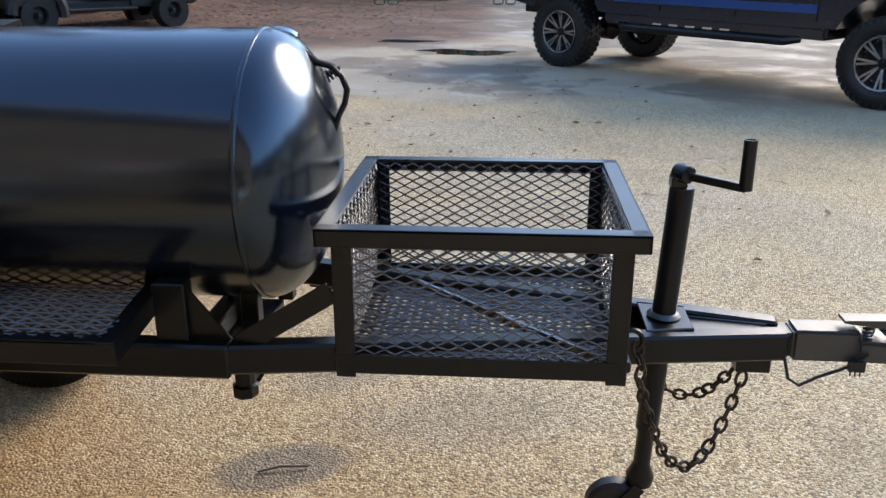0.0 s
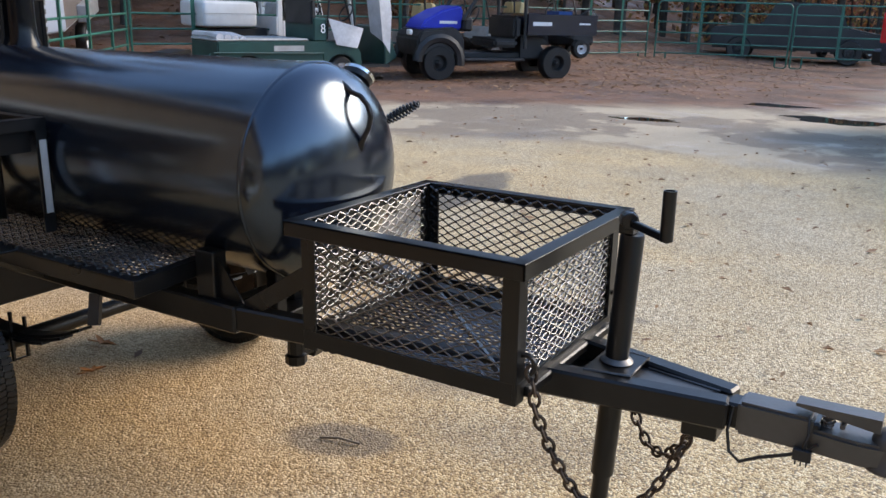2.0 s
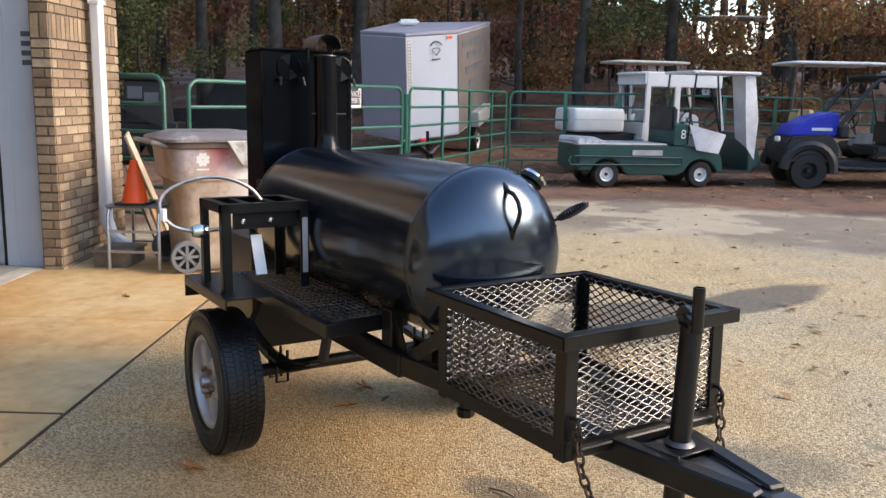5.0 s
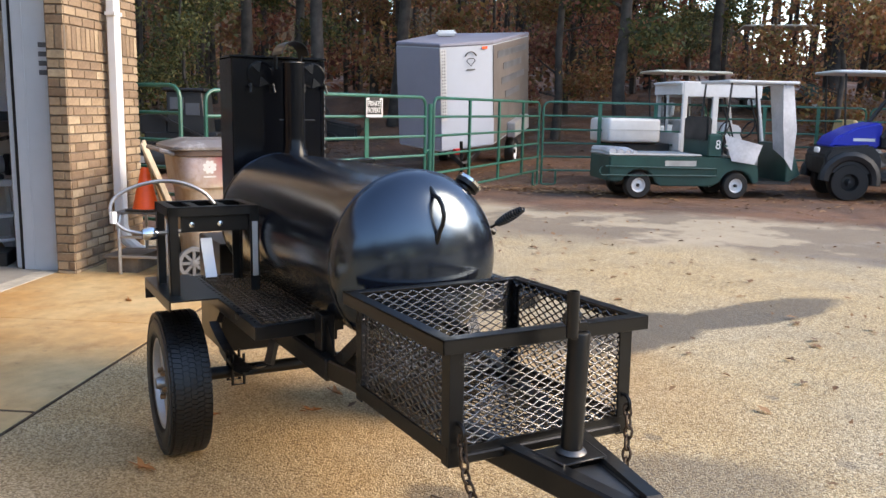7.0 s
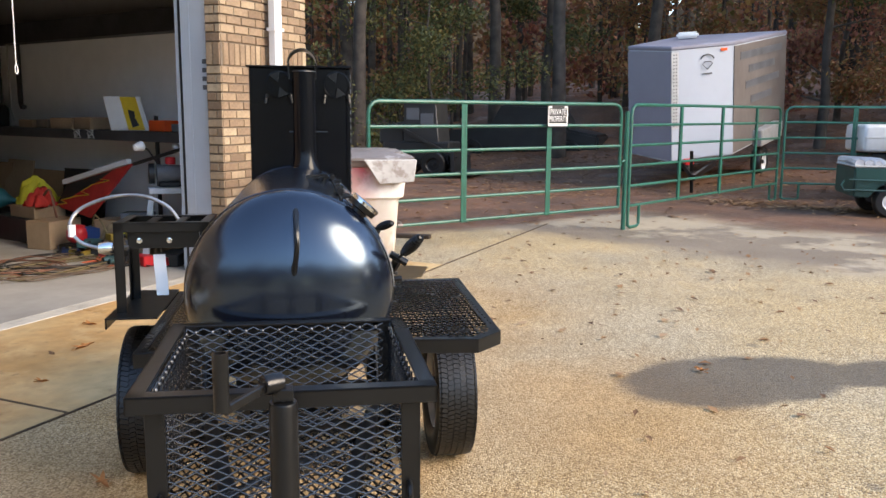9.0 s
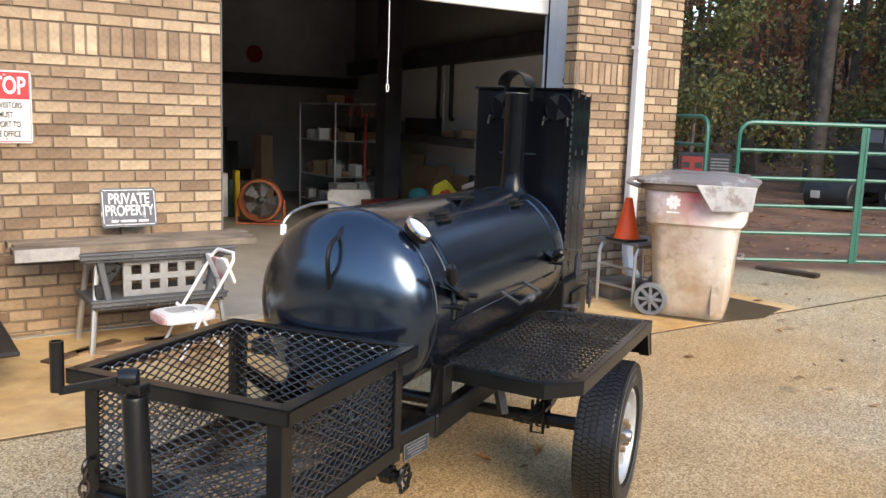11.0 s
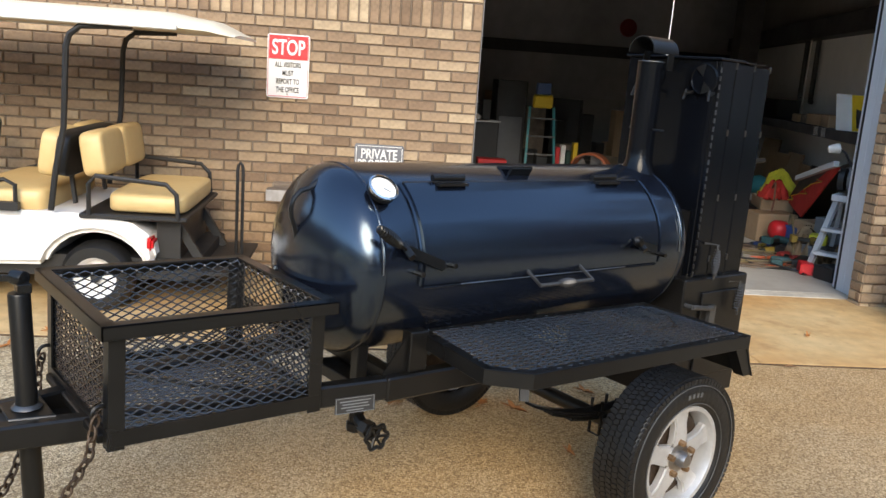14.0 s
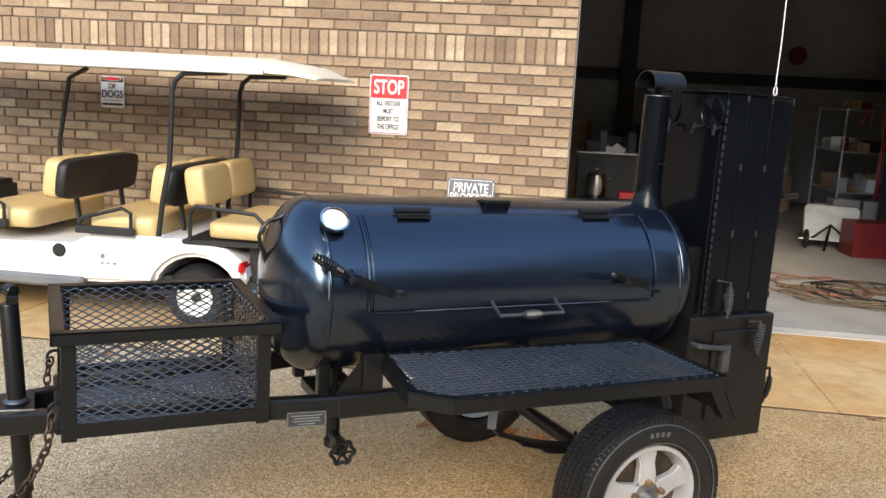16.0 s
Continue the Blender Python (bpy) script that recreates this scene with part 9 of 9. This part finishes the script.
for z in (0.17, 0.57, 1.11, 1.67):
    for row in (0, 1, 2):
        y = -0.42
        while y < 0.34:
            w, h = rs.uniform(0.07, 0.2), rs.uniform(0.06, 0.22 if z < 1.6 else 0.14)
            mt = rs.choice([M_BLACKPLASTIC, M_CARDBOARD, M_GREYPLASTIC, M_CARDBOARD, M_WOOD, M_LIGHTPLASTIC, M_INK, M_LIGHTPLASTIC, M_REDTOOL, M_DIAL])
            if z > 1.6 and (row != 2 or y > 0.0):
                y += 0.25
                continue
            b = Shape().box((0, 0, h / 2), (rs.uniform(0.15, 0.3), w, h)) if rs.random() < 0.6 else Shape().lathe([(0, 0), (w * 0.45, 0), (w * 0.5, 0.01), (w * 0.5, h * 0.85), (w * 0.3, h), (0, h)], None, 14)
            solo("parts_box", b, mt, "box or tin of parts on the wire shelf", "box", SHELF_M @ pose(-0.42 + row * 0.42, y + w / 2, z, 0, 0, rs.uniform(-20, 20)), bevel=0.005, group="boxes on the wire shelf")
            y += w + rs.uniform(0.01, 0.06)
for k, y in enumerate((-0.2, -0.12, -0.02, 0.12)):
    solo("red_clamp", Shape().tube([(0, 0, 0.0), (0, 0, -0.16)], 0.008, 6).tube([(0, -0.02, -0.10), (0, 0.02, -0.16), (0, -0.02, -0.18)], 0.008, 6), M_RED, "small red clamp hanging from the shelf", "clamp", SHELF_M @ pose(0.64, y, 1.652, 10 * (k - 2)), group="clamps on the shelf")
solo("red_bar", Shape().tube([(0.66, 0.02, 0.02), (0.65, 0.04, 1.2), (0.645, 0.05, 1.52)], 0.022, 8), M_RED, "long red bar standing against the wire shelf", "bar", SHELF_M)
for k, x in enumerate((-4.72, -5.12)):
    crate_box("tote", x, -5.22, 0.012, (0.34, 0.26, 0.50), M_LIGHTPLASTIC, "pale plastic tote in front of the shelf", "tote", rz=3 - 8 * k, group="totes by the shelf")

hc = thing("hand_cart", bld(-4.27, -4.15, 0.012, 172), "low steel hand cart carrying a pale panel", "cart")
part("panel", Shape().prism([(-0.29, -0.17), (-0.25, -0.21), (0.27, -0.21), (0.31, -0.17), (0.31, 0.17), (0.27, 0.21), (-0.27, 0.21), (-0.31, 0.17)], -0.012, 0.012, pose(0, -0.02, 0.30, 80)), M_PALEPANEL, hc, "pale scuffed steel panel", bevel=0.006)
part("panel_rim", Shape().tube([(-0.29, -0.17, 0), (-0.25, -0.21, 0), (0.27, -0.21, 0), (0.31, -0.17, 0), (0.31, 0.17, 0), (0.27, 0.21, 0), (-0.27, 0.21, 0), (-0.31, 0.17, 0)], 0.011, 6, closed=True), M_GREYPLASTIC, hc, "grey panel rim", m=pose(0, -0.02, 0.30, 80))
for x in (-0.28, 0.30):
    small_wheel(hc, pose(x, -0.20, 0.115, 0, 90, 0), 0.115, 0.05, 0.06, M_GREYPLASTIC, "black cart wheel")
part("axle", Shape().tube([(-0.36, -0.20, 0.115), (0.38, -0.20, 0.115)], 0.012, 8), M_ALUTUBE, hc)
part("frame", Shape().tube([(-0.22, -0.19, 0.12), (-0.03, -0.22, 0.30), (0.2, -0.19, 0.12)], 0.016, 8).tube([(-0.03, -0.22, 0.30), (-0.10, -0.42, 0.02)], 0.016, 8).tube([(-0.22, -0.19, 0.12), (-0.22, -0.02, 0.10)], 0.014, 8).tube([(0.2, -0.19, 0.12), (0.2, -0.02, 0.10)], 0.014, 8), M_BLACK, hc)
M_FAN = material("faded_orange_paint", (0.42, 0.12, 0.05), 0.6, vary=0.15, scale=10)
fan = thing("drum_fan", bld(-3.30, -4.86, 0.012, 150) @ Matrix.Diagonal((0.87, 0.87, 0.87, 1)), "orange drum fan with grey blades", "fan")
part("drum", Shape().lathe([(0.29, -0.14), (0.325, -0.13), (0.33, 0.13), (0.30, 0.15), (0.29, 0.12), (0.29, -0.12)], pose(0, 0, 0.37, 90), 32), M_FAN, fan, "orange drum")
grl = Shape()
for r in (0.08, 0.15, 0.22, 0.29):
    grl.tube([(r * math.cos(a), -0.15, 0.37 + r * math.sin(a)) for a in (math.tau * i / 28 for i in range(28))], 0.003, 4, closed=True)
part("grille", grl, M_STEEL, fan)
for i in range(5):
    a = math.tau * i / 5
    part("blade", Shape().add([Vector((rr * math.cos(a + da), yy, 0.37 + rr * math.sin(a + da))) for rr, da, yy in ((0.04, -0.4, 0.03), (0.27, -0.36, 0.05), (0.27, 0.30, -0.05), (0.04, 0.4, -0.03))], [(0, 1, 2, 3)]), M_GREYPLASTIC, fan, "grey fan blade")
part("hub", Shape().lathe([(0, 0.1), (0.06, 0.08), (0.06, -0.1)], pose(0, 0, 0.37, 90), 14), M_BLACKPLASTIC, fan)
part("stand", Shape().tube([(-0.35, 0.2, 0.02), (-0.36, 0, 0.37), (-0.35, -0.2, 0.02), (0.35, -0.2, 0.02), (0.36, 0, 0.37), (0.35, 0.2, 0.02)], 0.016, 8, closed=True), M_FAN, fan)

# back of the garage
rk = thing("steel_cabinet", bld(-2.35, -6.45, 0.012), "dark steel cabinet at the back of the garage", "cabinet")
part("cabinet", Shape().span((-0.25, -0.3, 0), (0.2, 0.25, 1.48)), M_BLACKPLASTIC, rk, bevel=0.01)
part("door_panel", Shape().span((-0.20, 0.25, 0.12), (0.15, 0.26, 0.95)), M_SIGNGREY, rk, "ribbed dark grey panel")
pg = thing("tool_cabinet", bld(-1.70, -6.15, 0.012), "dark perforated steel tool cabinet", "cabinet")
part("body", Shape().span((-0.48, -0.25, 0), (0.46, 0.15, 0.86)), M_BLACKPLASTIC, pg, bevel=0.01)
part("top_edge", Shape().span((-0.50, -0.26, 0.86), (0.48, 0.17, 0.88)), M_STEEL, pg, "worn steel top edge")
for x, s, mt in ((-1.45, (0.2, 0.2, 0.16), M_BLACKPLASTIC), (-1.75, (0.16, 0.2, 0.24), M_INK), (-2.0, (0.12, 0.14, 0.3), M_BLACKPLASTIC), (-1.6, (0.1, 0.1, 0.3), M_GREYPLASTIC)):
    crate_box("tool_box", x, -6.2, 0.893, s, mt, "dark tool on the steel cabinet", "tool", group="tools on the cabinet")
solo("white_bracket", Shape().prism([(-0.13, 0), (0.13, 0.01), (0.16, 0.06), (0.02, 0.14), (-0.04, 0.08), (-0.12, 0.10)], 0, 0.02, pose(0, 0, 0, 90)), M_WHITE, "small white metal bracket on the cabinet", "bracket", bld(-1.75, -5.98, 0.893) @ pose(0, 0, 0, 0, 0, 180))
yl = thing("yellow_ladder", bld(-2.72, -5.65, 0.012), "blue step ladder with a yellow top tray", "ladder")
part("tray", Shape().box((0, 0, 0), (0.28, 0.10, 0.18)), M_YELLOW, yl, "yellow top tray", bevel=0.02, m=pose(0, 0.03, 1.22, -12))
for x in (-0.17, 0.17):
    part("rail", Shape().beam((x * 1.3, 0.25, 0), (x, 0.0, 1.14), 0.035, 0.025), M_TEAL, yl)
for k in range(4):
    part("tread", Shape().span((-0.2, 0.18 - k * 0.05, 0.22 + k * 0.25), (0.2, 0.22 - k * 0.05, 0.24 + k * 0.25)), M_GREYPLASTIC, yl)
for i, (x, mt) in enumerate(((-3.28, M_YELLOW), (-3.10, M_DIAL), (-3.02, M_RED), (-3.18, M_CARTGREEN))):
    crate_box("carton", x, -5.75, 0.012, (0.07, 0.12, 0.66 - 0.04 * i), mt, "upright coloured carton at the back", "carton", group="upright cartons")
rj = random.Random(31)
for k in range(26):
    x, d = rj.uniform(-4.6, -1.2), rj.uniform(-8.6, -6.9)
    s = (rj.uniform(0.15, 0.5), rj.uniform(0.15, 0.4), rj.uniform(0.2, 1.3))
    crate_box("stored_box", x, d, 0.012, s, rj.choice([M_BLACKPLASTIC, M_GREYPLASTIC, M_CARDBOARD, M_INK, M_WOOD, M_GREYPLASTIC]), "dim box or machine stored at the back of the garage", "box", rz=rj.uniform(-25, 25), group="things stored at the back")
lt = thing("low_table", bld(-1.72, -5.45, 0.012), "low dark steel table on the garage floor", "table")
part("top", Shape().span((-0.55, -0.22, 0.24), (0.45, 0.24, 0.27)), M_BLACKPLASTIC, lt, bevel=0.004)
for x in (-0.5, 0.4):
    for y in (-0.18, 0.2):
        part("leg", Shape().span((x - 0.02, y - 0.02, 0), (x + 0.02, y + 0.02, 0.24)), M_BLACKPLASTIC, lt)
pot = thing("stock_pot", bld(-1.50, -5.45, 0.283), "shiny steel stock pot with a lid on the low table", "pot")
part("body", Shape().lathe([(0, 0), (0.14, 0), (0.145, 0.01), (0.145, 0.33), (0.15, 0.335)], None, 32), M_CHROME, pot)
part("lid", Shape().lathe([(0.15, 0.335), (0.14, 0.355), (0, 0.375)], None, 32), M_CHROME, pot)
part("knob", Shape().lathe([(0.015, 0.375), (0.03, 0.395), (0.03, 0.42), (0, 0.43)], None, 14), M_CHROME, pot)
for s in (-1, 1):
    part("handle", Shape().tube([(s * 0.146, -0.05, 0.27), (s * 0.19, -0.04, 0.28), (s * 0.19, 0.04, 0.28), (s * 0.146, 0.05, 0.27)], 0.007, 6), M_CHROME, pot)
crate_box("pump_box", -2.72, -5.64, 1.33, (0.20, 0.12, 0.16), M_STRIPE, "dark blue machine housing on the ladder tray", "machine")
crate_box("red_case", -2.02, -5.42, 0.283, (0.40, 0.25, 0.12), M_RED, "red plastic case on the low table", "case")
solo("wall_sign", Shape().lathe([(0, 0.02), (0.15, 0.02), (0.16, 0.0)], pose(0, 0, 0, -90), 24), material("dim_red_sign", (0.25, 0.02, 0.02), 0.6), "round red sign on the back wall", "sign", bld(-4.9, -9.16, 2.55))

# ---- woods ----
rng = np.random.default_rng(4)


def leaf_cloud(name, centres, radii, count, size, mat, flat=0.5):
    """Many small bent leaves round the given clump centres, as one mesh."""
    centres, radii = np.asarray(centres, float), np.asarray(radii, float)
    k = rng.integers(0, len(centres), count)
    d = rng.normal(size=(count, 3))
    d /= np.linalg.norm(d, axis=1)[:, None]
    p = centres[k] + d * (radii[k] * rng.random(count) ** 0.45)[:, None] * np.array([1, 1, 0.75])
    a = rng.normal(size=(count, 3))
    a /= np.linalg.norm(a, axis=1)[:, None]
    b = np.cross(a, rng.normal(size=(count, 3)))
    b /= np.linalg.norm(b, axis=1)[:, None]
    s = size * rng.uniform(0.6, 1.4, count)[:, None]
    a, b = a * s, b * s * 0.6
    v = np.stack([p - a, p + b, p + a, p - b], 1).reshape(-1, 3)
    me = bpy.data.meshes.new(name)
    me.from_pydata(v.tolist(), [], np.arange(count * 4).reshape(-1, 4).tolist())
    me.materials.append(mat)
    return me


def make_tree(label, height, r, mat, seed, leaves, leaf, low):
    rt = random.Random(seed)
    t = thing("tree", pose(0, 0, 0), label, "tree", group="trees of the wood edge")
    trunk, pts, x, y = Shape(), [], 0.0, 0.0
    for i in range(9):
        pts.append((x, y, height * i / 8))
        x += rt.uniform(-0.14, 0.14)
        y += rt.uniform(-0.14, 0.14)
    trunk.tube(pts, [r * (1.25 if i == 0 else 1 - 0.095 * i) for i in range(9)], 9)
    cen, rad = [], []
    for i in range(16):
        f = low + (0.97 - low) * i / 15
        base = Vector(pts[min(7, int(f * 8))]).lerp(Vector(pts[min(8, int(f * 8) + 1)]), f * 8 - int(f * 8))
        ang = rt.uniform(0, math.tau)
        ln = rt.uniform(1.0, 2.8) * (1.1 - 0.6 * f)
        tip = base + Vector((math.cos(ang) * ln, math.sin(ang) * ln, rt.uniform(0.1, 0.9)))
        trunk.tube([base, base.lerp(tip, 0.5) + Vector((0, 0, 0.12)), tip], [r * 0.28, r * 0.16, r * 0.05], 5)
        for k in (0.6, 1.0):
            cen.append(base.lerp(tip, k))
            rad.append(rt.uniform(0.5, 1.0))
    part("trunk", trunk, M_BARK, t, "grey-brown trunk with bare limbs", smooth=60)
    crown = new("crown", leaf_cloud("crown", cen, rad, leaves, leaf, mat))
    crown.parent = t
    return t


protos = [make_tree("tall pine-like tree with sparse dull green leaves", 13, 0.17, M_LEAF_G, 1, 11000, 0.062, 0.22),
          make_tree("slim oak with russet autumn leaves", 10, 0.12, M_LEAF_R, 2, 13000, 0.062, 0.12),
          make_tree("young beech with brown autumn leaves", 7.5, 0.08, M_LEAF_A, 3, 13000, 0.056, 0.06),
          make_tree("tall bare-stemmed tree with brown leaves high up", 15, 0.20, M_LEAF_A, 4, 9000, 0.066, 0.42),
          make_tree("shrubby young tree with yellow-green leaves", 5.5, 0.06, M_LEAF_G, 5, 12000, 0.05, 0.05)]
rt = random.Random(21)
spots = [(-14.2, 12.6), (-16.8, 12.0), (-11.0, 16.8), (-19.2, 6.8), (-20.5, 3.6), (-19.4, 1.0), (-18.0, -1.6), (-16.5, -4.2), (-15.5, -7.0), (-21.5, 9.6), (-18.8, 14.2), (-15.8, 17.4), (-13.2, 19.6), (-11.0, 21.8), (-23.0, 5.6), (-22.6, 1.6), (-21.0, -3.4), (-19.6, -7.2), (-24.5, 11.0), (-21.0, 16.0), (-20.8, 19.6), (-14.6, 24.0), (-9.4, 25.4), (-6.5, 29.0), (-11.8, -2.6), (-13.0, -6.0), (-25.0, 0.0), (-24.0, 7.5), (-12.0, 27.5), (-3.5, 31.0)]
for i, (x, y) in enumerate(spots):
    m = pose(x + rt.uniform(-0.4, 0.4), y + rt.uniform(-0.4, 0.4), ground_z(x, y) - 0.08, rt.uniform(-2, 2), rt.uniform(-2, 2), rt.uniform(0, 360))
    if i < 5:
        protos[i].matrix_basis = m
    else:
        copy_thing(protos[0 if i in (7, 24, 25, 27) else 3 if i in (5, 14) else (i * 3 + i // 5) % 5], m)
# deep woods: stems and leaves past the edge
stems, cen, rad, cen2, rad2 = Shape(), [], [], [], []
for i in range(330):
    ang, dist = radians(rt.uniform(92, 203)), rt.uniform(25, 48)
    x, y = dist * math.cos(ang), dist * math.sin(ang) + 3
    hgt, r = rt.uniform(9, 17), rt.uniform(0.05, 0.17)
    gz = ground_z(x, y)
    stems.tube([(x, y, gz - 0.1), (x + rt.uniform(-0.3, 0.3), y + rt.uniform(-0.3, 0.3), gz + hgt * 0.5), (x + rt.uniform(-0.6, 0.6), y + rt.uniform(-0.6, 0.6), gz + hgt)], [r, r * 0.8, r * 0.3], 6)
    for k in range(3):
        (cen if i % 3 else cen2).append((x + rt.uniform(-2, 2), y + rt.uniform(-2, 2), gz + rt.uniform(0.5, 9.5)))
        (rad if i % 3 else rad2).append(rt.uniform(0.9, 2.0))
solo("wood_stems", stems, M_BARK, "many thin trunks of the deep wood", "woods", kind="stuff", smooth=60)
for nm, c, r, mat, cnt in (("autumn_foliage", cen, rad, M_LEAF_A, 84000), ("russet_foliage", cen2, rad2, M_LEAF_R, 44000)):
    tagged(new(nm, leaf_cloud(nm, c, r, cnt, 0.115, mat)), "autumn leaves filling the deep wood", "foliage", kind="stuff")
back = Shape()
for k in range(48):
    a0, a1 = radians(86 + k * 2.6), radians(86 + (k + 1) * 2.6)
    h0, h1 = (8.8 - 2.6 * max(0.0, min(1.0, (22 - j) / 5)) + 1.5 * math.sin(j * 1.7) + 1.2 * math.sin(j * 0.6) for j in (k, k + 1))
    back.add([(52 * math.cos(a0), 52 * math.sin(a0) + 3, -0.1), (52 * math.cos(a1), 52 * math.sin(a1) + 3, -0.1), (53 * math.cos(a1), 53 * math.sin(a1) + 3, h1), (53 * math.cos(a0), 53 * math.sin(a0) + 3, h0)], [(0, 1, 2, 3)])
solo("backdrop", back, material("distant_wood", (0.045, 0.035, 0.022), 0.95, vary=0.35, scale=1.2, bump=0.5, bump_scale=3, tint=(0.09, 0.055, 0.03)), "dark distant wood", "backdrop", kind="structure")

# ---- fallen leaves, puddles, twig ----
def litter(name, n, area, label, size=0.05, seed=3):
    r = random.Random(seed)
    s = Shape()
    k = 0
    while k < n:
        x, y = area(r)
        k += 1
        a, ln = r.uniform(0, math.tau), size * r.uniform(0.6, 1.4)
        dx, dy = math.cos(a) * ln, math.sin(a) * ln
        z, c = ground_z(x, y) + r.uniform(0.006, 0.012), r.uniform(0.004, 0.018)
        s.add([(x - dx, y - dy, z), (x + dy * 0.55, y - dx * 0.55, z + c), (x + dx, y + dy, z + r.uniform(0.0, 0.02)), (x - dy * 0.55, y + dx * 0.55, z + c)], [(0, 1, 2), (0, 2, 3)])
    return solo(name, s, M_LITTER, label, "leaves", kind="stuff", smooth=180)


def dirt_area(r):
    while True:
        x, y = r.uniform(-24, 1), r.uniform(3, 27)
        if min(-0.64 * (x + 5.4) + 0.77 * (y - 9.4), -x - 0.6) > r.uniform(0.2, 3.2) or x < -12:
            return x, y


litter("leaf_litter", 17000, dirt_area, "brown fallen leaves over the dirt", 0.055, 3)
litter("leaf_litter", 1700, lambda r: (r.uniform(-24, -8.5), r.uniform(-8, 6)), "brown fallen leaves over the dirt", 0.055, 5)
litter("leaf_litter", 300, lambda r: (r.uniform(-13, -8.6), r.uniform(-3, 5)), "brown fallen leaves behind the gate", 0.05, 6)
litter("scattered_leaves", 150, lambda r: (r.gauss(-4.6, 2.2), r.gauss(3.6, 1.8)), "scattered fallen leaves on the yard", 0.04, 8)
litter("scattered_leaves", 320, lambda r: (r.uniform(-7.5, 2.0), r.uniform(1.2, 9.5)), "small dark leaf scraps on the yard", 0.024, 15)
litter("fence_litter", 700, lambda r: (lambda k: (-11.0 + 2.4 * k + r.gauss(0, 0.28), 7.0 + 2.6 * k + r.gauss(0, 0.28)))(r.uniform(-0.1, 0.95)), "brown leaves heaped along the fence foot", 0.06, 16)
litter("scattered_leaves", 60, lambda r: (r.uniform(-2.5, 5), r.uniform(1.5, 8)), "scattered fallen leaves on the yard", 0.035, 9)


def oak_leaf(x, y, size, rz):
    """A curled, lobed oak leaf."""
    pts = []
    for i in range(22):
        a = math.tau * i / 22
        rr = (0.62 + 0.30 * math.cos(5 * a + 0.4)) * (1.25 if abs(math.cos(a)) > 0.75 else 0.8)
        pts.append((size * rr * math.cos(a), size * 0.62 * rr * math.sin(a), 0.008 + 0.016 * rr * abs(math.sin(2 * a)) + 0.006))
    s = Shape().add([(0, 0, 0.006)] + pts, [(0, i + 1, (i + 1) % 22 + 1) for i in range(22)])
    s.tube([(-size * 1.15, 0, 0.01), (-size * 0.5, 0, 0.01)], 0.002, 4)
    return solo("oak_leaf", s, M_LITTER_ONE, "curled orange-brown oak leaf on the ground", "leaf", pose(x, y, 0.002, 0, 0, rz), group="fallen oak leaves", smooth=180)


M_LITTER_ONE = material("dry_oak_leaf", (0.50, 0.19, 0.05), 0.75, vary=0.2, scale=40)
for x, y, sz, rz in ((-1.02, -0.78, 0.075, 30), (-1.47, -0.43, 0.075, 100), (-1.37, -0.55, 0.055, 200), (-1.95, -0.42, 0.06, 100), (-1.55, 0.25, 0.07, 10), (-3.69, -1.45, 0.06, 60), (-3.1, -1.35, 0.085, 150), (-2.1, 2.3, 0.05, 200), (-4.1, -0.4, 0.045, 20), (-2.4, -1.4, 0.04, 80), (0.35, -2.35, 0.05, 40), (0.1, -2.5, 0.05, 140), (0.55, -2.2, 0.045, 260), (-4.7, 1.2, 0.04, 30), (-1.35, 0.05, 0.05, 70)):
    oak_leaf(x, y, sz, rz)
solo("twig", Shape().tube([(-0.30, 0.16, 0.006), (-0.24, 0.185, 0.012), (-0.16, 0.20, 0.008)], 0.004, 5), M_WOOD, "short dry twig on the ground", "twig")


def puddle(x, y, rx, ry, rz, seed):
    r = random.Random(seed)
    poly = [((1 + 0.28 * math.sin(3 * a + seed) + 0.16 * r.uniform(-1, 1)) * rx * math.cos(a), (1 + 0.25 * math.cos(2 * a + seed) + 0.16 * r.uniform(-1, 1)) * ry * math.sin(a)) for a in (math.tau * i / 26 for i in range(26))]
    solo("puddle", Shape().prism(poly, 0.001, 0.004), M_WATER, "shallow puddle on the asphalt", "puddle", pose(x, y, 0, 0, 0, rz), kind="structure")


puddle(-0.30, 10.95, 0.62, 0.42, 10, 1)
puddle(-1.35, 12.4, 0.5, 0.2, 15, 2)
puddle(-2.3, 9.2, 0.42, 0.14, 10, 4)
# low far tree line on the open side of the yard
cen, rad = [], []
for i in range(300):
    a, d = radians(-62 + 0.49 * i), rt.uniform(40, 52)
    cen.append((d * math.cos(a), d * math.sin(a), rt.uniform(0.5, 9.5)))
    rad.append(rt.uniform(2.0, 3.6))
tagged(new("far_tree_line", leaf_cloud("far_tree_line", cen, rad, 42000, 0.42, M_LEAF_A)), "far autumn tree line across the open side", "foliage", kind="stuff")

# ---- brick pieces last ----
FRONT = pose(0, -0.013, 0)
brick_face(wall_left, OPEN_L, 9.0, FRONT, (OPEN_L - 0.1, 1.75, 0.72, 2.07))
brick_face(wall_pier, PIER_R, PIER_L, pose(0, PIER_OUT - 0.013, 0), (-5.1, -3.9, 1.1, 1.9))
brick_face(wall_pier, 0.255, PIER_OUT, pose(PIER_L - 0.013, 0, 0, 0, 0, -90) @ Matrix.Diagonal((-1, 1, 1, 1)))
brick_face(wall_pier, -0.2, PIER_OUT, pose(PIER_R + 0.013, 0, 0, 0, 0, 90))
brick_face(wall_over, OPEN_R, OPEN_L, FRONT, None, 4.2, HEAD_Z + 0.22)
